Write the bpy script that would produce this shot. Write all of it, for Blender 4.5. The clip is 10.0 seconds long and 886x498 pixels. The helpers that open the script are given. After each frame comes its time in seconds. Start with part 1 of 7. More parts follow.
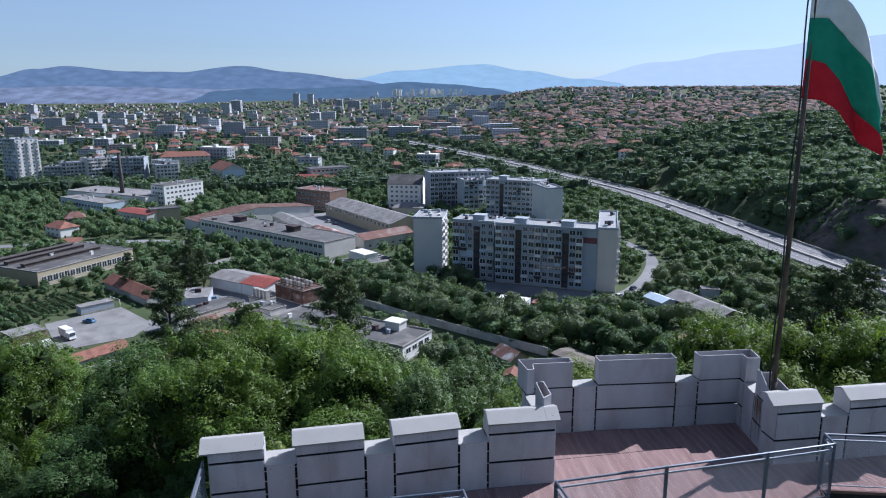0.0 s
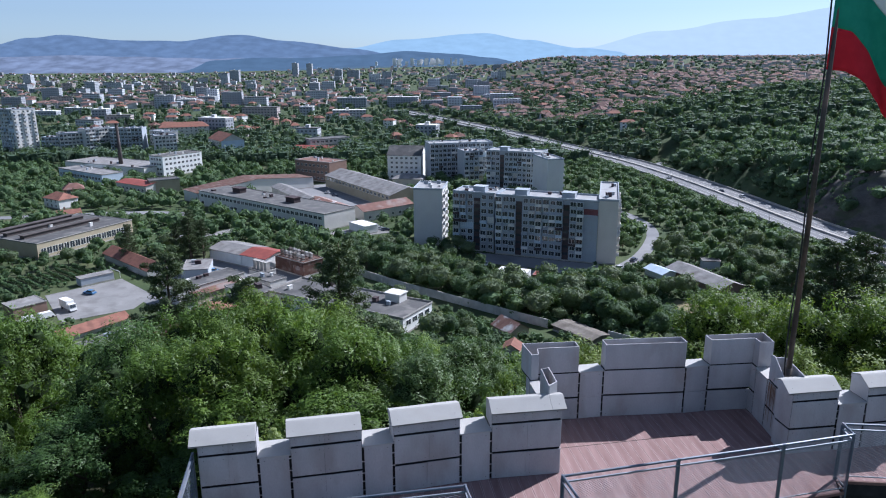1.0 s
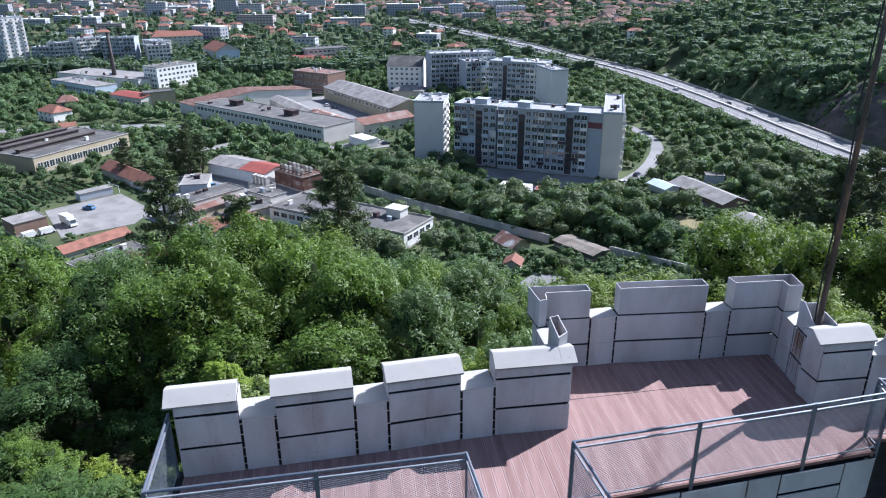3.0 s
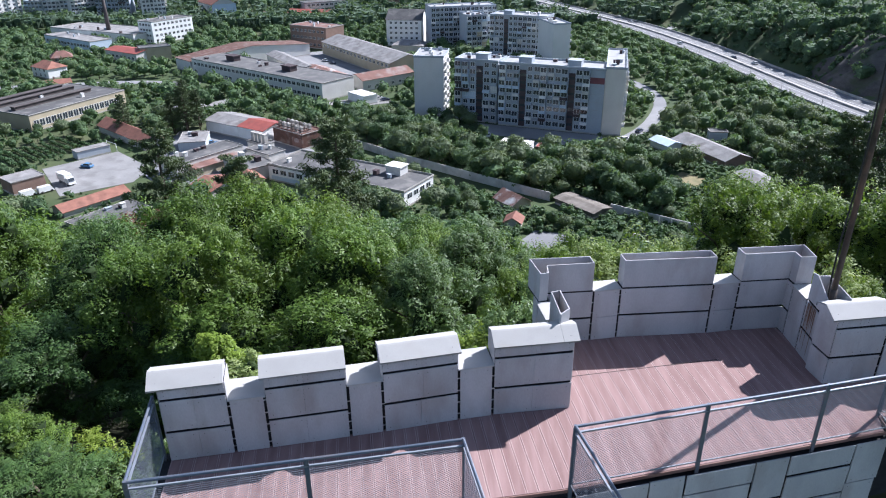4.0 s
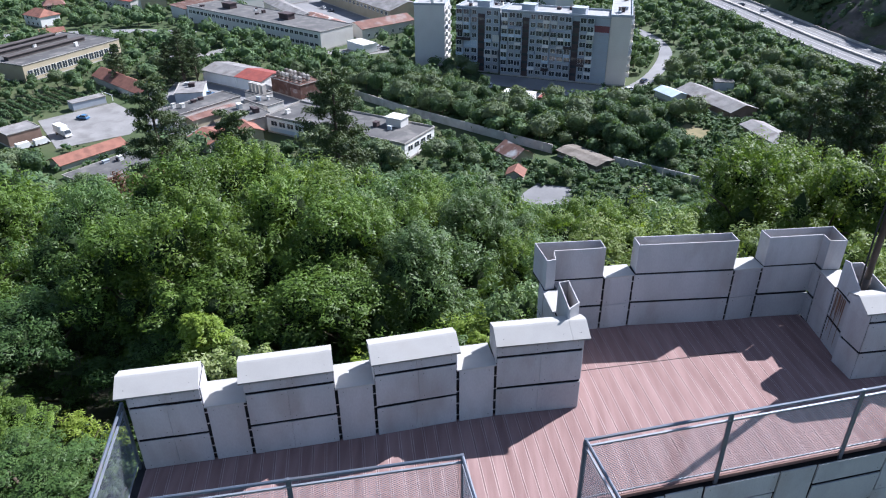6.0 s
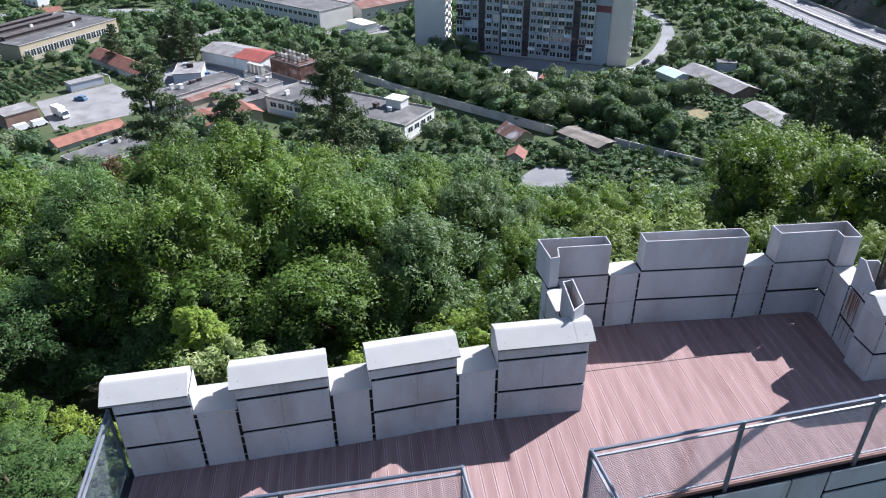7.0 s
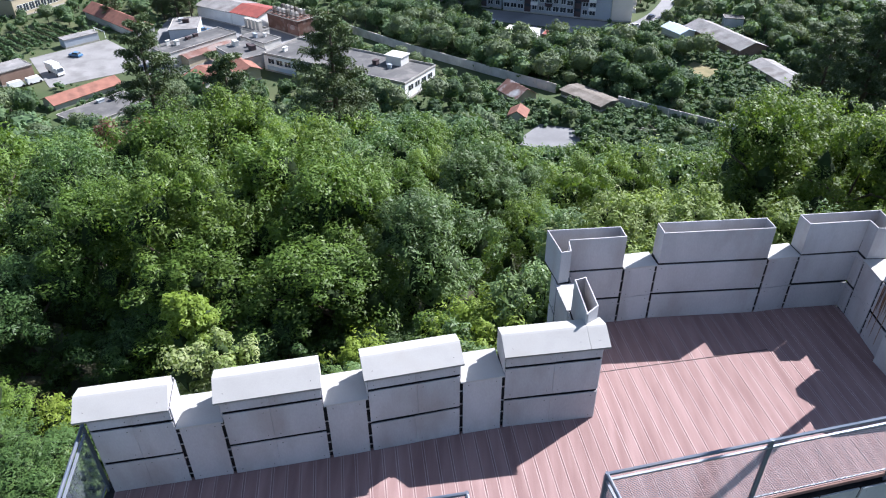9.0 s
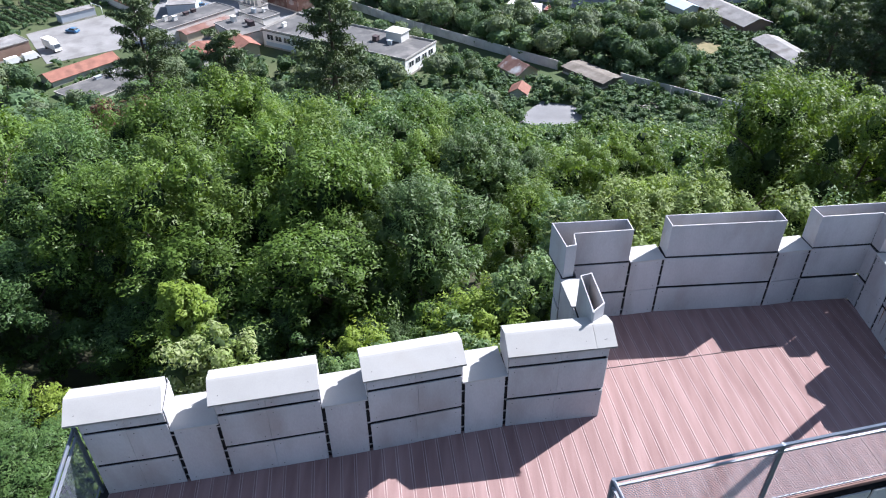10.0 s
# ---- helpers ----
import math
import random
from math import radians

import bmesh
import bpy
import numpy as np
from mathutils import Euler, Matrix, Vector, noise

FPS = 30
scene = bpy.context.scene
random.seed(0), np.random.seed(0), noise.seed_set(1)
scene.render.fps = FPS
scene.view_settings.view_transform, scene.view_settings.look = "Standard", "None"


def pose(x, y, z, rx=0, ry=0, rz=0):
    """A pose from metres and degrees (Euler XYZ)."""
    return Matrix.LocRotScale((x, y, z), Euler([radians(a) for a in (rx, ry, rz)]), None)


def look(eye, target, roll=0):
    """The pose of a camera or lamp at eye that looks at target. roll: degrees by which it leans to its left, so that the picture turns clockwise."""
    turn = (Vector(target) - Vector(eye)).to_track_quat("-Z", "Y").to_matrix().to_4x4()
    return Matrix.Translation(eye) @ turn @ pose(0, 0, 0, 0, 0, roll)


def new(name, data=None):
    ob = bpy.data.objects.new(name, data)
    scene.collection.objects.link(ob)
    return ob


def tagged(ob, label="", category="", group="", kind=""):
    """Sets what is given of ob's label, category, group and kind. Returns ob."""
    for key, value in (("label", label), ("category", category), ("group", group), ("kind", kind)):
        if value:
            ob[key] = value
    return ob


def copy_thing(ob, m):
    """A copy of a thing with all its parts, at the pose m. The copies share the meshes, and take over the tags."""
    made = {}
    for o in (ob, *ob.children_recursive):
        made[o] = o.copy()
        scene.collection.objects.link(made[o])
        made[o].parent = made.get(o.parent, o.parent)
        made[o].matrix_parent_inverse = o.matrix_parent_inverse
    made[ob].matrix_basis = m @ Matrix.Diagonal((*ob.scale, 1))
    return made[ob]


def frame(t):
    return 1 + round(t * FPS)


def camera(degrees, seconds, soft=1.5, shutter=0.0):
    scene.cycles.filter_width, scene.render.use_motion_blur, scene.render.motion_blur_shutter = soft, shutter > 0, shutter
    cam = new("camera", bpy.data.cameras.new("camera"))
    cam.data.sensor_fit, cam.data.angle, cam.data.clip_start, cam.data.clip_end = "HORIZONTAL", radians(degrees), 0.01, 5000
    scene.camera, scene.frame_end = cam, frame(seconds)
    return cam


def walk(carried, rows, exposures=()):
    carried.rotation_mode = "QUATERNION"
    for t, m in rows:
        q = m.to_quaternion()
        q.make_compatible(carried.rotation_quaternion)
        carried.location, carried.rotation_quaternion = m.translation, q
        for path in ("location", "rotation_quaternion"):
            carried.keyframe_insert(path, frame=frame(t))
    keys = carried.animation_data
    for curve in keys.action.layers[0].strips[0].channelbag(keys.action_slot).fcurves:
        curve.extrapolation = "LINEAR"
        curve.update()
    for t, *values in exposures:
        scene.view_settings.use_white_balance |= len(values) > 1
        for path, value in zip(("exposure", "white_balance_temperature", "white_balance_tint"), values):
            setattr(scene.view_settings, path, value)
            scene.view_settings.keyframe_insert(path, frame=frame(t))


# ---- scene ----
cam = camera(64.0, 10.0, 1.1)
PATH = [
    (0, (-2.025, -11.475, 6.899), (-2.014, -9.525, 6.457), -0.3),
    (0.5, (-2.033, -11.144, 6.913), (-2.023, -9.201, 6.439), -0.3),
    (1, (-2.034, -10.803, 6.915), (-2.024, -8.872, 6.394), -0.3),
    (1.5, (-2.034, -10.442, 6.91), (-2.025, -8.527, 6.332), -0.3),
    (2, (-2.024, -10.101, 6.918), (-2.017, -8.205, 6.282), -0.3),
    (2.5, (-2.016, -9.772, 6.928), (-2.01, -7.896, 6.234), -0.3),
    (4, (-1.93, -8.836, 6.932), (-1.928, -7.031, 6.07), -0.5),
    (4.5, (-1.906, -8.556, 6.946), (-1.905, -6.778, 6.031), -0.5),
    (5, (-1.889, -8.263, 6.945), (-1.89, -6.51, 5.983), -0.6),
    (5.5, (-1.88, -7.984, 6.955), (-1.882, -6.236, 5.983), -0.6),
    (7, (-1.86, -7.269, 6.962), (-1.864, -5.554, 5.933), -0.6),
    (7.5, (-1.855, -7.051, 6.966), (-1.86, -5.351, 5.913), -0.6),
    (8, (-1.86, -6.813, 6.973), (-1.867, -5.129, 5.894), -0.6),
    (8.5, (-1.872, -6.581, 6.966), (-1.879, -4.912, 5.864), -0.6),
    (9, (-1.88, -6.361, 6.969), (-1.887, -4.71, 5.841), -0.6),
    (9.5, (-1.885, -6.183, 6.977), (-1.892, -4.55, 5.821), -0.6),
    (10, (-1.891, -6.009, 6.991), (-1.9, -4.395, 5.811), -0.6),
]
EXPOSURES = [(0, 0.36, 5500, 16), (1, 0.48, 5500, 16), (2.5, 0.89, 5550, 16), (4, 0.98, 5680, 16), (5.5, 0.96, 5680, 16), (8, 1.14, 5820, 16), (10, 1.22, 5820, 16)]
walk(cam, [(t, look(eye, target, roll)) for t, eye, target, roll in PATH], EXPOSURES)

# ---- light ----
SUN_AZ, SUN_EL = 53.0, 41.0
world = bpy.data.worlds.new("sky")
scene.world = world
world.use_nodes = True
wt = world.node_tree
sky = wt.nodes.new("ShaderNodeTexSky")
sky.sky_type = 'NISHITA'
sky.sun_disc = False
sky.sun_elevation, sky.sun_rotation = radians(SUN_EL), radians(SUN_AZ)
sky.air_density, sky.dust_density, sky.ozone_density = 1.0, 0.45, 2.5
sky.altitude = 600.0
wt.nodes["Background"].inputs["Strength"].default_value = 0.068
pale = wt.nodes.new("ShaderNodeHueSaturation")
pale.inputs["Saturation"].default_value = 0.50
tint = wt.nodes.new("ShaderNodeMix")
tint.data_type, tint.blend_type = 'RGBA', 'MULTIPLY'
tint.inputs["Factor"].default_value = 1.0
tint.inputs["B"].default_value = (0.87, 1.03, 1.17, 1)
wt.links.new(sky.outputs["Color"], pale.inputs["Color"])
wt.links.new(pale.outputs["Color"], tint.inputs["A"])
wt.links.new(tint.outputs["Result"], wt.nodes["Background"].inputs["Color"])
sun_data = bpy.data.lights.new("sun", 'SUN')
sun_data.energy, sun_data.angle, sun_data.color = 5.7, radians(0.53), (1.0, 0.95, 0.88)
sun = new("sun", sun_data)
az, el = radians(SUN_AZ), radians(SUN_EL)
sun.matrix_world = look((300 * math.sin(az) * math.cos(el), 300 * math.cos(az) * math.cos(el), 300 * math.sin(el)), (0, 0, 0))

G = -67.0   # valley floor


# ---- materials ----
def nodes_of(name):
    m = bpy.data.materials.new(name)
    m.use_nodes = True
    t = m.node_tree
    return m, t, t.nodes["Principled BSDF"]


def grained(name, a, b, rough=0.8, scale=3.0, fine=40.0, bump=0.15, metal=0.0, stain=None, stain_amount=0.35, stain_scale=0.7, rand=0.0, stretch=(1, 1, 1), spec=0.3):
    """Two-scale noise between the colours a and b, with a stain of its own shape and a fine relief."""
    m, t, bs = nodes_of(name)
    co = t.nodes.new("ShaderNodeTexCoord")
    mp = t.nodes.new("ShaderNodeMapping")
    mp.inputs["Scale"].default_value = stretch
    t.links.new(co.outputs["Object"], mp.inputs["Vector"])
    n1 = t.nodes.new("ShaderNodeTexNoise")
    n1.inputs["Scale"].default_value, n1.inputs["Detail"].default_value = scale, 5
    n2 = t.nodes.new("ShaderNodeTexNoise")
    n2.inputs["Scale"].default_value, n2.inputs["Detail"].default_value = fine, 3
    for n in (n1, n2):
        t.links.new(mp.outputs["Vector"], n.inputs["Vector"])
    add = t.nodes.new("ShaderNodeMath")
    add.operation = 'MULTIPLY_ADD'
    add.inputs[1].default_value = 0.35
    t.links.new(n2.outputs["Fac"], add.inputs[0])
    t.links.new(n1.outputs["Fac"], add.inputs[2])
    fac = add.outputs[0]
    if rand:
        oi = t.nodes.new("ShaderNodeObjectInfo")
        ra = t.nodes.new("ShaderNodeMath")
        ra.operation = 'MULTIPLY_ADD'
        ra.inputs[1].default_value = rand
        t.links.new(oi.outputs["Random"], ra.inputs[0])
        t.links.new(fac, ra.inputs[2])
        fac = ra.outputs[0]
    ramp = t.nodes.new("ShaderNodeValToRGB")
    ramp.color_ramp.elements[0].position, ramp.color_ramp.elements[1].position = 0.42, 0.92 + rand
    ramp.color_ramp.elements[0].color, ramp.color_ramp.elements[1].color = (*a, 1), (*b, 1)
    t.links.new(fac, ramp.inputs["Fac"])
    colour = ramp.outputs["Color"]
    if stain:
        n3 = t.nodes.new("ShaderNodeTexNoise")
        n3.inputs["Scale"].default_value, n3.inputs["Detail"].default_value = stain_scale, 7
        t.links.new(mp.outputs["Vector"], n3.inputs["Vector"])
        r3 = t.nodes.new("ShaderNodeMapRange")
        r3.inputs["From Min"].default_value, r3.inputs["From Max"].default_value, r3.inputs["To Max"].default_value = 0.5, 0.68, stain_amount
        t.links.new(n3.outputs["Fac"], r3.inputs["Value"])
        mx = t.nodes.new("ShaderNodeMix")
        mx.data_type = 'RGBA'
        mx.inputs["B"].default_value = (*stain, 1)
        t.links.new(r3.outputs["Result"], mx.inputs["Factor"])
        t.links.new(colour, mx.inputs["A"])
        colour = mx.outputs["Result"]
    t.links.new(colour, bs.inputs["Base Color"])
    bs.inputs["Roughness"].default_value, bs.inputs["Metallic"].default_value = rough, metal
    bs.inputs["Specular IOR Level"].default_value = spec
    if bump:
        bp = t.nodes.new("ShaderNodeBump")
        bp.inputs["Strength"].default_value, bp.inputs["Distance"].default_value = bump, 0.02
        t.links.new(add.outputs[0], bp.inputs["Height"])
        t.links.new(bp.outputs["Normal"], bs.inputs["Normal"])
    return m


def foliage(name, a, b, c, through_light=0.35, rough=0.55, grain=0.0):
    """Leaves: each one takes its own shade between a, b and c, and lets some light through."""
    m, t, bs = nodes_of(name)
    ge = t.nodes.new("ShaderNodeNewGeometry")
    oi = t.nodes.new("ShaderNodeObjectInfo")
    co = t.nodes.new("ShaderNodeTexCoord")
    spray = t.nodes.new("ShaderNodeTexNoise")
    spray.inputs["Scale"].default_value, spray.inputs["Detail"].default_value = 1.3, 2
    t.links.new(co.outputs["Object"], spray.inputs["Vector"])
    wide = t.nodes.new("ShaderNodeMapRange")
    wide.inputs["From Min"].default_value, wide.inputs["From Max"].default_value, wide.inputs["To Max"].default_value = 0.3, 0.7, 0.42
    t.links.new(spray.outputs["Fac"], wide.inputs["Value"])
    mixr = t.nodes.new("ShaderNodeMath")
    mixr.operation = 'MULTIPLY_ADD'
    mixr.inputs[1].default_value = 0.30
    sc = t.nodes.new("ShaderNodeMath")
    sc.operation = 'MULTIPLY_ADD'
    sc.inputs[1].default_value = 0.28
    t.links.new(oi.outputs["Random"], sc.inputs[0])
    t.links.new(wide.outputs["Result"], sc.inputs[2])
    t.links.new(ge.outputs["Random Per Island"], mixr.inputs[0])
    t.links.new(sc.outputs[0], mixr.inputs[2])
    ramp = t.nodes.new("ShaderNodeValToRGB")
    ramp.color_ramp.elements[0].color, ramp.color_ramp.elements[1].color = (*a, 1), (*c, 1)
    ramp.color_ramp.elements.new(0.55).color = (*b, 1)
    t.links.new(mixr.outputs[0], ramp.inputs["Fac"])
    nz = t.nodes.new("ShaderNodeTexNoise")
    nz.inputs["Scale"].default_value = 0.22
    t.links.new(co.outputs["Object"], nz.inputs["Vector"])
    hs = t.nodes.new("ShaderNodeHueSaturation")
    mr = t.nodes.new("ShaderNodeMapRange")
    mr.inputs["From Min"].default_value, mr.inputs["From Max"].default_value = 0.3, 0.7
    mr.inputs["To Min"].default_value, mr.inputs["To Max"].default_value = 0.7, 1.3
    t.links.new(nz.outputs["Fac"], mr.inputs["Value"])
    t.links.new(mr.outputs["Result"], hs.inputs["Value"])
    t.links.new(ramp.outputs["Color"], hs.inputs["Color"])
    if grain:
        n2 = t.nodes.new("ShaderNodeTexNoise")
        n2.inputs["Scale"].default_value, n2.inputs["Detail"].default_value, n2.inputs["Roughness"].default_value = grain, 4, 0.7
        t.links.new(co.outputs["Object"], n2.inputs["Vector"])
        m2 = t.nodes.new("ShaderNodeMapRange")
        m2.inputs["From Min"].default_value, m2.inputs["From Max"].default_value = 0.36, 0.64
        m2.inputs["To Min"].default_value, m2.inputs["To Max"].default_value = 0.45, 1.35
        t.links.new(n2.outputs["Fac"], m2.inputs["Value"])
        mm = t.nodes.new("ShaderNodeMath")
        mm.operation = 'MULTIPLY'
        t.links.new(m2.outputs["Result"], mm.inputs[0])
        t.links.new(mr.outputs["Result"], mm.inputs[1])
        t.links.new(mm.outputs[0], hs.inputs["Value"])
        bp = t.nodes.new("ShaderNodeBump")
        bp.inputs["Strength"].default_value, bp.inputs["Distance"].default_value = 1.0, 0.6
        t.links.new(n2.outputs["Fac"], bp.inputs["Height"])
        t.links.new(bp.outputs["Normal"], bs.inputs["Normal"])
    t.links.new(hs.outputs["Color"], bs.inputs["Base Color"])
    bs.inputs["Roughness"].default_value = rough
    bs.inputs["Specular IOR Level"].default_value = 0.35
    tr = t.nodes.new("ShaderNodeBsdfTranslucent")
    gm = t.nodes.new("ShaderNodeMix")
    gm.data_type, gm.blend_type = 'RGBA', 'MULTIPLY'
    gm.inputs["Factor"].default_value = 1.0
    gm.inputs["B"].default_value = (1.0, 1.0, 0.45, 1)
    t.links.new(hs.outputs["Color"], gm.inputs["A"])
    t.links.new(gm.outputs["Result"], tr.inputs["Color"])
    ms = t.nodes.new("ShaderNodeMixShader")
    ms.inputs["Fac"].default_value = through_light
    t.links.new(bs.outputs["BSDF"], ms.inputs[1])
    t.links.new(tr.outputs["BSDF"], ms.inputs[2])
    t.links.new(ms.outputs["Shader"], t.nodes["Material Output"].inputs["Surface"])
    return m


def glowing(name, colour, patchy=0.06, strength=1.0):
    """A far slope, haze painted as glow, with soft patches of wood and field."""
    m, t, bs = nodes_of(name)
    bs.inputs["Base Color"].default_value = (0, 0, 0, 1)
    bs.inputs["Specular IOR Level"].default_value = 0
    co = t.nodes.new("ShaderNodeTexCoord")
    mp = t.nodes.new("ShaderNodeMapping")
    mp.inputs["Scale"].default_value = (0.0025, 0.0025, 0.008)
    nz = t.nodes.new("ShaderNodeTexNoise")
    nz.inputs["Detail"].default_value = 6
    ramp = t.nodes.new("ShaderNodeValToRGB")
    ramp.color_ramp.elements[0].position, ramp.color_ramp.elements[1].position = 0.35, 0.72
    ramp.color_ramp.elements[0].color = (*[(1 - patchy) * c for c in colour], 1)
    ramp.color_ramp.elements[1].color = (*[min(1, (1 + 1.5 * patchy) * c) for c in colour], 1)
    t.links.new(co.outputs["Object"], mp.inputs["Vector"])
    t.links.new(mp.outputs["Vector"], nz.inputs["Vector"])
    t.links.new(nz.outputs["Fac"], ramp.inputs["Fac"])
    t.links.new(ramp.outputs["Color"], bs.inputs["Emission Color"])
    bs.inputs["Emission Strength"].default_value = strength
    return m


def windowed(name, wall, glass, w=3.0, h=2.8):
    """A far facade: rows of windows of which only the grid can be told."""
    m, t, bs = nodes_of(name)
    co = t.nodes.new("ShaderNodeTexCoord")
    sp = t.nodes.new("ShaderNodeSeparateXYZ")
    t.links.new(co.outputs["Object"], sp.inputs[0])
    ad = t.nodes.new("ShaderNodeMath")
    t.links.new(sp.outputs["X"], ad.inputs[0])
    t.links.new(sp.outputs["Y"], ad.inputs[1])

    def band(src, size, low, high):
        f = t.nodes.new("ShaderNodeMath")
        f.operation = 'DIVIDE'
        f.inputs[1].default_value = size
        t.links.new(src, f.inputs[0])
        fr = t.nodes.new("ShaderNodeMath")
        fr.operation = 'FRACT'
        t.links.new(f.outputs[0], fr.inputs[0])
        g = t.nodes.new("ShaderNodeMath")
        g.operation = 'GREATER_THAN'
        g.inputs[1].default_value = low
        l = t.nodes.new("ShaderNodeMath")
        l.operation = 'LESS_THAN'
        l.inputs[1].default_value = high
        mu = t.nodes.new("ShaderNodeMath")
        mu.operation = 'MULTIPLY'
        t.links.new(fr.outputs[0], g.inputs[0])
        t.links.new(fr.outputs[0], l.inputs[0])
        t.links.new(g.outputs[0], mu.inputs[0])
        t.links.new(l.outputs[0], mu.inputs[1])
        return mu.outputs[0]
    a, b = band(ad.outputs[0], w, 0.25, 0.75), band(sp.outputs["Z"], h, 0.3, 0.78)
    mu = t.nodes.new("ShaderNodeMath")
    mu.operation = 'MULTIPLY'
    t.links.new(a, mu.inputs[0])
    t.links.new(b, mu.inputs[1])
    nz = t.nodes.new("ShaderNodeTexNoise")
    nz.inputs["Scale"].default_value = 0.15
    t.links.new(co.outputs["Object"], nz.inputs["Vector"])
    oi = t.nodes.new("ShaderNodeObjectInfo")
    ge = t.nodes.new("ShaderNodeNewGeometry")
    hs = t.nodes.new("ShaderNodeHueSaturation")
    hs.inputs["Color"].default_value = (*wall, 1)
    mr = t.nodes.new("ShaderNodeMapRange")
    mr.inputs["To Min"].default_value, mr.inputs["To Max"].default_value = 0.55, 1.25
    t.links.new(ge.outputs["Random Per Island"], mr.inputs["Value"])
    t.links.new(mr.outputs["Result"], hs.inputs["Value"])
    mx = t.nodes.new("ShaderNodeMix")
    mx.data_type = 'RGBA'
    mx.inputs["B"].default_value = (*glass, 1)
    t.links.new(mu.outputs[0], mx.inputs["Factor"])
    t.links.new(hs.outputs["Color"], mx.inputs["A"])
    t.links.new(mx.outputs["Result"], bs.inputs["Base Color"])
    bs.inputs["Roughness"].default_value = 0.8
    return m


PANEL = grained("cement_panel", (0.295, 0.291, 0.300), (0.465, 0.458, 0.468), 0.85, 1.6, 60, 0.15, stain=(0.27, 0.235, 0.215), stain_amount=0.5, stain_scale=2.2, rand=0.16, stretch=(1, 1, 0.4))
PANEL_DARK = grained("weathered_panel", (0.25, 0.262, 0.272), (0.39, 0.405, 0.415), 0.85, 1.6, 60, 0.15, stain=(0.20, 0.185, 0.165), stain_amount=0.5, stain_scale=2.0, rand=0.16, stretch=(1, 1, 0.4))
CAP = grained("painted_cap", (0.335, 0.328, 0.312), (0.425, 0.416, 0.397), 0.7, 2.0, 70, 0.06, stain=(0.30, 0.28, 0.25), stain_amount=0.4, stain_scale=2.0, rand=0.12)
SCREW = grained("screw_steel", (0.10, 0.10, 0.10), (0.2, 0.2, 0.2), 0.5, 20, 60, 0, metal=0.7)
GAP = grained("dark_substructure", (0.012, 0.012, 0.014), (0.03, 0.03, 0.033), 0.9, 6, 40, 0.1)
CLIP = grained("galvanised_bracket", (0.45, 0.46, 0.47), (0.62, 0.62, 0.62), 0.45, 20, 80, 0, metal=0.6)
BOARD = grained("composite_board", (0.186, 0.116, 0.109), (0.315, 0.216, 0.204), 0.85, 1.2, 55, 0.2, stain=(0.21, 0.132, 0.124), stain_amount=0.6, stain_scale=0.9, rand=0.12, stretch=(6, 0.7, 1), spec=0.08)
# pale strips: wear, plus the bevels' sun glint put into the colour
BOARD_EDGE = grained("worn_glint_edge", (0.26, 0.185, 0.175), (0.41, 0.33, 0.315), 0.8, 3, 30, 0.1, rand=0.2, stretch=(3, 0.6, 1), spec=0.1)
FASCIA = grained("fascia_board", (0.12, 0.065, 0.055), (0.2, 0.12, 0.10), 0.8, 3, 40, 0.2)
STEEL = grained("painted_steel", (0.075, 0.095, 0.13), (0.12, 0.145, 0.185), 0.42, 3, 60, 0.05, metal=0.25, stain=(0.2, 0.13, 0.08), stain_amount=0.25, stain_scale=3.0, spec=0.5)
ZINC = grained("zinc_bar", (0.17, 0.19, 0.225), (0.26, 0.285, 0.32), 0.55, 4, 60, 0.05, metal=0.3, spec=0.4)
WIRE = grained("mesh_wire", (0.10, 0.115, 0.14), (0.17, 0.19, 0.22), 0.5, 10, 60, 0, metal=0.3)
RUST = grained("rust_streak", (0.22, 0.16, 0.125), (0.16, 0.07, 0.035), 0.9, 7, 40, 0.2, stain=(0.17, 0.07, 0.03), stain_amount=0.8, stain_scale=9, stretch=(1, 1, 0.1))
POLE = grained("rusty_pole", (0.03, 0.025, 0.022), (0.12, 0.10, 0.088), 0.6, 1.5, 30, 0.2, metal=0.3, stain=(0.27, 0.17, 0.13), stain_amount=0.9, stain_scale=2.2, stretch=(1, 1, 0.5))
CABLE = grained("black_cable", (0.01, 0.01, 0.01), (0.03, 0.03, 0.03), 0.6, 10, 50, 0)
WALLCONC = grained("pale_panel_concrete", (0.40, 0.39, 0.37), (0.56, 0.55, 0.53), 0.9, 0.4, 12, 0.2, stain=(0.25, 0.235, 0.21), stain_amount=0.5, stain_scale=0.3)
ROADTOP = grained("carriageway_asphalt", (0.13, 0.132, 0.138), (0.20, 0.20, 0.205), 0.9, 0.05, 1.5, 0.2, stain=(0.09, 0.09, 0.09), stain_amount=0.5, stain_scale=0.05)
CONC = grained("old_concrete", (0.30, 0.285, 0.26), (0.46, 0.44, 0.41), 0.9, 0.5, 12, 0.25, stain=(0.2, 0.18, 0.15), stain_amount=0.5, stain_scale=0.25)
F_WHITE = grained("white_cloth", (0.70, 0.70, 0.70), (0.82, 0.82, 0.82), 0.85, 6, 200, 0.1)
F_GREEN = grained("green_cloth", (0.02, 0.24, 0.15), (0.04, 0.31, 0.20), 0.85, 6, 200, 0.1)
F_RED = grained("red_cloth", (0.5, 0.012, 0.025), (0.62, 0.02, 0.035), 0.85, 6, 200, 0.1)

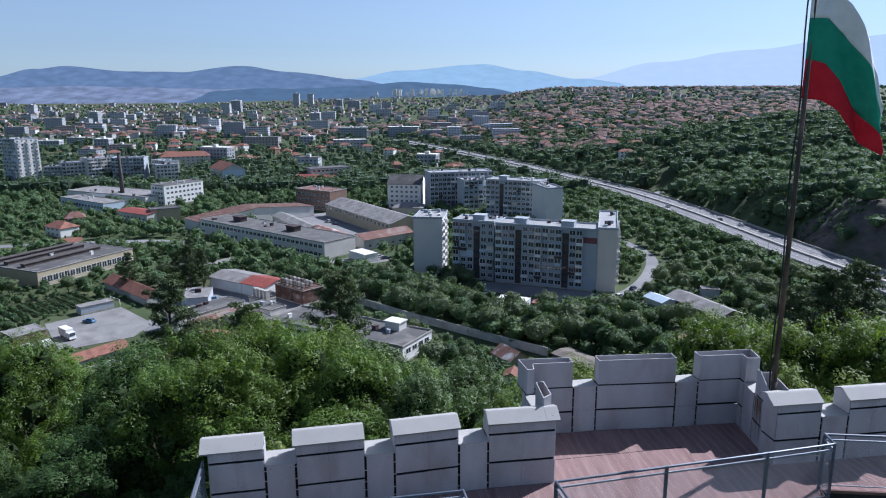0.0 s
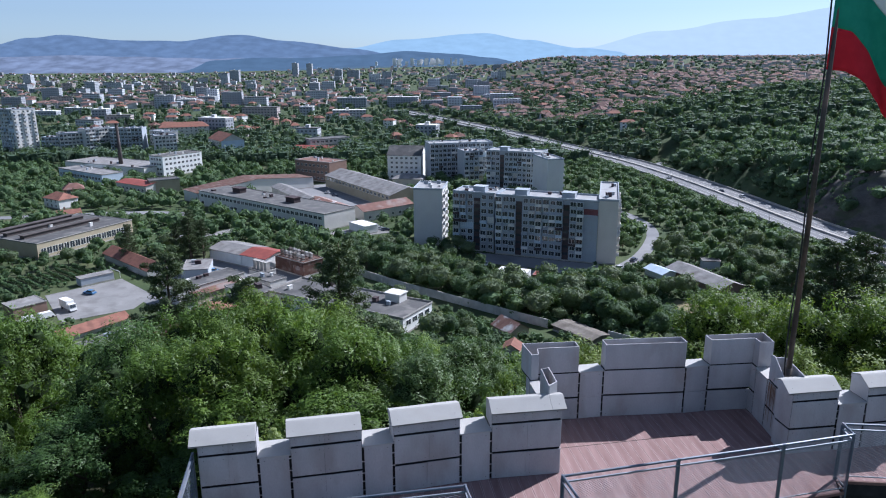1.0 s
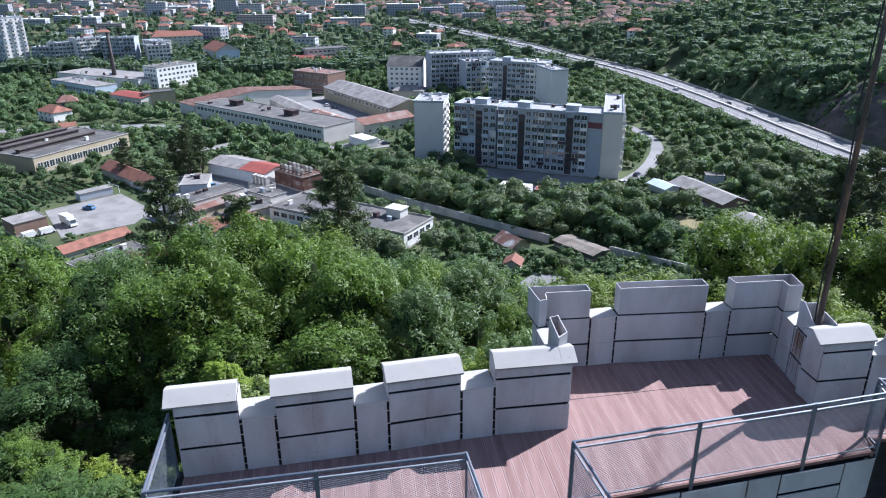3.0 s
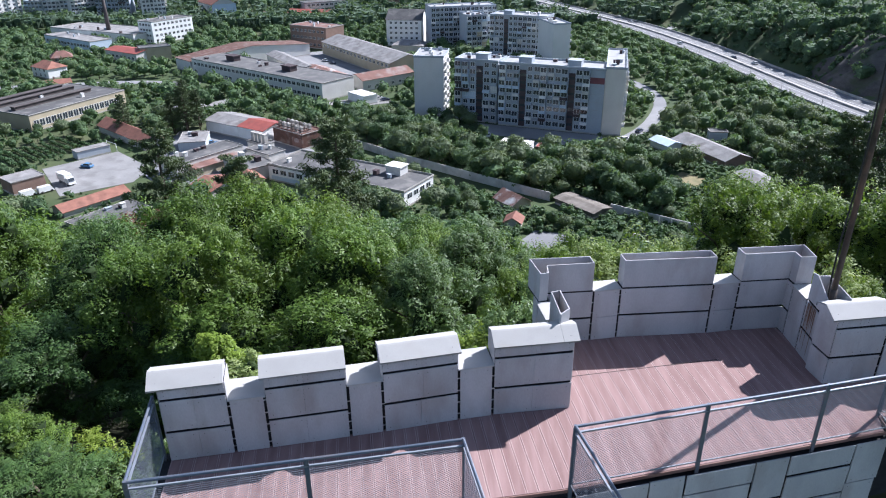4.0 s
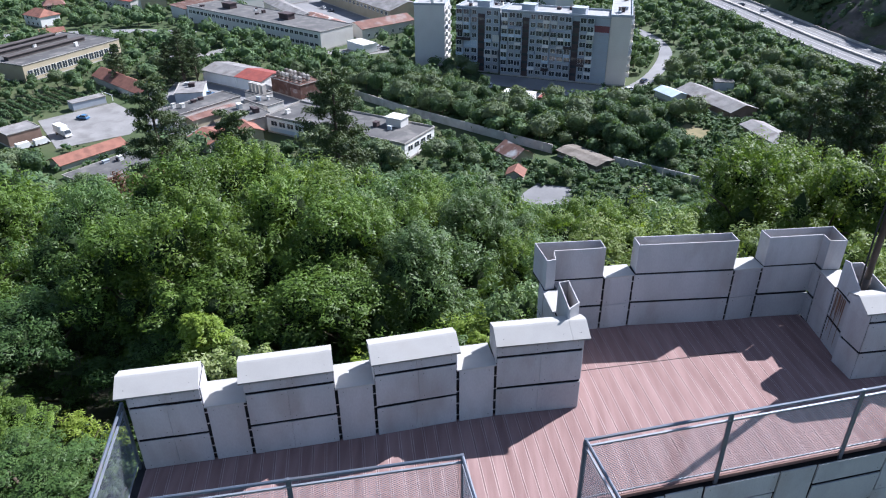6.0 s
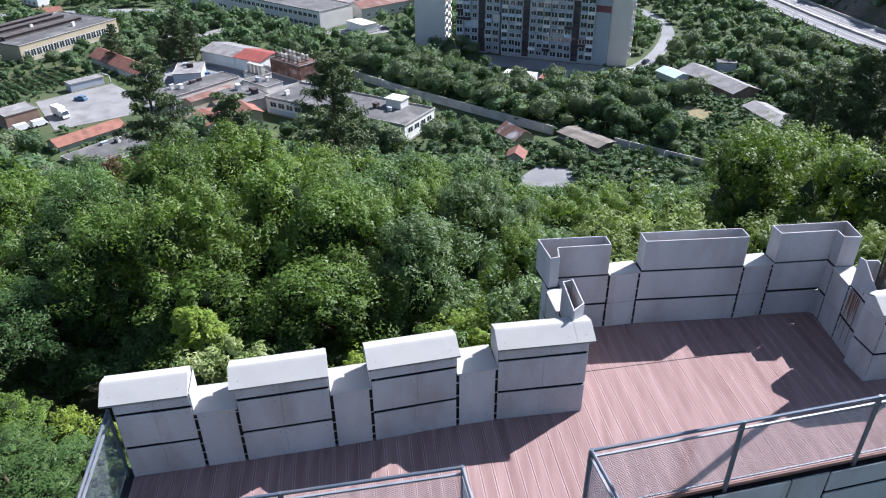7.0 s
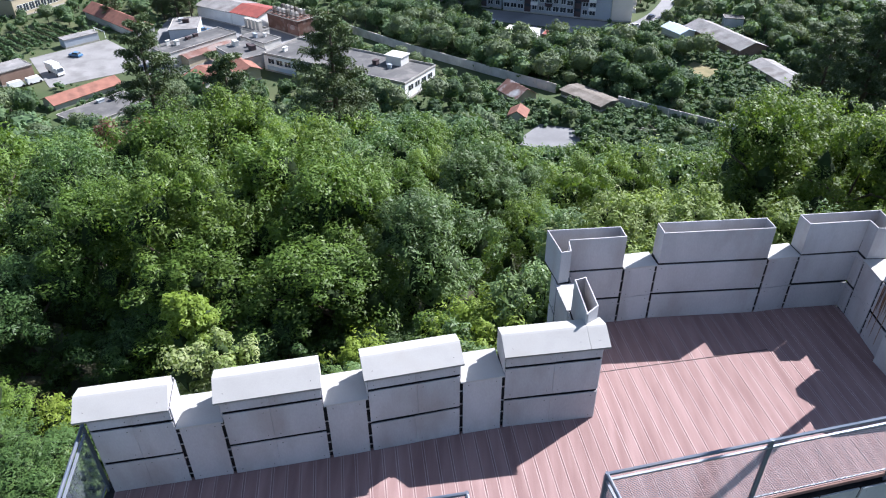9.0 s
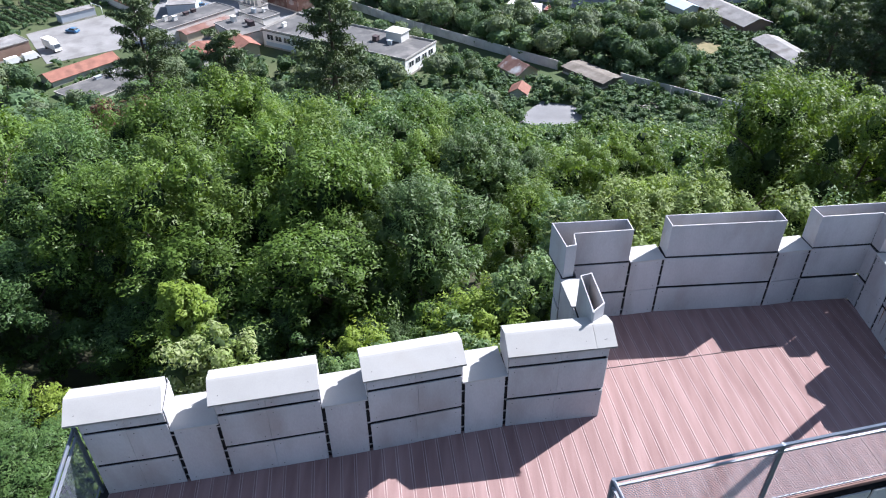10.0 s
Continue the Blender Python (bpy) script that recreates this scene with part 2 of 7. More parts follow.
SOIL = grained("hill_ground", (0.030, 0.052, 0.019), (0.070, 0.096, 0.036), 0.95, 0.06, 0.7, 0.6, stain=(0.12, 0.11, 0.06), stain_amount=0.4, stain_scale=0.018)
LITTER = grained("leaf_litter", (0.022, 0.022, 0.012), (0.05, 0.05, 0.024), 0.95, 0.5, 4, 0.6, stain=(0.04, 0.065, 0.018), stain_amount=0.6, stain_scale=0.2)
ASPHALT = grained("worn_asphalt", (0.17, 0.172, 0.178), (0.25, 0.25, 0.255), 0.9, 0.08, 2.0, 0.2, stain=(0.10, 0.10, 0.10), stain_amount=0.5, stain_scale=0.06)
LINE = grained("road_paint", (0.42, 0.42, 0.41), (0.52, 0.52, 0.51), 0.8, 0.5, 5, 0)
YARD = grained("yard_concrete", (0.175, 0.172, 0.168), (0.27, 0.265, 0.258), 0.9, 0.12, 2.5, 0.2, stain=(0.13, 0.125, 0.12), stain_amount=0.6, stain_scale=0.22)
FELT = grained("roofing_felt", (0.058, 0.058, 0.06), (0.125, 0.123, 0.12), 0.9, 0.2, 3, 0.3, stain=(0.22, 0.21, 0.195), stain_amount=0.55, stain_scale=0.25, rand=0.2)
ETERNIT = grained("grey_sheet_roof", (0.155, 0.152, 0.150), (0.30, 0.29, 0.28), 0.85, 0.25, 3, 0.3, stain=(0.10, 0.085, 0.075), stain_amount=0.6, stain_scale=0.3, stretch=(1, 1, 1))
ROOFDECK = grained("pale_roof_deck", (0.26, 0.265, 0.27), (0.40, 0.40, 0.40), 0.9, 0.2, 3, 0.2, stain=(0.16, 0.155, 0.15), stain_amount=0.5, stain_scale=0.2)
PATCHED = grained("patched_rust_sheet", (0.16, 0.085, 0.065), (0.26, 0.15, 0.12), 0.8, 0.5, 4, 0.3, stain=(0.58, 0.58, 0.57), stain_amount=0.95, stain_scale=0.35)
MOSSY = grained("mossy_old_sheet", (0.10, 0.085, 0.07), (0.20, 0.18, 0.155), 0.9, 0.4, 4, 0.4, stain=(0.28, 0.25, 0.22), stain_amount=0.5, stain_scale=0.5)
RUSTDARK = grained("dark_rusted_steel", (0.075, 0.038, 0.030), (0.15, 0.08, 0.06), 0.85, 0.5, 5, 0.3, stain=(0.26, 0.22, 0.20), stain_amount=0.5, stain_scale=0.4)
TILE = grained("red_tile_roof", (0.16, 0.072, 0.052), (0.27, 0.125, 0.09), 0.85, 0.5, 8, 0.5, stain=(0.12, 0.06, 0.045), stain_amount=0.6, stain_scale=0.4, rand=0.3)
REDSHEET = grained("red_sheet_roof", (0.21, 0.055, 0.045), (0.31, 0.085, 0.065), 0.65, 0.5, 8, 0.1, stain=(0.15, 0.06, 0.05), stain_amount=0.5, stain_scale=0.3)
RUSTROOF = grained("rusty_roof", (0.125, 0.065, 0.052), (0.225, 0.12, 0.095), 0.85, 0.3, 4, 0.3, stain=(0.27, 0.25, 0.235), stain_amount=0.6, stain_scale=0.2)
BLUESHEET = grained("pale_blue_sheet_roof", (0.42, 0.52, 0.62), (0.55, 0.64, 0.72), 0.5, 0.4, 6, 0.1)
PLASTER = grained("light_plaster", (0.40, 0.385, 0.36), (0.56, 0.545, 0.51), 0.9, 0.15, 2, 0.1, stain=(0.36, 0.33, 0.29), stain_amount=0.4, stain_scale=0.1, rand=0.25)
BLOCKWALL = grained("grey_panel_facade", (0.27, 0.31, 0.355), (0.43, 0.47, 0.51), 0.9, 0.12, 2, 0.15, stain=(0.22, 0.225, 0.235), stain_amount=0.5, stain_scale=0.12, rand=0.2)
PALE = grained("pale_gable", (0.56, 0.555, 0.53), (0.68, 0.67, 0.64), 0.9, 0.1, 2, 0.1, stain=(0.45, 0.43, 0.4), stain_amount=0.4, stain_scale=0.1)
BEIGE = grained("beige_insulation", (0.58, 0.53, 0.47), (0.69, 0.64, 0.57), 0.9, 0.15, 2, 0.1)
MAROON = grained("maroon_strip", (0.045, 0.034, 0.036), (0.085, 0.062, 0.064), 0.85, 0.3, 3, 0.1)
WINE = grained("wine_red_plaster", (0.15, 0.055, 0.06), (0.21, 0.085, 0.09), 0.9, 0.3, 3, 0.1)
BRICK = grained("brick_wall", (0.20, 0.13, 0.10), (0.28, 0.19, 0.15), 0.9, 0.4, 5, 0.3, rand=0.1)
OCHRE = grained("ochre_plaster", (0.34, 0.29, 0.20), (0.46, 0.40, 0.29), 0.9, 0.2, 3, 0.2, stain=(0.3, 0.24, 0.15), stain_amount=0.4, stain_scale=0.2)
SKYBLUE = grained("pale_blue_plaster", (0.42, 0.50, 0.58), (0.52, 0.60, 0.68), 0.9, 0.2, 3, 0.1)
WHITE = grained("white_paint", (0.68, 0.68, 0.66), (0.8, 0.8, 0.78), 0.7, 0.4, 5, 0.05)
CHIMNEY = grained("sooty_chimney", (0.055, 0.048, 0.046), (0.10, 0.085, 0.08), 0.9, 0.4, 4, 0.2)
GLASS = grained("dark_window_glass", (0.02, 0.025, 0.03), (0.05, 0.06, 0.07), 0.12, 0.3, 2, 0, spec=0.6, rand=0.3)
CARPAINT = grained("pale_car_paint", (0.5, 0.5, 0.5), (0.62, 0.62, 0.62), 0.3, 2, 5, 0, spec=0.6)
CARDARK = grained("dark_car_paint", (0.02, 0.03, 0.06), (0.04, 0.05, 0.09), 0.3, 2, 5, 0, spec=0.6)
CARBLUE = grained("blue_car_paint", (0.05, 0.14, 0.28), (0.08, 0.2, 0.36), 0.3, 2, 5, 0, spec=0.6)
RUBBER = grained("tyre_rubber", (0.012, 0.012, 0.012), (0.03, 0.03, 0.03), 0.9, 5, 20, 0)
ROCK = grained("rock_cut", (0.040, 0.037, 0.036), (0.115, 0.103, 0.092), 0.95, 0.16, 0.9, 1.0, stain=(0.05, 0.065, 0.03), stain_amount=0.8, stain_scale=0.09, stretch=(1, 1, 2.5))
BARK = grained("bark", (0.07, 0.055, 0.04), (0.15, 0.12, 0.09), 0.95, 4, 25, 0.5, stretch=(1, 1, 0.3))
LEAF_A = foliage("ash_leaves", (0.060, 0.112, 0.020), (0.121, 0.204, 0.034), (0.215, 0.308, 0.053), 0.42, 0.5)
LEAF_B = foliage("dark_leaves", (0.037, 0.078, 0.023), (0.078, 0.148, 0.039), (0.155, 0.240, 0.067), 0.36, 0.5)
LEAF_C = foliage("grey_willow_leaves", (0.080, 0.142, 0.049), (0.138, 0.220, 0.076), (0.225, 0.305, 0.124), 0.38, 0.5)
LEAF_F = foliage("sunny_leaves", (0.078, 0.135, 0.026), (0.150, 0.235, 0.042), (0.255, 0.345, 0.075), 0.50, 0.5)
LEAF_D = foliage("yellow_green_leaves", (0.14, 0.22, 0.03), (0.23, 0.32, 0.045), (0.36, 0.44, 0.09), 0.45, 0.55)
LEAF_E = foliage("pale_flowering_leaves", (0.12, 0.18, 0.04), (0.20, 0.27, 0.07), (0.42, 0.45, 0.25), 0.4, 0.6)
NEEDLE = foliage("pine_needles", (0.040, 0.066, 0.028), (0.072, 0.105, 0.042), (0.125, 0.16, 0.07), 0.2)
WITHERED = foliage("withered_leaves", (0.10, 0.05, 0.03), (0.17, 0.075, 0.045), (0.25, 0.13, 0.07), 0.25)
# far leaves, bluish and lightened: aerial haze put into the colour
TOWNWOOD_HAZED = foliage("hazed_town_leaves", (0.044, 0.076, 0.048), (0.082, 0.130, 0.080), (0.140, 0.200, 0.120), 0.35, 0.75)
HILLWOOD_HAZED = foliage("hazed_hill_leaves", (0.055, 0.100, 0.056), (0.112, 0.180, 0.096), (0.185, 0.270, 0.145), 0.42, 0.75)
WOODS = foliage("wood_canopy", (0.036, 0.072, 0.034), (0.086, 0.146, 0.064), (0.166, 0.240, 0.110), 0.35, 0.75)
ROUND_A = foliage("round_tree_leaves", (0.038, 0.077, 0.037), (0.090, 0.152, 0.068), (0.168, 0.245, 0.114), 0.35, 0.75)
ROUND_B = foliage("willow_tree_leaves", (0.095, 0.14, 0.072), (0.145, 0.195, 0.098), (0.22, 0.27, 0.14), 0.3, 0.7)
# inside of the crowns: shade between the sprays put into a near-black green
CROWN_SHADE = grained("crown_inner_shade", (0.012, 0.024, 0.006), (0.028, 0.050, 0.012), 0.95, 3, 12, 0.5)


# ---- mesh helpers ----
class Geo:
    """Collects faces for one mesh."""

    def __init__(self):
        self.v, self.f, self.m = [], [], []

    def face(self, pts, mat=0):
        n = len(self.v)
        self.v += [tuple(p) for p in pts]
        self.f.append(tuple(range(n, n + len(pts))))
        self.m.append(mat)

    def hull(self, low, high, mat=0, top=None, bottom=True):
        """A prism between two rings with the same count, the low one first, counter-clockwise from above."""
        n, k = len(self.v), len(low)
        self.v += [tuple(p) for p in low] + [tuple(p) for p in high]
        for i in range(k):
            j = (i + 1) % k
            self.f.append((n + i, n + j, n + k + j, n + k + i))
            self.m.append(mat)
        self.f.append(tuple(n + k + i for i in range(k)))
        self.m.append(mat if top is None else top)
        if bottom:
            self.f.append(tuple(n + i for i in reversed(range(k))))
            self.m.append(mat)

    def box(self, x0, y0, z0, x1, y1, z1, mat=0, top=None, M=None):
        low = [Vector(p) for p in ((x0, y0, z0), (x1, y0, z0), (x1, y1, z0), (x0, y1, z0))]
        high = [Vector(p) for p in ((x0, y0, z1), (x1, y0, z1), (x1, y1, z1), (x0, y1, z1))]
        if M:
            low, high = [M @ p for p in low], [M @ p for p in high]
        self.hull(low, high, mat, top)

    def prism(self, poly, z0, z1, mat=0, top=None):
        self.hull([(x, y, z0) for x, y in poly], [(x, y, z1) for x, y in poly], mat, top)

    def tube(self, p0, p1, r0, r1=None, n=6, mat=0):
        p0, p1 = Vector(p0), Vector(p1)
        r1 = r0 if r1 is None else r1
        q = (p1 - p0).to_track_quat('Z', 'Y').to_matrix()
        ring = [q @ Vector((math.cos(2 * math.pi * i / n), math.sin(2 * math.pi * i / n), 0)) for i in range(n)]
        self.hull([p0 + r0 * d for d in ring], [p1 + r1 * d for d in ring], mat)

    def slab(self, o, u, w, n, t, ch, mat=0):
        """A thin plate with bevelled edges: corner o, sides u and w, thickness t along n."""
        o, u, w, n = Vector(o), Vector(u), Vector(w), Vector(n).normalized()
        a, b = u.normalized() * ch, w.normalized() * ch
        back = [o, o + u, o + u + w, o + w]
        side = [p + n * (t - ch) for p in back]
        front = [o + a + b + n * t, o + u - a + b + n * t, o + u + w - a - b + n * t, o + w + a - b + n * t]
        k = len(self.v)
        self.v += [tuple(p) for p in back + side + front]
        for r in (0, 4):
            for i in range(4):
                j = (i + 1) % 4
                self.f.append((k + r + i, k + r + j, k + r + 4 + j, k + r + 4 + i))
                self.m.append(mat)
        self.f += [(k + 8, k + 9, k + 10, k + 11), (k + 3, k + 2, k + 1, k)]
        self.m += [mat, mat]

    def mesh(self, name, *mats, smooth=False):
        me = bpy.data.meshes.new(name)
        me.from_pydata(self.v, [], self.f)
        for m in mats:
            me.materials.append(m)
        if len(mats) > 1:
            me.polygons.foreach_set("material_index", self.m)
        if smooth:
            me.polygons.foreach_set("use_smooth", [True] * len(me.polygons))
        me.update()
        return me

    def ob(self, name, *mats, parent=None, label="", smooth=False):
        return put(name, self.mesh(name, *mats, smooth=smooth), parent, label)


def put(name, me, parent=None, label="", m=None):
    o = new(name, me)
    if parent:
        o.parent = parent
    if m is not None:
        o.matrix_local = m
    return tagged(o, label) if label else o


def thing(name, m, label, category, group="", kind=""):
    o = new(name)
    o.empty_display_size = 0.2
    o.matrix_world = m
    return tagged(o, label, category, group, kind)


def soup(name, v, faces, *mats):
    """A mesh from arrays: points, and one or more arrays of faces, each with a material of its own where given."""
    faces = [np.asarray(f, np.int32) for f in (faces if isinstance(faces, list) and len(faces) and isinstance(faces[0], np.ndarray) else [faces])]
    me = bpy.data.meshes.new(name)
    me.vertices.add(len(v))
    me.vertices.foreach_set("co", np.asarray(v, np.float32).ravel())
    sides = np.concatenate([np.full(len(f), f.shape[1]) for f in faces])
    me.loops.add(int(sides.sum()))
    me.loops.foreach_set("vertex_index", np.concatenate([f.ravel() for f in faces]))
    me.polygons.add(len(sides))
    me.polygons.foreach_set("loop_start", np.concatenate([[0], np.cumsum(sides)[:-1]]).astype(np.int32))
    for m in mats:
        me.materials.append(m)
    if len(mats) > 1:
        me.polygons.foreach_set("material_index", np.concatenate([np.full(len(f), min(i, len(mats) - 1)) for i, f in enumerate(faces)]).astype(np.int32))
    me.update(calc_edges=True)
    return me


def swept(v, q, pts, radii, n):
    """Adds one unbroken tube along pts to the points v and quads q; returns its first point."""
    first = len(v)
    for i, p in enumerate(pts):
        d = (Vector(pts[min(i + 1, len(pts) - 1)]) - Vector(pts[max(i - 1, 0)])).normalized()
        a = d.cross(Vector((0.31, 0.95, 0.05))).normalized()
        b = d.cross(a)
        v.extend(tuple(Vector(p) + (a * math.cos(2 * math.pi * k / n) + b * math.sin(2 * math.pi * k / n)) * radii[i]) for k in range(n))
        if i:
            o = first + (i - 1) * n
            q.extend((o + k, o + (k + 1) % n, o + n + (k + 1) % n, o + n + k) for k in range(n))
    return first


def leaf_quads(rng, centres, radii, count, length, width, squash=0.8, lift=0.5, fill=0.45, outward=0.9, stray=0.45, tri=False):
    """Leaves over lumps: count for each lump at its centre and radius. Returns points and quads."""
    c = np.repeat(np.asarray(centres, float), count, 0)
    r = np.repeat(np.asarray(radii, float), count)[:, None]
    n = len(c)
    d = rng.normal(size=(n, 3))
    d[:, 2] += lift * 0.6
    d /= np.linalg.norm(d, axis=1)[:, None]
    reach = fill + (1 - fill) * rng.random((n, 1)) ** 0.6
    p = c + d * r * reach * np.array([1, 1, squash])
    nn = d * outward + rng.normal(size=(n, 3)) * stray + np.array([0, 0, lift])
    nn /= np.linalg.norm(nn, axis=1)[:, None]
    t = np.cross(nn, rng.normal(size=(n, 3)))
    t /= np.linalg.norm(t, axis=1)[:, None] + 1e-9
    b = np.cross(nn, t)
    s = (0.65 + 0.7 * rng.random((n, 1)))
    t, b = t * length * s / 2, b * width * s / 2
    if tri:
        v = np.stack([p - t - b, p - t + b, p + t], 1).reshape(-1, 3)
        return v, np.arange(3 * n).reshape(-1, 3)
    v = np.stack([p - t, p - b, p + t, p + b], 1).reshape(-1, 3)
    return v, np.arange(4 * n).reshape(-1, 4)


CUBE = {}


def cube_sphere(k):
    """Unit sphere of quads: k by k on each side of a cube."""
    if k not in CUBE:
        v, f = [], []
        for ax in range(3):
            for sg in (-1, 1):
                n = len(v)
                for i in range(k + 1):
                    for j in range(k + 1):
                        p = [0.0, 0.0, 0.0]
                        p[ax], p[(ax + 1) % 3], p[(ax + 2) % 3] = sg, (2 * i / k - 1) * sg, 2 * j / k - 1
                        v.append(p)
                f += [(n + i * (k + 1) + j, n + (i + 1) * (k + 1) + j, n + (i + 1) * (k + 1) + j + 1, n + i * (k + 1) + j + 1) for i in range(k) for j in range(k)]
        v = np.array(v, float)
        v /= np.linalg.norm(v, axis=1)[:, None]
        CUBE[k] = (v, np.array(f))
    return CUBE[k]


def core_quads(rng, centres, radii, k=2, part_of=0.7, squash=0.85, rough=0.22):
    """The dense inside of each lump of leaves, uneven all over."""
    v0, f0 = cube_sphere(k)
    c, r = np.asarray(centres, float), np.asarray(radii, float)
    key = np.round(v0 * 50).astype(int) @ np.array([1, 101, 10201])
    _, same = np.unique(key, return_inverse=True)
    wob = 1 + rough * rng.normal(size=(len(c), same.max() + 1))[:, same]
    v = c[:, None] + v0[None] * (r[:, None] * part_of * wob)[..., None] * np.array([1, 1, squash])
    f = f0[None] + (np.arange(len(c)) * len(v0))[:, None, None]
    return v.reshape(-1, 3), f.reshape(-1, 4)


def plume_leaves(rng, centres, radii, axes, count, length, width):
    """Sprays of leaves: each an egg drawn out along its axis, the leaves lying along it and facing out and up."""
    c, a = np.repeat(centres, count, 0), np.repeat(axes, count, 0)
    r = np.repeat(radii, count)[:, None]
    n = len(c)
    d = rng.normal(size=(n, 3)) + np.array([0, 0, 0.25])
    d /= np.linalg.norm(d, axis=1)[:, None]
    along_axis = (d * a).sum(1)[:, None]
    p = c + r * (0.45 + 0.55 * rng.random((n, 1)) ** 0.5) * (d + a * along_axis * 0.75)
    nn = d * 0.9 + np.array([0, 0, 0.5]) + rng.normal(size=(n, 3)) * 0.26
    nn /= np.linalg.norm(nn, axis=1)[:, None]
    t = a + d * 0.5 + rng.normal(size=(n, 3)) * 0.5
    t -= nn * (t * nn).sum(1)[:, None]
    t /= np.linalg.norm(t, axis=1)[:, None] + 1e-9
    b = np.cross(nn, t)
    s = 0.65 + 0.7 * rng.random((n, 1))
    t, b = t * length * s / 2, b * width * s / 2
    return np.stack([p - t - b, p - t + b, p + t], 1).reshape(-1, 3), np.arange(3 * n).reshape(-1, 3)


def leaves_at(rng, p, nn, length, width, tri=False):
    """A leaf at each point p, facing nn."""
    n = len(p)
    nn = nn / (np.linalg.norm(nn, axis=1)[:, None] + 1e-9)
    t = np.cross(nn, rng.normal(size=(n, 3)))
    t /= np.linalg.norm(t, axis=1)[:, None] + 1e-9
    b = np.cross(nn, t)
    k = 0.6 + 0.8 * rng.random((n, 1))
    t, b = t * length * k / 2, b * width * k / 2
    if tri:
        return np.stack([p - t - b, p - t + b, p + t], 1).reshape(-1, 3), np.arange(3 * n).reshape(-1, 3)
    return np.stack([p - t, p - b, p + t, p + b], 1).reshape(-1, 3), np.arange(4 * n).reshape(-1, 4)


def dome(rng, n, k=3, lobes=15, kappa=11.0):
    """A billowing crown of unit radius: places and facings of n leaves, and the points of its inner mass."""
    u = rng.normal(size=(lobes, 3))
    u[:, 2] = np.abs(u[:, 2]) * 1.1 - 0.25
    u /= np.linalg.norm(u, axis=1)[:, None]
    amp = rng.uniform(0.65, 1.05, lobes)

    def reach(d):
        e = np.exp(kappa * (d @ u.T - 1)) * amp
        return 0.6 + 0.42 * e.max(1), u[e.argmax(1)]
    d = rng.normal(size=(n, 3))
    d[:, 2] = np.where(d[:, 2] < -0.5, -d[:, 2], d[:, 2])
    d /= np.linalg.norm(d, axis=1)[:, None]
    r, best = reach(d)
    p = d * r[:, None]
    nn = p - best * 0.5
    nn /= np.linalg.norm(nn, axis=1)[:, None] + 1e-9
    p *= 1 + rng.uniform(-0.13, 0.06, (n, 1))
    v0, f0 = cube_sphere(k)
    rc, _ = reach(v0)
    return p, nn, v0 * (rc * 0.84)[:, None], f0


def joined(*pairs):
    vs, fs, n = [], [], 0
    for v, f in pairs:
        vs.append(v)
        fs.append(f + n)
        n += len(v)
    return np.concatenate(vs), fs


def chaikin(pts, times=2):
    for _ in range(times):
        q = [pts[0]]
        for a, b in zip(pts[:-1], pts[1:]):
            a, b = Vector(a), Vector(b)
            q += [tuple(a * 0.75 + b * 0.25), tuple(a * 0.25 + b * 0.75)]
        pts = q + [pts[-1]]
    return pts


def smooth(a, b, x):
    s = min(1.0, max(0.0, (x - a) / (b - a)))
    return s * s * (3 - 2 * s)


# ---- ground ----
ROAD_MID = [(-60, 1000), (-22, 900), (17, 806), (66, 675), (101, 562), (127, 490), (142, 411), (149.5, 346), (154, 293), (159, 259), (162.5, 239), (168, 190), (172, 150), (176, 40), (178, -200)]


def road_x(y):
    for (x0, y0), (x1, y1) in zip(ROAD_MID[:-1], ROAD_MID[1:]):
        if y0 >= y >= y1:
            return x1 + (x0 - x1) * (y - y1) / (y0 - y1)
    return ROAD_MID[0][0] - 0.42 * (y - 1000) if y > 1000 else 175.0


def ground_z(x, y):
    slope = -4.6 - 0.449 * max(0.0, y - 2.0)
    slope += 1.1 * noise.noise((x * 0.05, y * 0.05, 0.3)) * smooth(8, 30, y)
    slope += 3.0 * smooth(-4, 0, x) * (1 - smooth(12, 20, x)) * (1 - smooth(4.0, 9.5, y)) * smooth(-0.5, 1.5, y)
    if y < -60:
        slope -= 0.08 * (-60 - y)
    z = max(slope, G)
    d = x - road_x(y) - 14.5
    if d > 0 and y > 20:
        cliff = 27.0 * (1 - smooth(330, 470, y))
        gentle = 0.30 * (1 - smooth(600, 800, y)) + 0.03
        rise = min(1.25 * d, cliff) + gentle * max(0.0, d - cliff / 1.25)
        rise = 62.0 * (1 - math.exp(-rise / 62.0)) if rise > 0 else 0.0
        rough = 4.0 * noise.noise((x * 0.013, y * 0.013, 2.0)) + 2.2 * noise.noise((x * 0.07, y * 0.07, 5.0))
        z = max(z, G + rise + rough * smooth(2, 30, d))
    far = min(1.0, max(0.0, (y - 600) / 1300.0)) ** 0.9 * smooth(0.0, 0.16, (x - 30) / max(y, 1.0))
    z = max(z, G + 66.0 * far + 6.0 * far * noise.noise((x * 0.004, y * 0.004, 8.0)))
    return z


def axis(half, small, count):
    k = np.linspace(-1, 1, count)
    a = np.arcsinh(half / small)
    return np.sinh(k * a) * small


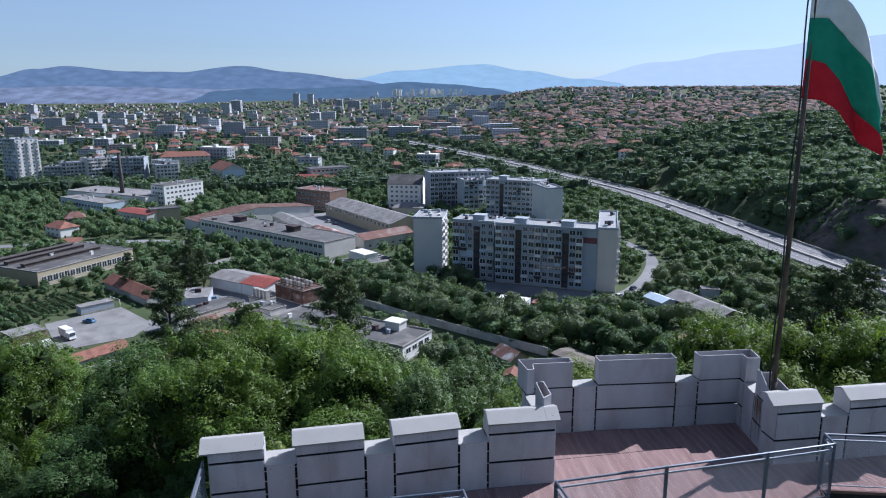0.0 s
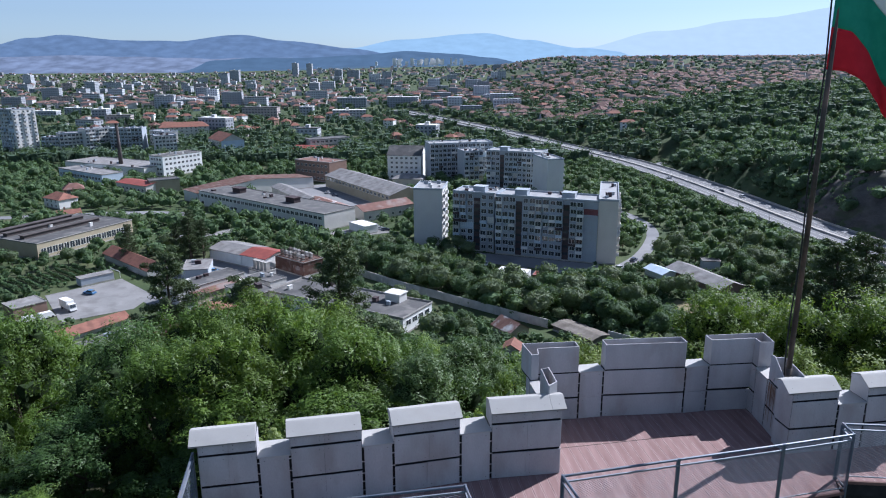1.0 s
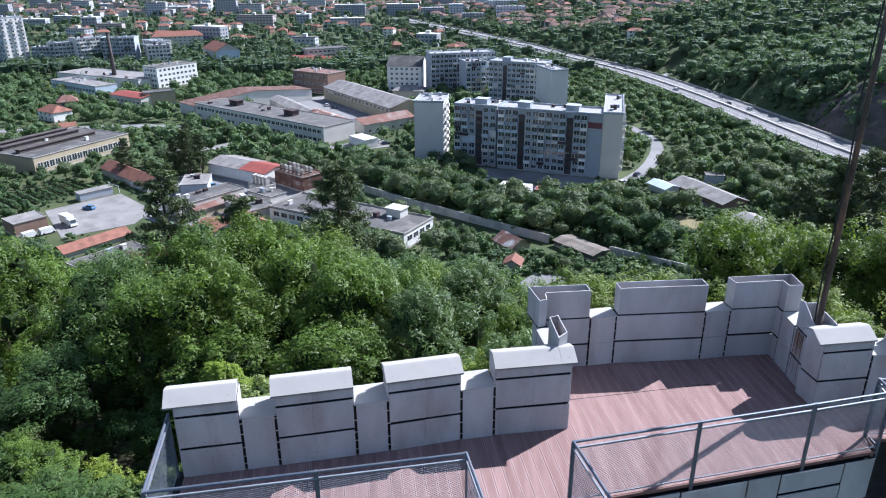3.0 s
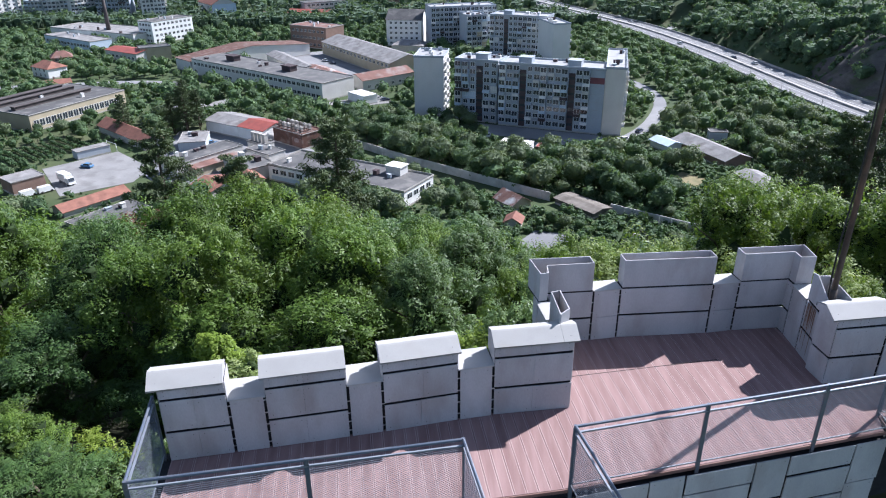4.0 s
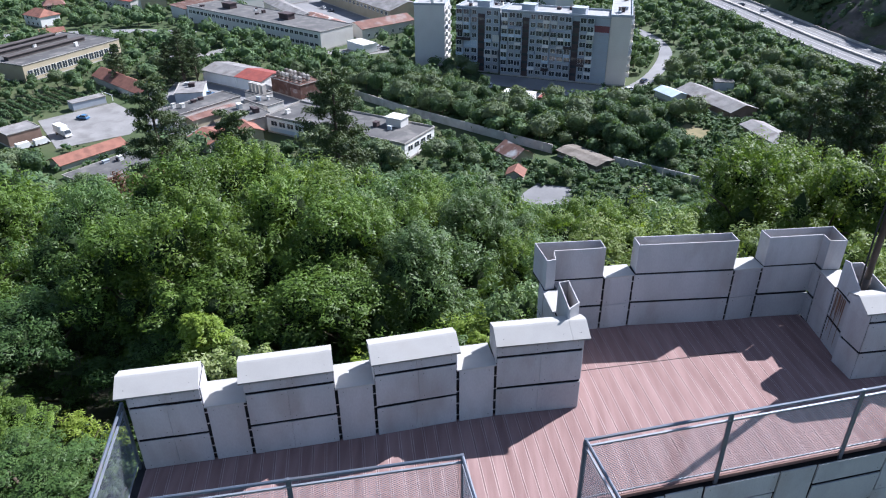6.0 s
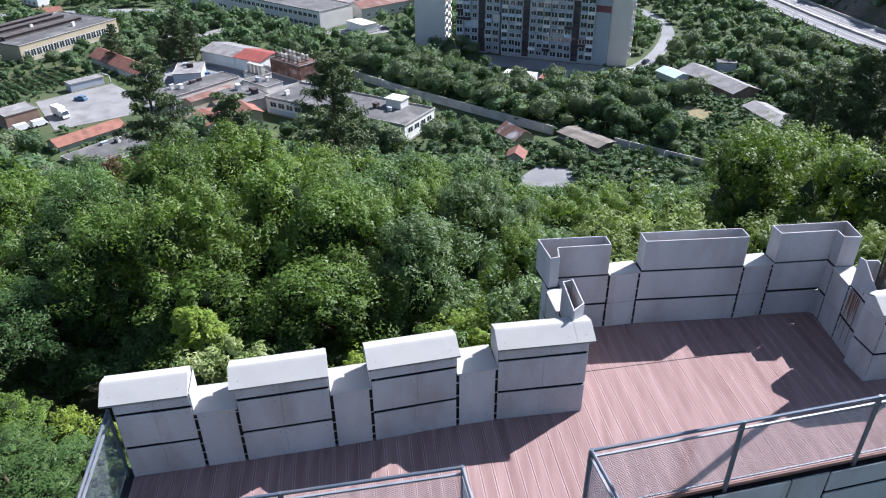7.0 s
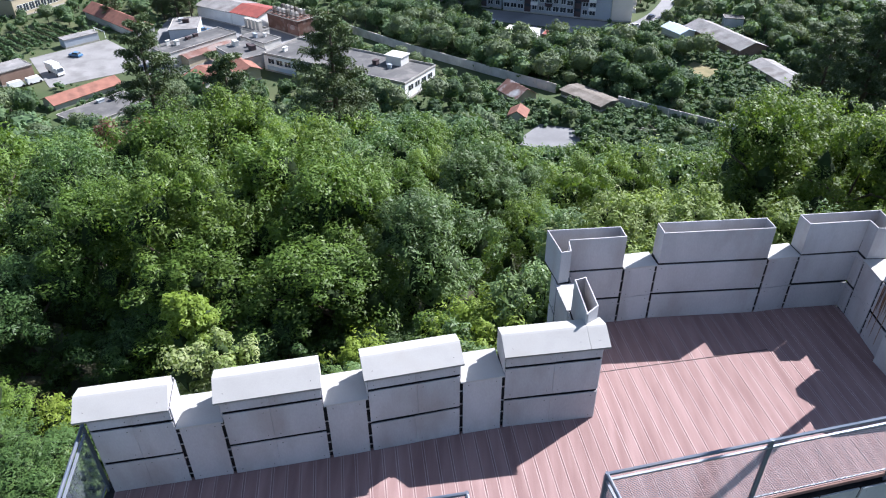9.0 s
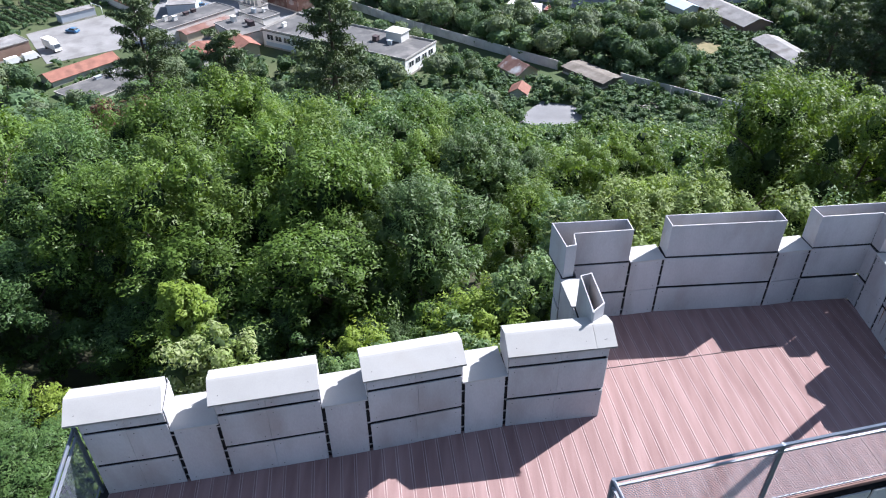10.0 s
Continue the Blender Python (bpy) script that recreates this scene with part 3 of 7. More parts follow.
def make_ground():
    xs = axis(4900, 45, 190)
    ys = np.concatenate([-axis(1500, 40, 60)[31:][::-1], axis(4900, 40, 360)[180:]])
    nx, ny = len(xs), len(ys)
    v = [(x, y, ground_z(x, y)) for y in ys for x in xs]
    f = [(j * nx + i, j * nx + i + 1, (j + 1) * nx + i + 1, (j + 1) * nx + i) for j in range(ny - 1) for i in range(nx - 1)]
    me = soup("ground", v, f, SOIL)
    me.materials.append(LITTER)
    me.polygons.foreach_set("material_index", [1 if 0.5 < ys[k // (nx - 1)] < 128 and abs(xs[k % (nx - 1)]) < 150 else 0 for k in range(len(f))])
    me.polygons.foreach_set("use_smooth", [True] * len(f))
    tagged(put("ground", me), "grassy hillside falling to a green valley floor", "ground", kind="structure")


make_ground()


def rock_face():
    """The steep rock cutting above the carriageway, a rough sheet just proud of the ground."""
    v, f = [], []
    ys = [150 + 1.8 * i for i in range(100)]
    ds = [i * 1.25 for i in range(42)]
    for y in ys:
        for d in ds:
            x = road_x(y) + 14.5 + d
            v.append((x - 0.5, y, ground_z(x, y) + 1.1 - 3.0 * smooth(305, 328, y) + 3.2 * abs(noise.noise((x * 0.10 + y * 0.05, y * 0.09, 1.0))) - 0.9 * abs(noise.noise((x * 0.2, y * 0.3, 4.0))) + 0.9 * noise.noise((x * 0.8, y * 0.8, 2.0))))
    n = len(ds)
    f = [(j * n + i, j * n + i + 1, (j + 1) * n + i + 1, (j + 1) * n + i) for j in range(len(ys) - 1) for i in range(n - 1)]
    tagged(put("rock_cutting", soup("rock_cutting", v, [q[::-1] for q in f], ROCK)), "bare brown rock cutting above the carriageway", "rock face", kind="structure")


rock_face()


def ridge(name, px, depth, colour, base, wobble, seed, patchy=0.02):
    """A far mountain range: its skyline is given by a few (bearing, height) pairs."""
    g = Geo()
    n = 160
    b0, b1 = px[0][0], px[-1][0]
    tops = []
    for i in range(n + 1):
        b = b0 + (b1 - b0) * i / n
        for (p, h), (q, k) in zip(px[:-1], px[1:]):
            if p <= b <= q:
                s = (b - p) / (q - p)
                s = s * s * (3 - 2 * s)
                z = h + (k - h) * s
        z += wobble * (noise.noise((b * 9, seed, 0)) + 0.5 * noise.noise((b * 31, seed, 3)))
        tops.append((b * depth, depth, z))
    for a, c in zip(tops[:-1], tops[1:]):
        g.face([(a[0], a[1] - 250, base), (c[0], c[1] - 250, base), c, a])
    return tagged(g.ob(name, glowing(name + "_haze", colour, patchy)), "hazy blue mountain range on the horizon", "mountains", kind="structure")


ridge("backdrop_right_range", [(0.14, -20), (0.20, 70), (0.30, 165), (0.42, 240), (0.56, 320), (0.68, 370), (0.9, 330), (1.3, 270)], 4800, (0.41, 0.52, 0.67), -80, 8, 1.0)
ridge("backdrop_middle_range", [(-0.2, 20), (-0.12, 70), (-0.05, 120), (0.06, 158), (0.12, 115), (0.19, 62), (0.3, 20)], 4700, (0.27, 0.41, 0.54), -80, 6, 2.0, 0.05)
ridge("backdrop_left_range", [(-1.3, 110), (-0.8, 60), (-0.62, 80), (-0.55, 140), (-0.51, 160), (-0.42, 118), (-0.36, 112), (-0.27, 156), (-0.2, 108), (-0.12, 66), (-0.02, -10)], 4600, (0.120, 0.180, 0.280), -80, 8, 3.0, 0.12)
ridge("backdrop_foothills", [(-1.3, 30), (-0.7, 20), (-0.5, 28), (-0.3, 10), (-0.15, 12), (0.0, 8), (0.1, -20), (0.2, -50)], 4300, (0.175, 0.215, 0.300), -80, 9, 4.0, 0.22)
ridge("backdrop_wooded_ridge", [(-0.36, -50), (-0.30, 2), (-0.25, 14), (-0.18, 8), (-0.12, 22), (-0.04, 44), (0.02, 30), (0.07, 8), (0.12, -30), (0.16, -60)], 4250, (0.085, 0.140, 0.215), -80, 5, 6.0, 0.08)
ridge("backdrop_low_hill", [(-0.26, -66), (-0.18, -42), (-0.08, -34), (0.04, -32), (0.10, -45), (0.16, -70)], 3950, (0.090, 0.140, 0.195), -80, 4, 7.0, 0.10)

# ---- the terrace ----
FRONT = [(-5.66, -2.66), (-1.70, -1.95), (-0.27, -1.72), (4.60, -0.62), (4.62, -0.30), (9.0, -0.75)]
W1 = [(-5.75, -1.12), (-4.90, -0.96), (-4.39, -0.865), (-3.30, -0.645), (-2.79, -0.535), (-1.72, -0.29), (-1.18, -0.18), (0.0, -0.02)]
W2 = [(-0.17, 1.78), (0.66, 1.865), (1.17, 1.95), (2.80, 2.065), (3.31, 2.15), (4.19, 2.23)]
W4 = [(4.17, 0.52), (5.05, 0.64), (5.62, 0.72), (6.6, 0.86), (7.15, 0.935), (8.05, 1.06), (8.6, 1.135), (9.5, 1.26)]


def along(poly, x):
    for (x0, y0), (x1, y1) in zip(poly[:-1], poly[1:]):
        if x0 <= x <= x1:
            return y0 + (y1 - y0) * (x - x0) / (x1 - x0)
    return poly[0][1] if x < poly[0][0] else poly[-1][1]


def rear(x):
    if x < -0.06:
        return along(W1, x) + 0.22
    return along(W2, x) + 0.12 if x < 4.3 else along(W4, x) + 0.2


def make_deck():
    core = Geo()
    core.prism([(-5.7, -2.62), (-1.7, -1.91), (-0.27, -1.68), (4.57, -0.58), (4.6, -0.26), (9.0, -0.7), (9.4, 1.3), (4.4, 0.7), (4.4, 2.4), (-0.3, 2.2), (-0.3, 0.2), (-5.9, -0.95)], -0.30, -0.045)
    floor = tagged(core.ob("floor", GAP), "terrace deck of reddish composite boards with worn pale edges and painted glints", "floor", kind="structure")
    p, q = Vector((0.9914, 0.131)), Vector((-0.131, 0.9914))
    pitch = 0.165

    def meet(s, fn, y0):
        y = y0
        for _ in range(5):
            k = (y - s * p.y) / q.y
            y = fn(s * p.x + k * q.x)
        return s * p + (y - s * p.y) / q.y * q
    prof = [(-0.0815, -0.03), (-0.0815, -0.002), (-0.080, 0.0), (-0.073, 0.0), (-0.065, 0.0), (0.065, 0.0), (0.073, 0.0), (0.080, 0.0), (0.0815, -0.002), (0.0815, -0.03)]
    rnd = random.Random(4)
    for i in range(-37, 56):
        s = i * pitch
        ends = [(meet(s + o, lambda x: along(FRONT, x), -1.5), meet(s + o, rear, 1.0)) for o, _ in prof]
        mid = s * p + q
        if ends[0][0].x < -5.64 or ends[0][1].y < ends[0][0].y + 0.2:
            continue
        lift = rnd.uniform(-0.0015, 0.0015)
        g = Geo()
        a = [(e[0].x, e[0].y, z + lift) for e, (_, z) in zip(ends, prof)]
        b = [(e[1].x, e[1].y, z + lift) for e, (_, z) in zip(ends, prof)]
        for j in range(9):
            g.face([a[j], a[j + 1], b[j + 1], b[j]], 1 if j in (3, 5) else 0)
        g.face(a[::-1])
        g.face(b)
        g.ob("board", BOARD, BOARD_EDGE, parent=floor)
    for k, ((x0, y0), (x1, y1)) in enumerate(zip(FRONT[:-1], FRONT[1:])):
        u = Vector((x1 - x0, y1 - y0, 0))
        n = Vector((u.y, -u.x, 0)).normalized()
        g = Geo()
        g.slab(Vector((x0, y0, -0.06)) + n * 0.004, u, (0, 0, 0.056), n, 0.022, 0.004)
        g.ob("edge_board", FASCIA, parent=floor)
    g = Geo()
    a, u = Vector((0.02, 0.735, 0.001)), Vector((2.05, 0.36, 0)).normalized()
    g.slab(a, u * 2.75, Vector((-u.y, u.x, 0)) * 0.011, (0, 0, 1), 0.003, 0.001)
    g.ob("board_joint", GAP, parent=floor, label="dark cross joint between board lengths")
    return floor


make_deck()


def screws(g, o, u, w, n, t):
    """Four dark screw heads near the corners of a plate."""
    o, u, w, n = Vector(o), Vector(u), Vector(w), Vector(n).normalized()
    a, b = u.normalized(), w.normalized()
    for fu, fw in ((0, 0), (1, 0), (0, 1), (1, 1)):
        c = o + u * fu + w * fw + a * (0.07 if fu == 0 else -0.07) + b * (0.06 if fw == 0 else -0.06) + n * t
        g.tube(c, c + n * 0.003, 0.007, 0.006, 6, 1)


def plate(parent, o, u, w, n, t=0.014, name="panel", mat=PANEL, dots=True, tilt=0.0):
    g = Geo()
    g.slab(o, u, w, n, t, 0.003)
    if dots:
        screws(g, o, u, w, n, t)
    return g.ob(name, mat, SCREW, parent=parent)


RW = random.Random(11)


def wall_bit(parent, a, b, thick, rows, split=True, margin=0.0, back_too=True, low=None):
    """Panels on both faces of a stretch of wall from a to b (the near face), in rows of (z0, z1)."""
    a, b = Vector((*a, 0)), Vector((*b, 0))
    u = (b - a).normalized()
    n = Vector((u.y, -u.x, 0))
    faces = [(a + u * margin, b - u * margin, n)]
    if back_too:
        faces.append((b - u * margin - n * thick, a + u * margin - n * thick, -n))
    for s, e, nn in faces:
        w = e - s
        for z0, z1 in rows:
            zlow = z0 if nn == n or low is None or z0 > 0.02 else low
            cut = 0.5 + RW.uniform(-0.04, 0.04)
            halves = ((0.0, cut), (cut, 1.0)) if split else ((0.0, 1.0),)
            for h0, h1 in halves:
                g0 = 0.0015 if h0 > 0 else 0
                tilt = RW.uniform(-0.003, 0.003)
                o = s + w * h0 + w.normalized() * g0 + Vector((0, 0, zlow + RW.uniform(-0.003, 0.003))) + nn * RW.uniform(0, 0.004)
                plate(parent, o, w * (h1 - h0) - w.normalized() * 2 * g0 + nn * tilt, (0, 0, z1 - zlow), nn)


def core_of(name, line, thick, tops, label, z0=-4.5):
    """The dark substructure of a wall, between its panels."""
    g = Geo()
    for (a, b), top in zip(zip(line[:-1], line[1:]), tops):
        a, b = Vector((*a, 0)), Vector((*b, 0))
        u = (b - a).normalized()
        n = Vector((u.y, -u.x, 0))
        i = 0.03
        ring = [a - n * i, b - n * i, b - n * (thick - i), a - n * (thick - i)]
        g.hull([p + Vector((0, 0, z0)) for p in ring], [p + Vector((0, 0, top)) for p in ring])
    return tagged(g.ob(name, GAP), label, "wall", kind="structure")


def brackets(parent, p, n, u, z1):
    """Pale clips that show in the dark joint between two panels."""
    g = Geo()
    z = 0.1
    while z < z1:
        c = Vector((*p, z)) + Vector((*n, 0)) * -0.012
        a = Vector((*u, 0)) * 0.03
        g.hull([c - a, c + a, c + a + Vector((*n, 0)) * 0.012, c - a + Vector((*n, 0)) * 0.012],
               [q + Vector((0, 0, 0.012)) for q in (c - a, c + a, c + a + Vector((*n, 0)) * 0.012, c - a + Vector((*n, 0)) * 0.012)])
        z += RW.uniform(0.13, 0.24)
    g.ob("bracket", CLIP, parent=parent)


def gable_cap(parent, a, b, thick, eave, ridge_z, over=0.06, sides=(0.05, 0.05), seam=None):
    """A coping folded from one sheet: a steep front, a rounded ridge and a flatter back, with closed ends."""
    a, b = Vector((*a, 0)), Vector((*b, 0))
    u = (b - a).normalized()
    n = Vector((u.y, -u.x, 0))
    ends = a - u * sides[0], b + u * sides[1]
    up = Vector((0, 0, 1))
    # profile: distance out from the near face, and height
    prof = [(over, eave - 0.012), (over, eave), (-0.165, ridge_z - 0.012), (-0.19, ridge_z), (-0.22, ridge_z - 0.004), (-0.40, ridge_z - 0.068), (-0.41, ridge_z - 0.13)]
    t = 0.014
    pieces = [(ends[0], ends[1])]
    if seam:
        cut = ends[0].lerp(ends[1], seam)
        pieces = [(ends[0], cut), (cut + u * 0.003, ends[1] + up * 0.002)]
    for p, q in pieces:
        g = Geo()
        for (d0, z0), (d1, z1) in zip(prof[:-1], prof[1:]):
            low = [p + n * d0 + up * (z0 - t), q + n * d0 + up * (z0 - t), q + n * d1 + up * (z1 - t), p + n * d1 + up * (z1 - t)]
            g.hull(low, [v + up * t for v in low])
        slope = (n * (ridge_z - eave) + up * (over + 0.165)).normalized()
        for e, s in ((p, 1), (q, -1)):
            c = e + u * 0.11 * s + n * (over - 0.085) + up * (eave + (ridge_z - 0.012 - eave) * 0.378 - 0.002)
            g.tube(c, c + slope * 0.004, 0.006, 0.005, 6, 1)
        g.ob("coping_sheet", CAP, SCREW, parent=parent)
    for e, s in ((ends[0] + u * 0.014, -1), (ends[1] - u * 0.014, 1)):
        g = Geo()
        ring = [e + n * (over - 0.02) + up * (eave - 0.03), e + n * (over - 0.02) + up * (eave - 0.012), e - n * 0.19 + up * (ridge_z - 0.02), e - n * 0.39 + up * (ridge_z - 0.088), e - n * 0.39 + up * (eave - 0.03)]
        k = [p + u * 0.010 * s for p in ring]
        g.hull(ring if s > 0 else ring[::-1], k if s > 0 else k[::-1])
        g.ob("coping_end", PANEL, parent=parent)


def end_plate(parent, p, u, thick, z0, z1, s):
    """A panel that closes the end of a raised part of the wall."""
    u = Vector((*u, 0))
    n = Vector((u.y, -u.x, 0))
    p = Vector((*p, 0))
    o = p - n * thick if s > 0 else p
    w = n * thick if s > 0 else -n * thick
    plate(parent, o + Vector((0, 0, z0)) - u * s * 0.002, w, (0, 0, z1 - z0), u * s, 0.012, dots=False)


def flat_cap(parent, a, b, thick, z, over=0.035, t=0.02):
    a, b = Vector((*a, 0)), Vector((*b, 0))
    u = (b - a).normalized()
    n = Vector((u.y, -u.x, 0))
    o = a + n * over + u * 0.002
    g = Geo()
    g.slab(o + Vector((0, 0, z)), (b - a) - u * 0.004, -n * (thick + 2 * over), (0, 0, 1), t, 0.004)
    g.ob("coping_slab", CAP, parent=parent)


def capped_wall(name, line, thick, label, ridge_z=1.385, eave=1.24, gap_z=0.90, sides=((0.125, -0.005), (0.055, 0.01), (0.035, 0.04), (0.02, 0.075))):
    """A battlement with pitched copings: raised and low stretches in turn."""
    kinds = ["m" if i % 2 == 0 else "c" for i in range(len(line) - 1)]
    core = core_of(name, line, thick, [eave - 0.07 if k == "m" else gap_z - 0.02 for k in kinds], label)
    for i, (a, b) in enumerate(zip(line[:-1], line[1:])):
        uu = (Vector(b) - Vector(a)).normalized()
        nn = (uu.y, -uu.x)
        if kinds[i] == "m":
            wall_bit(core, a, b, thick, [(0.004, 0.470), (0.512, 1.006), (1.046, eave - 0.008)], True, 0.004, low=-1.2)
            gable_cap(core, a, b, thick, eave, ridge_z, sides=sides[(i // 2) % 4], seam=0.81 if i == 6 else None)
            end_plate(core, a, uu, thick, gap_z + 0.03, eave - 0.03, -1)
            end_plate(core, b, uu, thick, gap_z + 0.03, eave - 0.03, 1)
        else:
            wall_bit(core, a, b, thick, [(0.004, gap_z)], False, 0.035, low=-1.2)
            flat_cap(core, a, b, thick, gap_z + 0.004)
            for p, s in ((a, 1), (b, -1)):
                c = Vector(p) + uu * 0.017 * s
                brackets(core, tuple(c), nn, tuple(uu), gap_z - 0.05)
    return core


wall_front = capped_wall("wall_front", W1, 0.44, "pale cement panel battlement with pitched grey copings")
# the closed end panels of that wall
end_plate(wall_front, W1[0], (0.983, 0.185), 0.44, -1.2, 1.2, -1)
for z0, z1 in ((0.004, 0.475), (0.51, 1.005), (1.04, 1.235)):
    end_plate(wall_front, W1[-1], (0.99, 0.134), 0.44, z0, z1, 1)
wall_right = capped_wall("wall_right", W4, 0.44, "pale cement panel battlement beside the flagpole", 1.375, 1.222)
for z0, z1 in ((0.004, 0.475), (0.51, 1.005)):
    end_plate(wall_right, W4[0], (0.99, 0.14), 0.44, z0, z1, -1)


def box_top(parent, ring, z0, z1, t=0.016):
    """An open box of thin sheets over the raised parts, hollow inside."""
    k = len(ring)
    area = sum(ring[i][0] * ring[(i + 1) % k][1] - ring[(i + 1) % k][0] * ring[i][1] for i in range(k))
    ring = ring if area > 0 else ring[::-1]
    for i in range(k):
        a, b = Vector((*ring[i], 0)), Vector((*ring[(i + 1) % k], 0))
        u = (b - a).normalized()
        n = Vector((u.y, -u.x, 0))
        g = Geo()
        z = z1 + RW.uniform(-0.006, 0.006)
        g.slab(a - n * t + Vector((0, 0, z0)), b - a, (0, 0, z - z0), n, t, 0.003)
        g.ob("box_panel", PANEL, parent=parent)
    g = Geo()
    g.prism(ring, z0 - 0.03, z0)
    g.ob("box_bottom", GAP, parent=parent)


def open_wall(name, line, kinds, thick, label, gap_z=0.985):
    core = core_of(name, line, thick, [1.0 if k == "m" else gap_z - 0.02 for k in kinds], label)
    for i, (a, b) in enumerate(zip(line[:-1], line[1:])):
        uu = (Vector(b) - Vector(a)).normalized()
        nn = (uu.y, -uu.x)
        if kinds[i] == "m":
            wall_bit(core, a, b, thick, [(0.004, 0.444), (0.486, 0.984)], False, 0.004, low=-1.6)
        else:
            wall_bit(core, a, b, thick, [(0.004, 0.455), (0.458, gap_z)], False, 0.03, low=-1.6)
            flat_cap(core, a, b, thick, gap_z + 0.004, 0.04)
            for p, s in ((a, 1), (b, -1)):
                c = Vector(p) + uu * 0.015 * s
                brackets(core, tuple(c), nn, tuple(uu), gap_z - 0.05)
    return core


wall_back = open_wall("wall_back", W2, ["m", "c", "m", "c", "m"], 0.27, "pale cement panel wall with tall open-topped battlements")
box_top(wall_back, [(1.19, 1.952), (2.80, 2.065), (2.775, 2.335), (1.165, 2.222)], 1.008, 1.53)
box_top(wall_back, [(-0.165, 1.78), (0.65, 1.862), (0.62, 2.135), (-0.44, 2.05), (-0.32, 1.49), (-0.175, 1.53)], 1.008, 1.53)
box_top(wall_back, [(3.32, 2.15), (4.20, 2.235), (4.215, 2.03), (4.49, 2.03), (4.50, 2.53), (3.28, 2.42)], 1.008, 1.53)
wall_left = open_wall("wall_left", [(-0.02, 0.24), (-0.05, 0.93), (-0.13, 1.50), (-0.16, 1.79)][::1], ["m", "c", "m"], 0.2, "short cement panel side wall behind the battlement")
box_top(wall_left, [(-0.19, 0.19), (-0.02, 0.36), (-0.075, 0.95), (-0.235, 0.89)], 1.0, 1.53)
side = [(4.19, 2.24), (4.20, 2.02), (4.20, 1.50), (4.175, 0.62)]
wall_side = open_wall("wall_side", side, ["m", "c", "m"], 0.27, "rust-stained cement panel wall at the flagpole's foot")
for x, ring in ((4.186, [(1.49, 1.02), (1.49, 1.50), (1.36, 1.53), (0.90, 1.27), (0.90, 1.02)]), (4.462, [(1.52, 1.02), (1.52, 1.44), (0.80, 1.40), (0.80, 1.02)])):
    g = Geo()
    g.hull([(x, y, z) for y, z in ring], [(x + 0.016, y, z) for y, z in ring])
    g.ob("box_panel", PANEL, parent=wall_side)
g = Geo()
g.box(4.204, 1.474, 1.02, 4.46, 1.49, 1.45)
g.ob("box_panel", PANEL, parent=wall_side)
g = Geo()
g.box(4.204, 0.80, 1.0, 4.46, 1.472, 1.03)
g.ob("box_bottom", GAP, parent=wall_side)
for k in range(7):     # rust runs down from the pole, each of its own width and length
    y, w = 1.44 - 0.042 * k - RW.uniform(0, 0.02), RW.uniform(0.012, 0.036)
    low = RW.uniform(0.50, 0.70) if k % 3 else RW.uniform(0.06, 0.2)
    x = 4.187 - 0.0165 - 0.0006 * k
    ring = [(y, 0.985), (y - w, 0.985), (y - w * 0.9, 0.8), (y - w * 0.7, low + 0.12), (y - w * 0.45, low), (y - w * 0.2, low + 0.15), (y, 0.75)]
    g = Geo()
    g.hull([(x, b, c) for b, c in ring], [(x - 0.001, b, c) for b, c in ring])
    g.ob("rust_streak", RUST, parent=wall_side, label="brown rust streak below the pole")


# lower wall under the terrace edge
def lower_wall():
    line = [Vector((-0.22, -1.76)), Vector((4.62, -0.66))]
    u = (line[1] - line[0]).normalized()
    n = Vector((u.y, -u.x))
    a, b = line[0] + n * 0.02, line[1] + n * 0.02
    core = core_of("wall_below_terrace", [tuple(a - n * 0.0), tuple(b)], 0.3, [-0.13], "shaded cement panel wall below the terrace edge")
    x = 0.0
    length = (b - a).length
    k = 0
    while x < length - 0.3:
        w = min((1.08, 0.55)[k % 2], length - x)
        for z0, z1 in ((-0.42, -0.075), (-0.95, -0.46), (-1.5, -0.99), (-2.05, -1.54), (-2.6, -2.09), (-3.2, -2.64)) if k % 2 == 0 else ((-0.80, -0.075), (-1.5, -0.84), (-2.2, -1.54), (-3.2, -2.24)):
            s = a + u * (x + 0.015)
            o = Vector((s.x, s.y, z0)) + Vector((n.x, n.y, 0)) * RW.uniform(0, 0.02)
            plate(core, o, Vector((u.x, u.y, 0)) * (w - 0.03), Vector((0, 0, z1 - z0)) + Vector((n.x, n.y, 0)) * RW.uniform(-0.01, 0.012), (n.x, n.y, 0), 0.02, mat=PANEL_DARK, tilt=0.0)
        x += w
        k += 1
    return core


lower_wall()


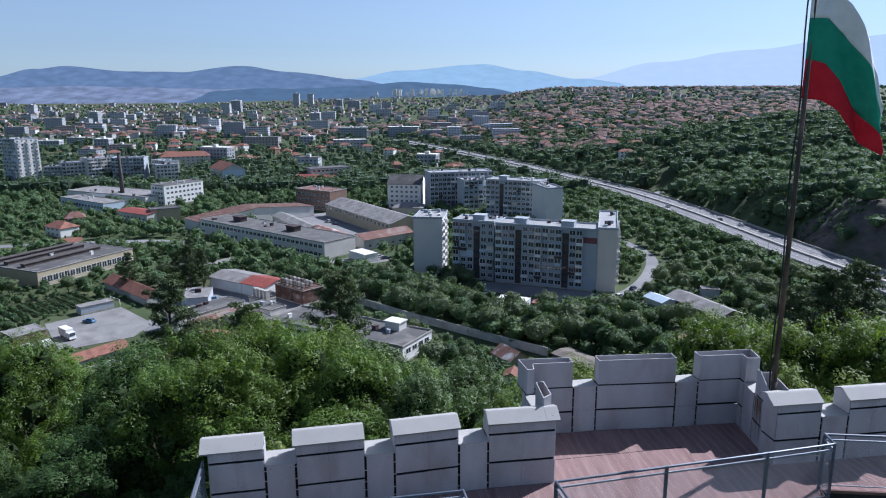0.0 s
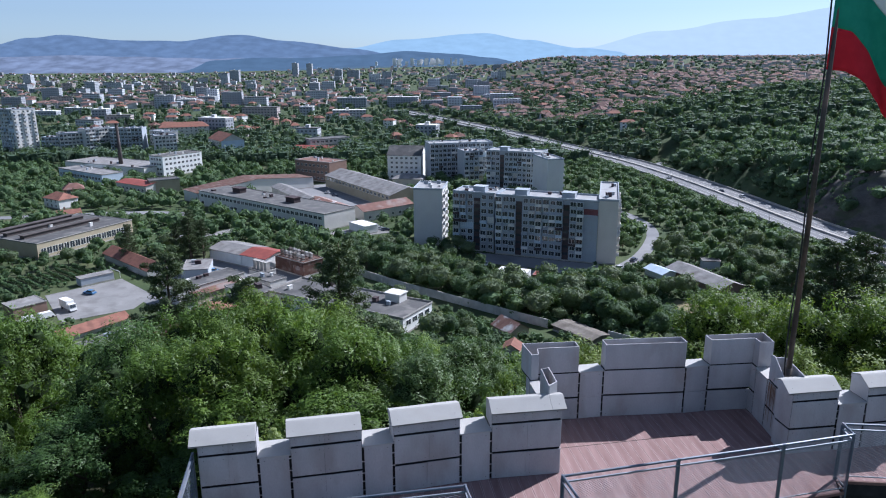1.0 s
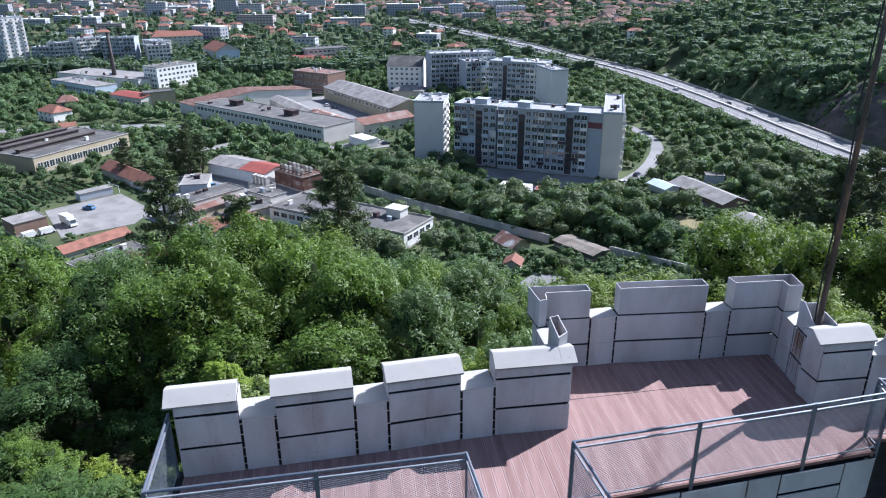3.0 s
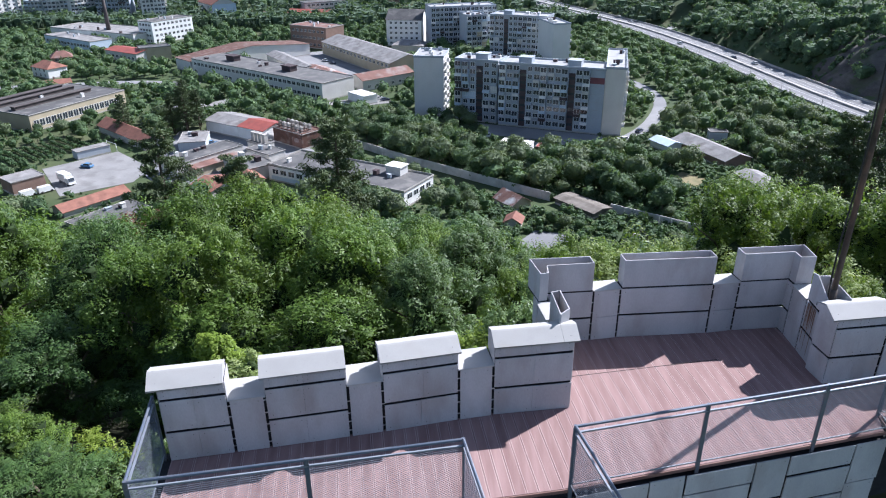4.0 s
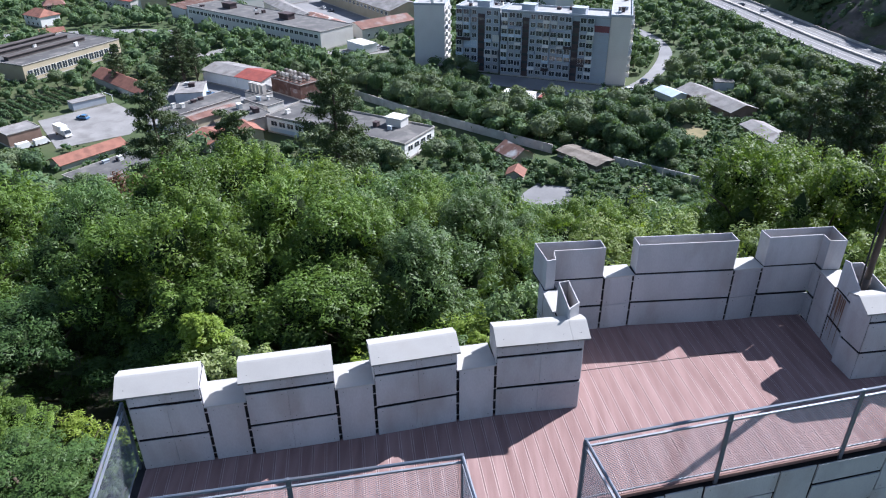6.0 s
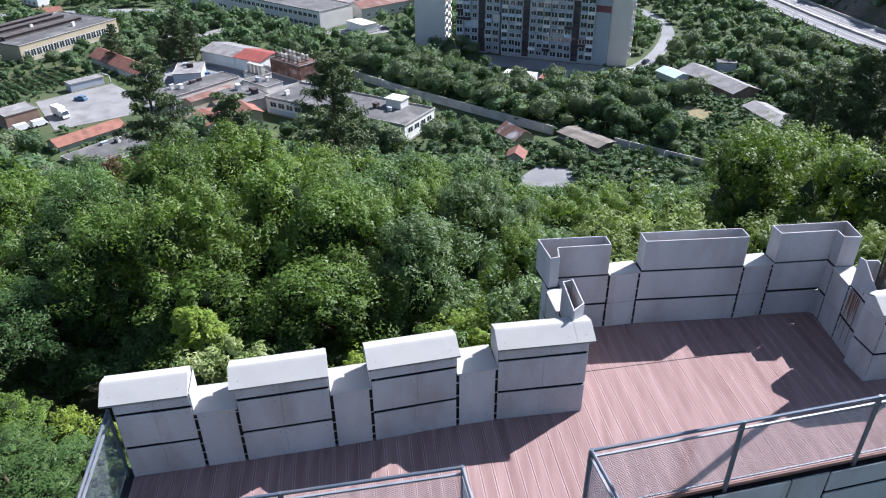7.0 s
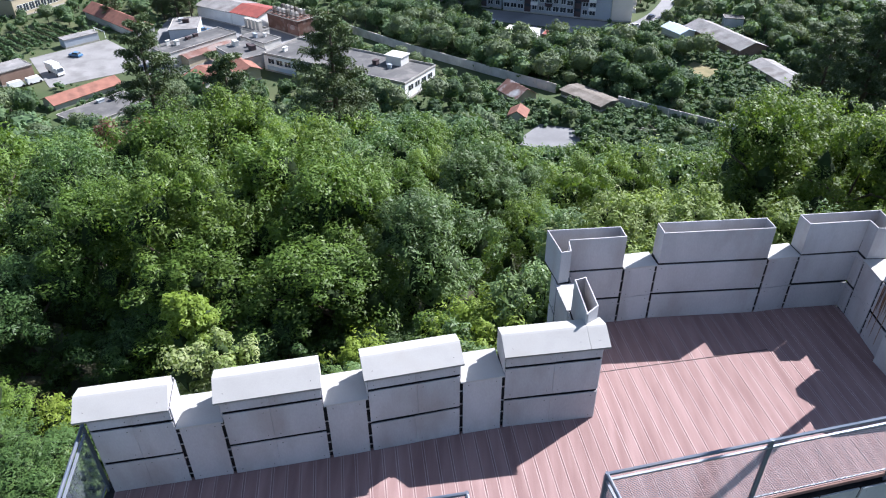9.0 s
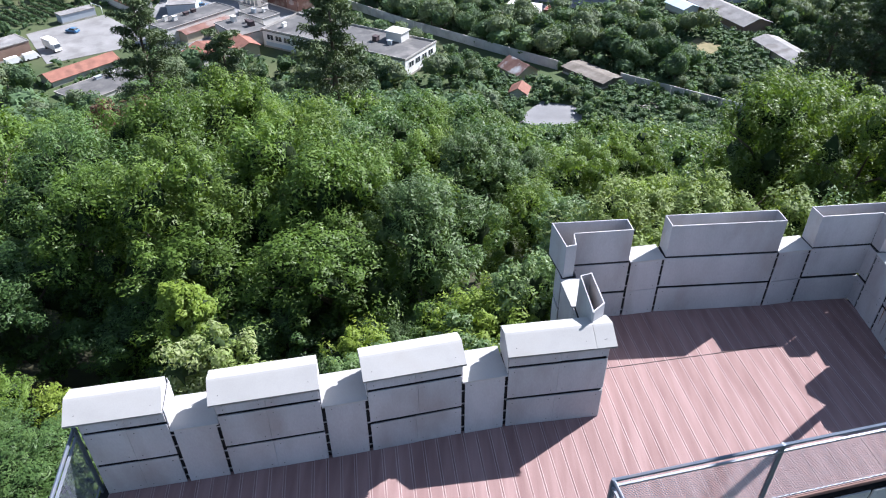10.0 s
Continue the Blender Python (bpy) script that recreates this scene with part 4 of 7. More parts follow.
# ---- railings ----
def railing(posts, label, both_ends=True, top=1.04):
    """Tubular handrail with flat posts and diamond wire mesh; posts: plan points, one level."""
    o = Vector((*posts[0], 0))
    t = thing("railing", Matrix.Translation(o), label, "railing", "terrace railings")
    P = [Vector((*p, 0)) - o for p in posts]
    up = Vector((0, 0, 1))
    g = Geo()
    for a, b in zip(P[:-1], P[1:]):
        g.tube(a + up * top, b + up * top, 0.021, n=8)
    for a in P:
        g.tube(a + up * (top - 0.021), a + up * (top + 0.02), 0.023, n=8)
    g.ob("handrail", STEEL, parent=t, label="blue-grey painted tubular handrail")
    for a, b in zip(P[:-1], P[1:]):
        u = (b - a).normalized()
        n = Vector((u.y, -u.x, 0))
        for z, r in ((top - 0.1, 0.012), (0.075, 0.008)):
            g = Geo()
            g.hull([a + up * (z - r) + n * r, b + up * (z - r) + n * r, b + up * (z - r) - n * r, a + up * (z - r) - n * r],
                   [a + up * (z + r) + n * r, b + up * (z + r) + n * r, b + up * (z + r) - n * r, a + up * (z + r) - n * r])
            g.ob("rail_bar", ZINC, parent=t)
        g = Geo()
        L, z0, z1 = (b - a).length, 0.08, top - 0.1
        hgt = z1 - z0
        run = hgt / 0.40
        step = 0.078
        for sgn in (1, -1):
            s = -run
            while s < L + run:
                x0, x1 = (s, s + run) if sgn > 0 else (s + run, s)
                lo, hi = 0.0, 1.0
                for edge, inside in ((0.0, 1), (L, -1)):
                    d0, d1 = (x0 - edge) * inside, (x1 - edge) * inside
                    if d0 < 0 and d1 < 0:
                        lo, hi = 1.0, 0.0
                    elif d0 < 0:
                        lo = max(lo, d0 / (d0 - d1))
                    elif d1 < 0:
                        hi = min(hi, d0 / (d0 - d1))
                if hi - lo > 0.02:
                    p = a + u * (x0 + (x1 - x0) * lo) + up * (z0 + hgt * lo) + n * 0.001 * sgn
                    q = a + u * (x0 + (x1 - x0) * hi) + up * (z0 + hgt * hi) + n * 0.001 * sgn
                    g.tube(p, q, 0.0023, n=3)
                s += step
        g.ob("wire_mesh", WIRE, parent=t, label="diamond wire mesh infill")
    for i, a in enumerate(P):
        b = P[min(i + 1, len(P) - 1)]
        u = (P[i + 1] - a if i + 1 < len(P) else a - P[i - 1]).normalized()
        n = Vector((u.y, -u.x, 0))
        g = Geo()
        r, d = 0.028, 0.012
        ring = [a + u * r + n * d, a + u * r - n * d, a - u * r - n * d, a - u * r + n * d][::-1]
        g.hull([p - up * 0.16 for p in ring], [p + up * (top - 0.02) for p in ring])
        g.ob("post", STEEL, parent=t)
    return t


railing([(-5.86, -1.06), (-5.60, -2.64), (-3.58, -2.285), (-1.69, -1.955), (-1.40, -3.4)], "blue-grey steel railing with wire mesh along the terrace")
railing([(0.10, -3.3), (-0.265, -1.735), (1.555, -1.325), (3.34, -0.925), (4.60, -0.635), (4.62, -0.29), (6.6, -0.50), (8.6, -0.71)], "blue-grey steel railing with wire mesh above the lower wall")


base = Geo()
base.prism([(-1.70, -1.99), (-0.27, -1.755), (0.1, -3.3), (-1.40, -3.5)], -4.6, -0.17)
tagged(base.ob("landing", grained("rust_stained_concrete", (0.34, 0.325, 0.295), (0.48, 0.46, 0.42), 0.9, 1.5, 20, 0.3, stain=(0.27, 0.15, 0.07), stain_amount=0.8, stain_scale=1.6)), "worn concrete landing below the terrace edge", "landing", kind="structure")
for i in range(12):
    s = Geo()
    k = 0.29 * i
    s.prism([(-1.40 + 0.06 * k, -3.5 - k), (-1.40 + 0.06 * (k + .29), -3.79 - k), (0.1 + 0.23 * (k + .29), -3.59 - k), (0.1 + 0.23 * k, -3.3 - k)], -4.6, -0.35 - 0.18 * i)
    tagged(s.ob("stair_step", CONC), "plain concrete step leading down from the landing", "step", "steps", "structure")


# ---- flagpole and flag ----
def flagpole():
    t = thing("flagpole", Matrix.Translation((4.33, 1.12, -4.6)), "tall rust-stained steel flagpole standing behind the wall", "flagpole")
    lean = 0.004
    g = Geo()
    g.tube((0, 0, 0), (0.02, 0, 6.0), 0.062, 0.06, 10)
    g.tube((0.02, 0, 6.0), (0.05, 0, 14.2), 0.048, 0.038, 10)
    g.ob("pole", POLE, parent=t, smooth=True)
    g = Geo()
    z = 5.6
    pts = []
    while z < 14.0:
        pts.append((-0.075 - 0.02 * math.sin(z * 2.1), -0.03, z))
        z += 0.4
    cv, cq = [], []
    swept(cv, cq, pts, [0.014] * len(pts), 6)
    put("halyard", soup("halyard", cv, cq, CABLE), t, "black cable tied along the pole")
    f = thing("flag", Matrix.Translation((4.30, 1.10, 6.70)), "white, green and red flag hanging from the flagpole", "flag")
    top = [(0.0, 2.0), (0.34, 1.92), (0.66, 1.56), (1.02, 0.90), (1.30, 0.40), (1.50, -0.15)]
    bot = [(0.0, 0.0), (0.30, -0.04), (0.62, -0.22), (0.92, -0.52), (1.16, -0.80), (1.38, -1.04)]

    def curve(pts, u):
        k = min(4, int(u * 5))
        s = u * 5 - k
        return Vector(pts[k]).lerp(Vector(pts[k + 1]), s)
    n, m = 44, 10
    for i, (nm, mat, v0, v1) in enumerate((("white_stripe", F_WHITE, 0.667, 1.0), ("green_stripe", F_GREEN, 0.333, 0.667), ("red_stripe", F_RED, 0.0, 0.333))):
        g = Geo()
        grid = []
        for a in range(n + 1):
            u = a / n
            row = []
            for b in range(m + 1):
                e0, e1 = (q + (0.17 * (q - 0.333) / 0.333 - 0.09 * (0.667 - q) / 0.333) * u if 0.1 < q < 0.9 else q for q in (v0, v1))
                v = e0 + (e1 - e0) * b / m
                p = curve(bot, u).lerp(curve(top, u), v)
                fold = 0.16 * u ** 0.7 * math.sin(9.0 * u - 5.0 * (1 - v)) + 0.06 * u * math.sin(17 * u + 9 * v)
                row.append(Vector((p.x, fold - 0.05 * u, p.y + 0.05 * math.sin(8 * u + 3 * v) * u)))
            grid.append(row)
        for a in range(n):
            for b in range(m):
                g.face([grid[a][b], grid[a + 1][b], grid[a + 1][b + 1], grid[a][b + 1]])
        o = g.ob(nm, mat, parent=f, smooth=True)
        bm = bmesh.new()
        bm.from_mesh(o.data)
        bmesh.ops.remove_doubles(bm, verts=bm.verts, dist=0.0005)
        bm.to_mesh(o.data)
        bm.free()
        so = o.modifiers.new("cloth", 'SOLIDIFY')
        so.thickness = 0.004


flagpole()


# ---- buildings ----
TAKEN = []   # plan rectangles and strips that trees keep clear of


def frame_at(a, b, z=G):
    """Local axes of a building: x along its front from a to b, y to its back."""
    u = (Vector(b) - Vector(a)).normalized()
    return Matrix(((u.x, -u.y, 0, a[0]), (u.y, u.x, 0, a[1]), (0, 0, 1, z), (0, 0, 0, 1)))


def taken(a, b, depth, pad=2.0):
    TAKEN.append((frame_at(a, b).inverted(), (Vector(b) - Vector(a)).length, depth, pad))


def clear(x, y, extra=0.0):
    for inv, length, depth, pad in TAKEN:
        p = inv @ Vector((x, y, G))
        if -pad - extra < p.x < length + pad + extra and -pad - extra < p.y < depth + pad + extra:
            return False
    return True


def window_mesh(w, h, name="window"):
    """A framed window with a mullion: pale frame, dark panes."""
    g = Geo()
    f = 0.08
    g.box(-w / 2, -0.10, 0, w / 2, 0.02, f, 0)
    g.box(-w / 2, -0.08, h - f, w / 2, 0.02, h, 0)
    g.box(-w / 2, -0.08, f, -w / 2 + f, 0.02, h - f, 0)
    g.box(w / 2 - f, -0.08, f, w / 2, 0.02, h - f, 0)
    g.box(-f / 2, -0.07, f, f / 2, 0.02, h - f, 0)
    g.face([(-w / 2 + f, -0.03, f), (-f / 2, -0.03, f), (-f / 2, -0.03, h - f), (-w / 2 + f, -0.03, h - f)], 1)
    g.face([(f / 2, -0.03, f), (w / 2 - f, -0.03, f), (w / 2 - f, -0.03, h - f), (f / 2, -0.03, h - f)], 1)
    return g.mesh(name, WHITE, GLASS)


WIN = {k: window_mesh(*k) for k in ((1.5, 1.4), (1.9, 1.5), (2.4, 1.6), (1.7, 1.7), (2.2, 1.8), (2.2, 2.6))}


def windows(parent, length, rows, cols, size, z0, step, side="front", depth=0.0, skip=(), edge=1.2, chance=1.0, seed=1):
    r = random.Random(seed)
    for i in range(rows):
        for j in range(cols):
            if j in skip or r.random() > chance:
                continue
            x = edge + (length - 2 * edge) * (j + 0.5) / cols
            z = z0 + step * i
            m = pose(x, 0, z)
            if side == "right":
                m = pose(depth, x, z, 0, 0, 90)
            elif side == "left":
                m = pose(0, x, z, 0, 0, -90)
            put("window", WIN[size], parent, m=m)


def flat_roof(parent, L, D, h, mat, rim=0.5, over=0.15, vents=0, seed=1):
    g = Geo()
    o = over
    g.box(-o, -o, h, L + o, D + o, h + 0.18)
    roof = g.ob("roof", mat, parent=parent)
    g = Geo()
    t = 0.28 if rim > 0.6 else 0.14
    for x0, y0, x1, y1 in ((-o, -o, L + o, -o + t), (-o, D + o - t, L + o, D + o), (-o, -o + t, -o + t, D + o - t), (L + o - t, -o + t, L + o, D + o - t)):
        g.box(x0, y0, h + 0.18, x1, y1, h + 0.18 + rim)
    g.ob("parapet", BLOCKWALL if rim > 0.6 else CONC, parent=roof)
    r = random.Random(seed)
    for k in range(vents):
        g = Geo()
        x, y = r.uniform(1, L - 2), r.uniform(1.5, D - 2)
        w, d, k2 = r.uniform(0.6, 2.2), r.uniform(0.6, 1.6), r.uniform(0.6, 1.6)
        g.box(x, y, h + 0.18, x + w, y + d, h + 0.18 + k2)
        g.box(x - 0.1, y - 0.1, h + 0.18 + k2, x + w + 0.1, y + d + 0.1, h + 0.3 + k2)
        g.ob("roof_vent", r.choice((PALE, BLOCKWALL, MAROON)), parent=roof)


def pitched_roof(parent, L, D, h, rise, mat, over=0.5, hip=0.0, ends=None):
    """A gable roof with its ridge along the front, or hipped at the ends; gable triangles take the wall's material."""
    g = Geo()
    o, t = over, 0.16
    y0, y1, ym = -o, D + o, D / 2
    drop = rise * o / (D / 2)
    a = [(-o, y0, h - drop), (L + o, y0, h - drop), (L + o - hip, ym, h + rise), (-o + hip, ym, h + rise)]
    b = [(L + o, y1, h - drop), (-o, y1, h - drop), (-o + hip, ym, h + rise), (L + o - hip, ym, h + rise)]
    up = Vector((0, 0, t))
    for q in (a, b):
        g.hull([Vector(p) for p in q], [Vector(p) + up for p in q])
    if hip:
        for q in ([b[1], a[0], a[3]], [a[1], b[0], a[2]]):
            g.hull([Vector(p) for p in q], [Vector(p) + up for p in q])
    roof = g.ob("roof", mat, parent=parent)
    if not hip:
        for x0, x1 in ((0, 0.25), (L - 0.25, L)):
            g = Geo()
            tri = [(x0, 0, h), (x0, D, h), (x0, ym, h + rise)]
            g.hull([(x1, p[1], p[2]) for p in tri], tri)
            g.ob("gable", ends or PLASTER, parent=parent)
    return roof


def ring_walls(parent, L, D, h, mat, plinth=None, side_mat=None):
    g = Geo()
    g.box(0, 0, -1.0, L, D, h)
    if side_mat:
        g.m[1] = 1   # the right-hand face
        g.m[3] = 2
    g.ob("wall", mat, side_mat or mat, mat, parent=parent)
    if plinth:
        g = Geo()
        g.box(-0.06, -0.06, -1.0, L + 0.06, D + 0.06, plinth)
        g.ob("plinth", CONC, parent=parent)


def building(name, a, b, depth, h, wall, label, category="building", roof="flat", roof_mat=FELT, rise=2.0, side_mat=None, vents=0, hip=0.0, seed=1, group="", plinth=0.5, rim=0.4):
    a, b = (a, b)
    L = (Vector(b) - Vector(a)).length
    t = thing(name, frame_at(a, b), label, category, group)
    ring_walls(t, L, depth, h, wall, plinth, side_mat)
    if roof == "flat":
        flat_roof(t, L, depth, h, roof_mat, rim, vents=vents, seed=seed)
    else:
        pitched_roof(t, L, depth, h, rise, roof_mat, hip=hip, ends=wall)
    taken(a, b, depth)
    return t, L


def balcony(parent, x, z, w, mat, m=None, glazed=False):
    g = Geo()
    g.box(x - w / 2, -1.1, z - 0.12, x + w / 2, 0, z)
    g.box(x - w / 2, -1.1, z, x + w / 2, -1.0, z + 0.95)
    side = 2.66 if glazed else 0.95
    g.box(x - w / 2, -1.0, z, x - w / 2 + 0.1, 0, z + side)
    g.box(x + w / 2 - 0.1, -1.0, z, x + w / 2, 0, z + side)
    if glazed:
        g.box(x - w / 2, -1.1, z + side, x + w / 2, 0, z + side + 0.02)
    if m:
        g.v = [tuple(m @ Vector(p)) for p in g.v]
    g.ob("balcony", mat, parent=parent)


def strip(parent, x0, x1, z0, z1, mat, name, out=0.05):
    g = Geo()
    g.box(x0, -out, z0, x1, 0.02, z1)
    g.ob(name, mat, parent=parent)


def panel_block(a, b, depth, label, storeys=8, seed=1, stairs=(), side_mat=None, front_gable=False, h=None, cols=None, side_windows=True, balconies=0.35, wall=BLOCKWALL, group="apartment blocks", blank=()):
    """A prefabricated block of flats: panel facade, windows, loggias, stairwell strips, roof huts."""
    h = h or 2.8 * storeys + 0.6
    t, L = building("apartment_block", a, b, depth, h, wall, label, "apartment block", vents=6, side_mat=side_mat, seed=seed, group=group, rim=0.62, roof_mat=ROOFDECK)
    r = random.Random(seed)
    if not front_gable:
        n = cols or max(2, int(L / 2.6))
        for s in stairs:
            strip(t, s * L / n + 0.1, (s + 1) * L / n - 0.1, 0.5, h - 1.6, MAROON, "stairwell_strip")
            for k in range(storeys - 1):     # stair landings behind dim glass
                strip(t, s * L / n + 0.35, (s + 1) * L / n - 0.35, 2.8 * k + 2.3, 2.8 * k + 3.3, GLASS, "stair_window", 0.06)
            g = Geo()
            x = (s + 0.5) * L / n
            g.box(x - 2.4, 2.2, h + 0.18, x + 2.4, 6.4, h + 2.3)
            g.box(x - 2.6, 2.0, h + 2.3, x + 2.6, 6.6, h + 2.5)
            g.ob("roof_hut", BLOCKWALL, parent=t)
        for i in range(storeys):
            z = 2.8 * i + 1.4
            for j in range(n):
                x = L * (j + 0.5) / n
                if j in stairs or j in blank:
                    continue
                k = r.random()
                if (k < balconies if j % 3 else k < 2 * balconies) and i > 0:
                    glazed = r.random() < 0.55
                    balcony(t, x, z - 0.9, L / n - 0.15, r.choice((BLOCKWALL, BLOCKWALL, PLASTER, PALE, BLOCKWALL, SKYBLUE, WHITE, MAROON)), glazed=glazed)
                    put("window", WIN[(2.2, 1.8)], t, m=pose(x, -1.02 if glazed else 0, z + 0.05 if glazed else z))
                else:
                    put("window", WIN[r.choice(((1.7, 1.7), (1.9, 1.5), (2.2, 1.8)))], t, m=pose(x, 0, z))
        for _ in range(3 if balconies > 0.3 else 0):     # flats clad in a colour of their own
            i, j = r.randrange(1, storeys - 1), r.randrange(n)
            if not {j, j + 1} & {*stairs, *blank}:
                k = min(n, j + 2)
                strip(t, L * j / n + 0.05, L * k / n - 0.05, 2.8 * i + 0.5, 2.8 * (i + 1) + 0.4, r.choice((PALE, SKYBLUE, PLASTER, OCHRE)), "cladding_patch", 0.05)
        for i in range(storeys + 1):
            strip(t, 0.05, L - 0.05, 2.8 * i + 0.42, 2.8 * i + 0.47, CONC, "panel_joint", 0.012)
    if side_windows:
        m = max(2, int(depth / 3.6))
        for i in range(storeys):
            for j in range(m):
                y = depth * (j + 0.5) / m
                put("window", WIN[(1.5, 1.4)], t, m=pose(L, y, 2.8 * i + 1.4, 0, 0, 90))
                if j % 2 == 0 and i > 0:
                    balcony(t, 0, 2.8 * i + 0.4, 2.6, r.choice((PALE, PLASTER, BLOCKWALL)), pose(L, y, 0, 0, 0, 90))
    return t, L


panel_block((-12.3, 269.0), (-0.8, 267.4), 17, "pale grey eight-storey block of flats with a blank gable", seed=1, front_gable=True, wall=PALE)
panel_block((3.6, 263.6), (19.2, 257.2), 11, "grey panel block of flats with mixed loggias", seed=2, stairs=(3,), cols=6, balconies=0.5, side_windows=False)
t, L = panel_block((19.8, 255.6), (55.7, 240.6), 12, "grey panel block of flats with maroon stairwell strips", seed=3, stairs=(3, 10), cols=15, balconies=0.5, side_mat=BEIGE, side_windows=False, blank=(13, 14))
strip(t, L * 0.80, L - 0.1, 18.2, 20.4, WINE, "wine_red_band", 0.012)
panel_block((55.9, 240.9), (62.6, 239.3), 38, "block wing with a beige insulated gable and stepped roof", seed=4, front_gable=True, wall=BEIGE, h=23.6)
panel_block((53.6, 350.4), (62.3, 352.5), 21, "pale block of flats with a blank white gable", seed=5, front_gable=True, wall=PALE)
panel_block((25.1, 389.0), (53.5, 376.0), 14, "dark grey panel block with rows of balconies", seed=6, stairs=(3,), side_windows=False)
panel_block((13.0, 406.0), (24.4, 409.0), 15, "grey panel block with a white gable end", seed=7, side_mat=WHITE, storeys=7, side_windows=False)
panel_block((-7.3, 421.0), (31.1, 430.0), 15, "long grey panel block behind the others", seed=8, side_windows=False)
t, L = building("apartment_house", (-34.2, 432.0), (-13.3, 428.0), 18, 15.5, WHITE, "pale apartment house with a dark mansard roof", "house", roof="pitched", roof_mat=FELT, rise=5.0, side_mat=WHITE)
windows(t, L, 5, 6, (1.5, 1.4), 1.4, 2.9)
building("outbuilding", (-29.9, 411.0), (-12.0, 408.0), 13, 4.0, PLASTER, "low house with a grey hipped roof", "house", roof="pitched", roof_mat=ETERNIT, rise=2.2, hip=5)

t, L = panel_block((-344.5, 550.0), (-327.0, 539.0), 18, "tall pale tower block with stained panels", storeys=13, seed=9, side_mat=PALE, cols=5)
for k, (a, b, st) in enumerate((((-314.3, 552), (-300.5, 551), 5), ((-299.2, 550), (-283, 562), 6), ((-281.5, 556), (-266.5, 574), 7), ((-265, 562), (-240, 564), 7), ((-238, 574), (-221, 560), 6), ((-217, 530), (-203, 537), 6))):
    panel_block(a, b, 12, "mid-rise grey block of flats in the old town", storeys=st, seed=20 + k, side_windows=False, balconies=0.2, wall=(BLOCKWALL, PLASTER, PALE)[k % 3], group="town blocks")
t, L = building("office_building", (-180.0, 446), (-163.5, 473), 13, 13, WHITE, "white four-storey office building with dark window rows", "office", vents=4)
windows(t, L, 4, 9, (1.9, 1.5), 1.2, 3.1)
windows(t, 13, 4, 4, (1.9, 1.5), 1.2, 3.1, side="left")
t, L = building("gabled_building", (-186, 560), (-168.5, 535.6), 18, 13, PLASTER, "four-storey gabled building with a pale blue side wall", "building", roof="pitched", roof_mat=TILE, rise=5, side_mat=SKYBLUE)
windows(t, L, 4, 6, (1.5, 1.4), 1.4, 2.9)
t, L = building("long_house", (-264, 661), (-222, 676), 14, 12, PLASTER, "long plaster building with a red tiled roof", "building", roof="pitched", roof_mat=TILE, rise=4, hip=6)
windows(t, L, 4, 10, (1.5, 1.4), 1.4, 2.9)
t, L = building("factory_hall", (-248, 447), (-207, 418), 14, 6, SKYBLUE, "pale blue low factory hall with a flat roof", "factory", roof_mat=ETERNIT, vents=3)
windows(t, L, 1, 14, (2.4, 1.6), 2.6, 3)
t, L = building("factory_hall", (-258, 475), (-190, 440), 26, 6.5, PALE, "large pale factory hall with a sheet roof", "factory", roof_mat=ETERNIT, vents=8, seed=4)
t, L = building("workshop", (-190, 399), (-167, 384), 13, 5, PLASTER, "workshop with a pinkish red roof", "factory", roof="pitched", roof_mat=REDSHEET, rise=1.2)
windows(t, L, 1, 7, (1.9, 1.5), 1.6, 3)
t, L = building("workshop", (-166, 388), (-152, 396), 9, 7, OCHRE, "small ochre boiler house beside the chimney", "factory")
c = thing("factory_chimney", Matrix.Translation((-214, 462, G)), "tall sooty brick factory chimney", "chimney")
g = Geo()
g.tube((0, 0, -1), (0, 0, 33), 1.5, 0.9, 12)
g.ob("shaft", CHIMNEY, parent=c, smooth=True)
g = Geo()
g.tube((0, 0, 32.6), (0, 0, 33.5), 1.15, 1.1, 12)
g.ob("rim", CHIMNEY, parent=c)
t, L = building("brick_works", (-93, 437), (-69, 421), 16, 12, BRICK, "three-storey brick works with tall windows", "factory", roof_mat=RUSTROOF, vents=5)
windows(t, L, 3, 8, (1.9, 1.5), 1.4, 3.8)
t, L = building("school_building", (-106, 566), (-75, 584), 16, 10, PLASTER, "pale three-storey school with a flat roof", "school")
windows(t, L, 3, 9, (2.4, 1.6), 1.2, 3.2)
t, L = building("red_roof_hall", (-118, 555), (-78, 545), 12, 5, PLASTER, "low hall with a bright red sheet roof", "hall", roof="pitched", roof_mat=REDSHEET, rise=2)
t, L = building("long_factory", (-127.0, 354.0), (-52.6, 294.0), 19, 7.6, PALE, "long pale factory with a felt roof and window bands", "factory", vents=5, seed=9, side_mat=PLASTER, rim=0.3)
windows(t, L, 1, 30, (2.4, 1.6), 4.9, 3)
windows(t, L, 1, 30, (2.4, 1.6), 1.2, 3, chance=0.6)
for x in (18, 60):
    g = Geo()
    g.box(x, 8, 7.7, x + 6, 12, 10.0)
    g.box(x - 0.3, 7.7, 10.0, x + 6.3, 12.3, 10.4)
    g.ob("roof_hut", MAROON, parent=t)
building("brown_factory", (-140, 368), (-128.5, 356), 72, 6, PALE, "long factory wing with a dark brown roof", "factory", roof="pitched", roof_mat=RUSTDARK, rise=3.4)
building("factory_shed", (-94, 375), (-68.5, 333), 9, 6, PLASTER, "inner shed with a pale sheet roof", "factory", roof="pitched", roof_mat=ETERNIT, rise=1.5)
building("factory_shed", (-67.5, 336), (-52, 314), 10, 6, PLASTER, "inner shed with a rusty patched roof", "factory", roof="pitched", roof_mat=PATCHED, rise=1.5)
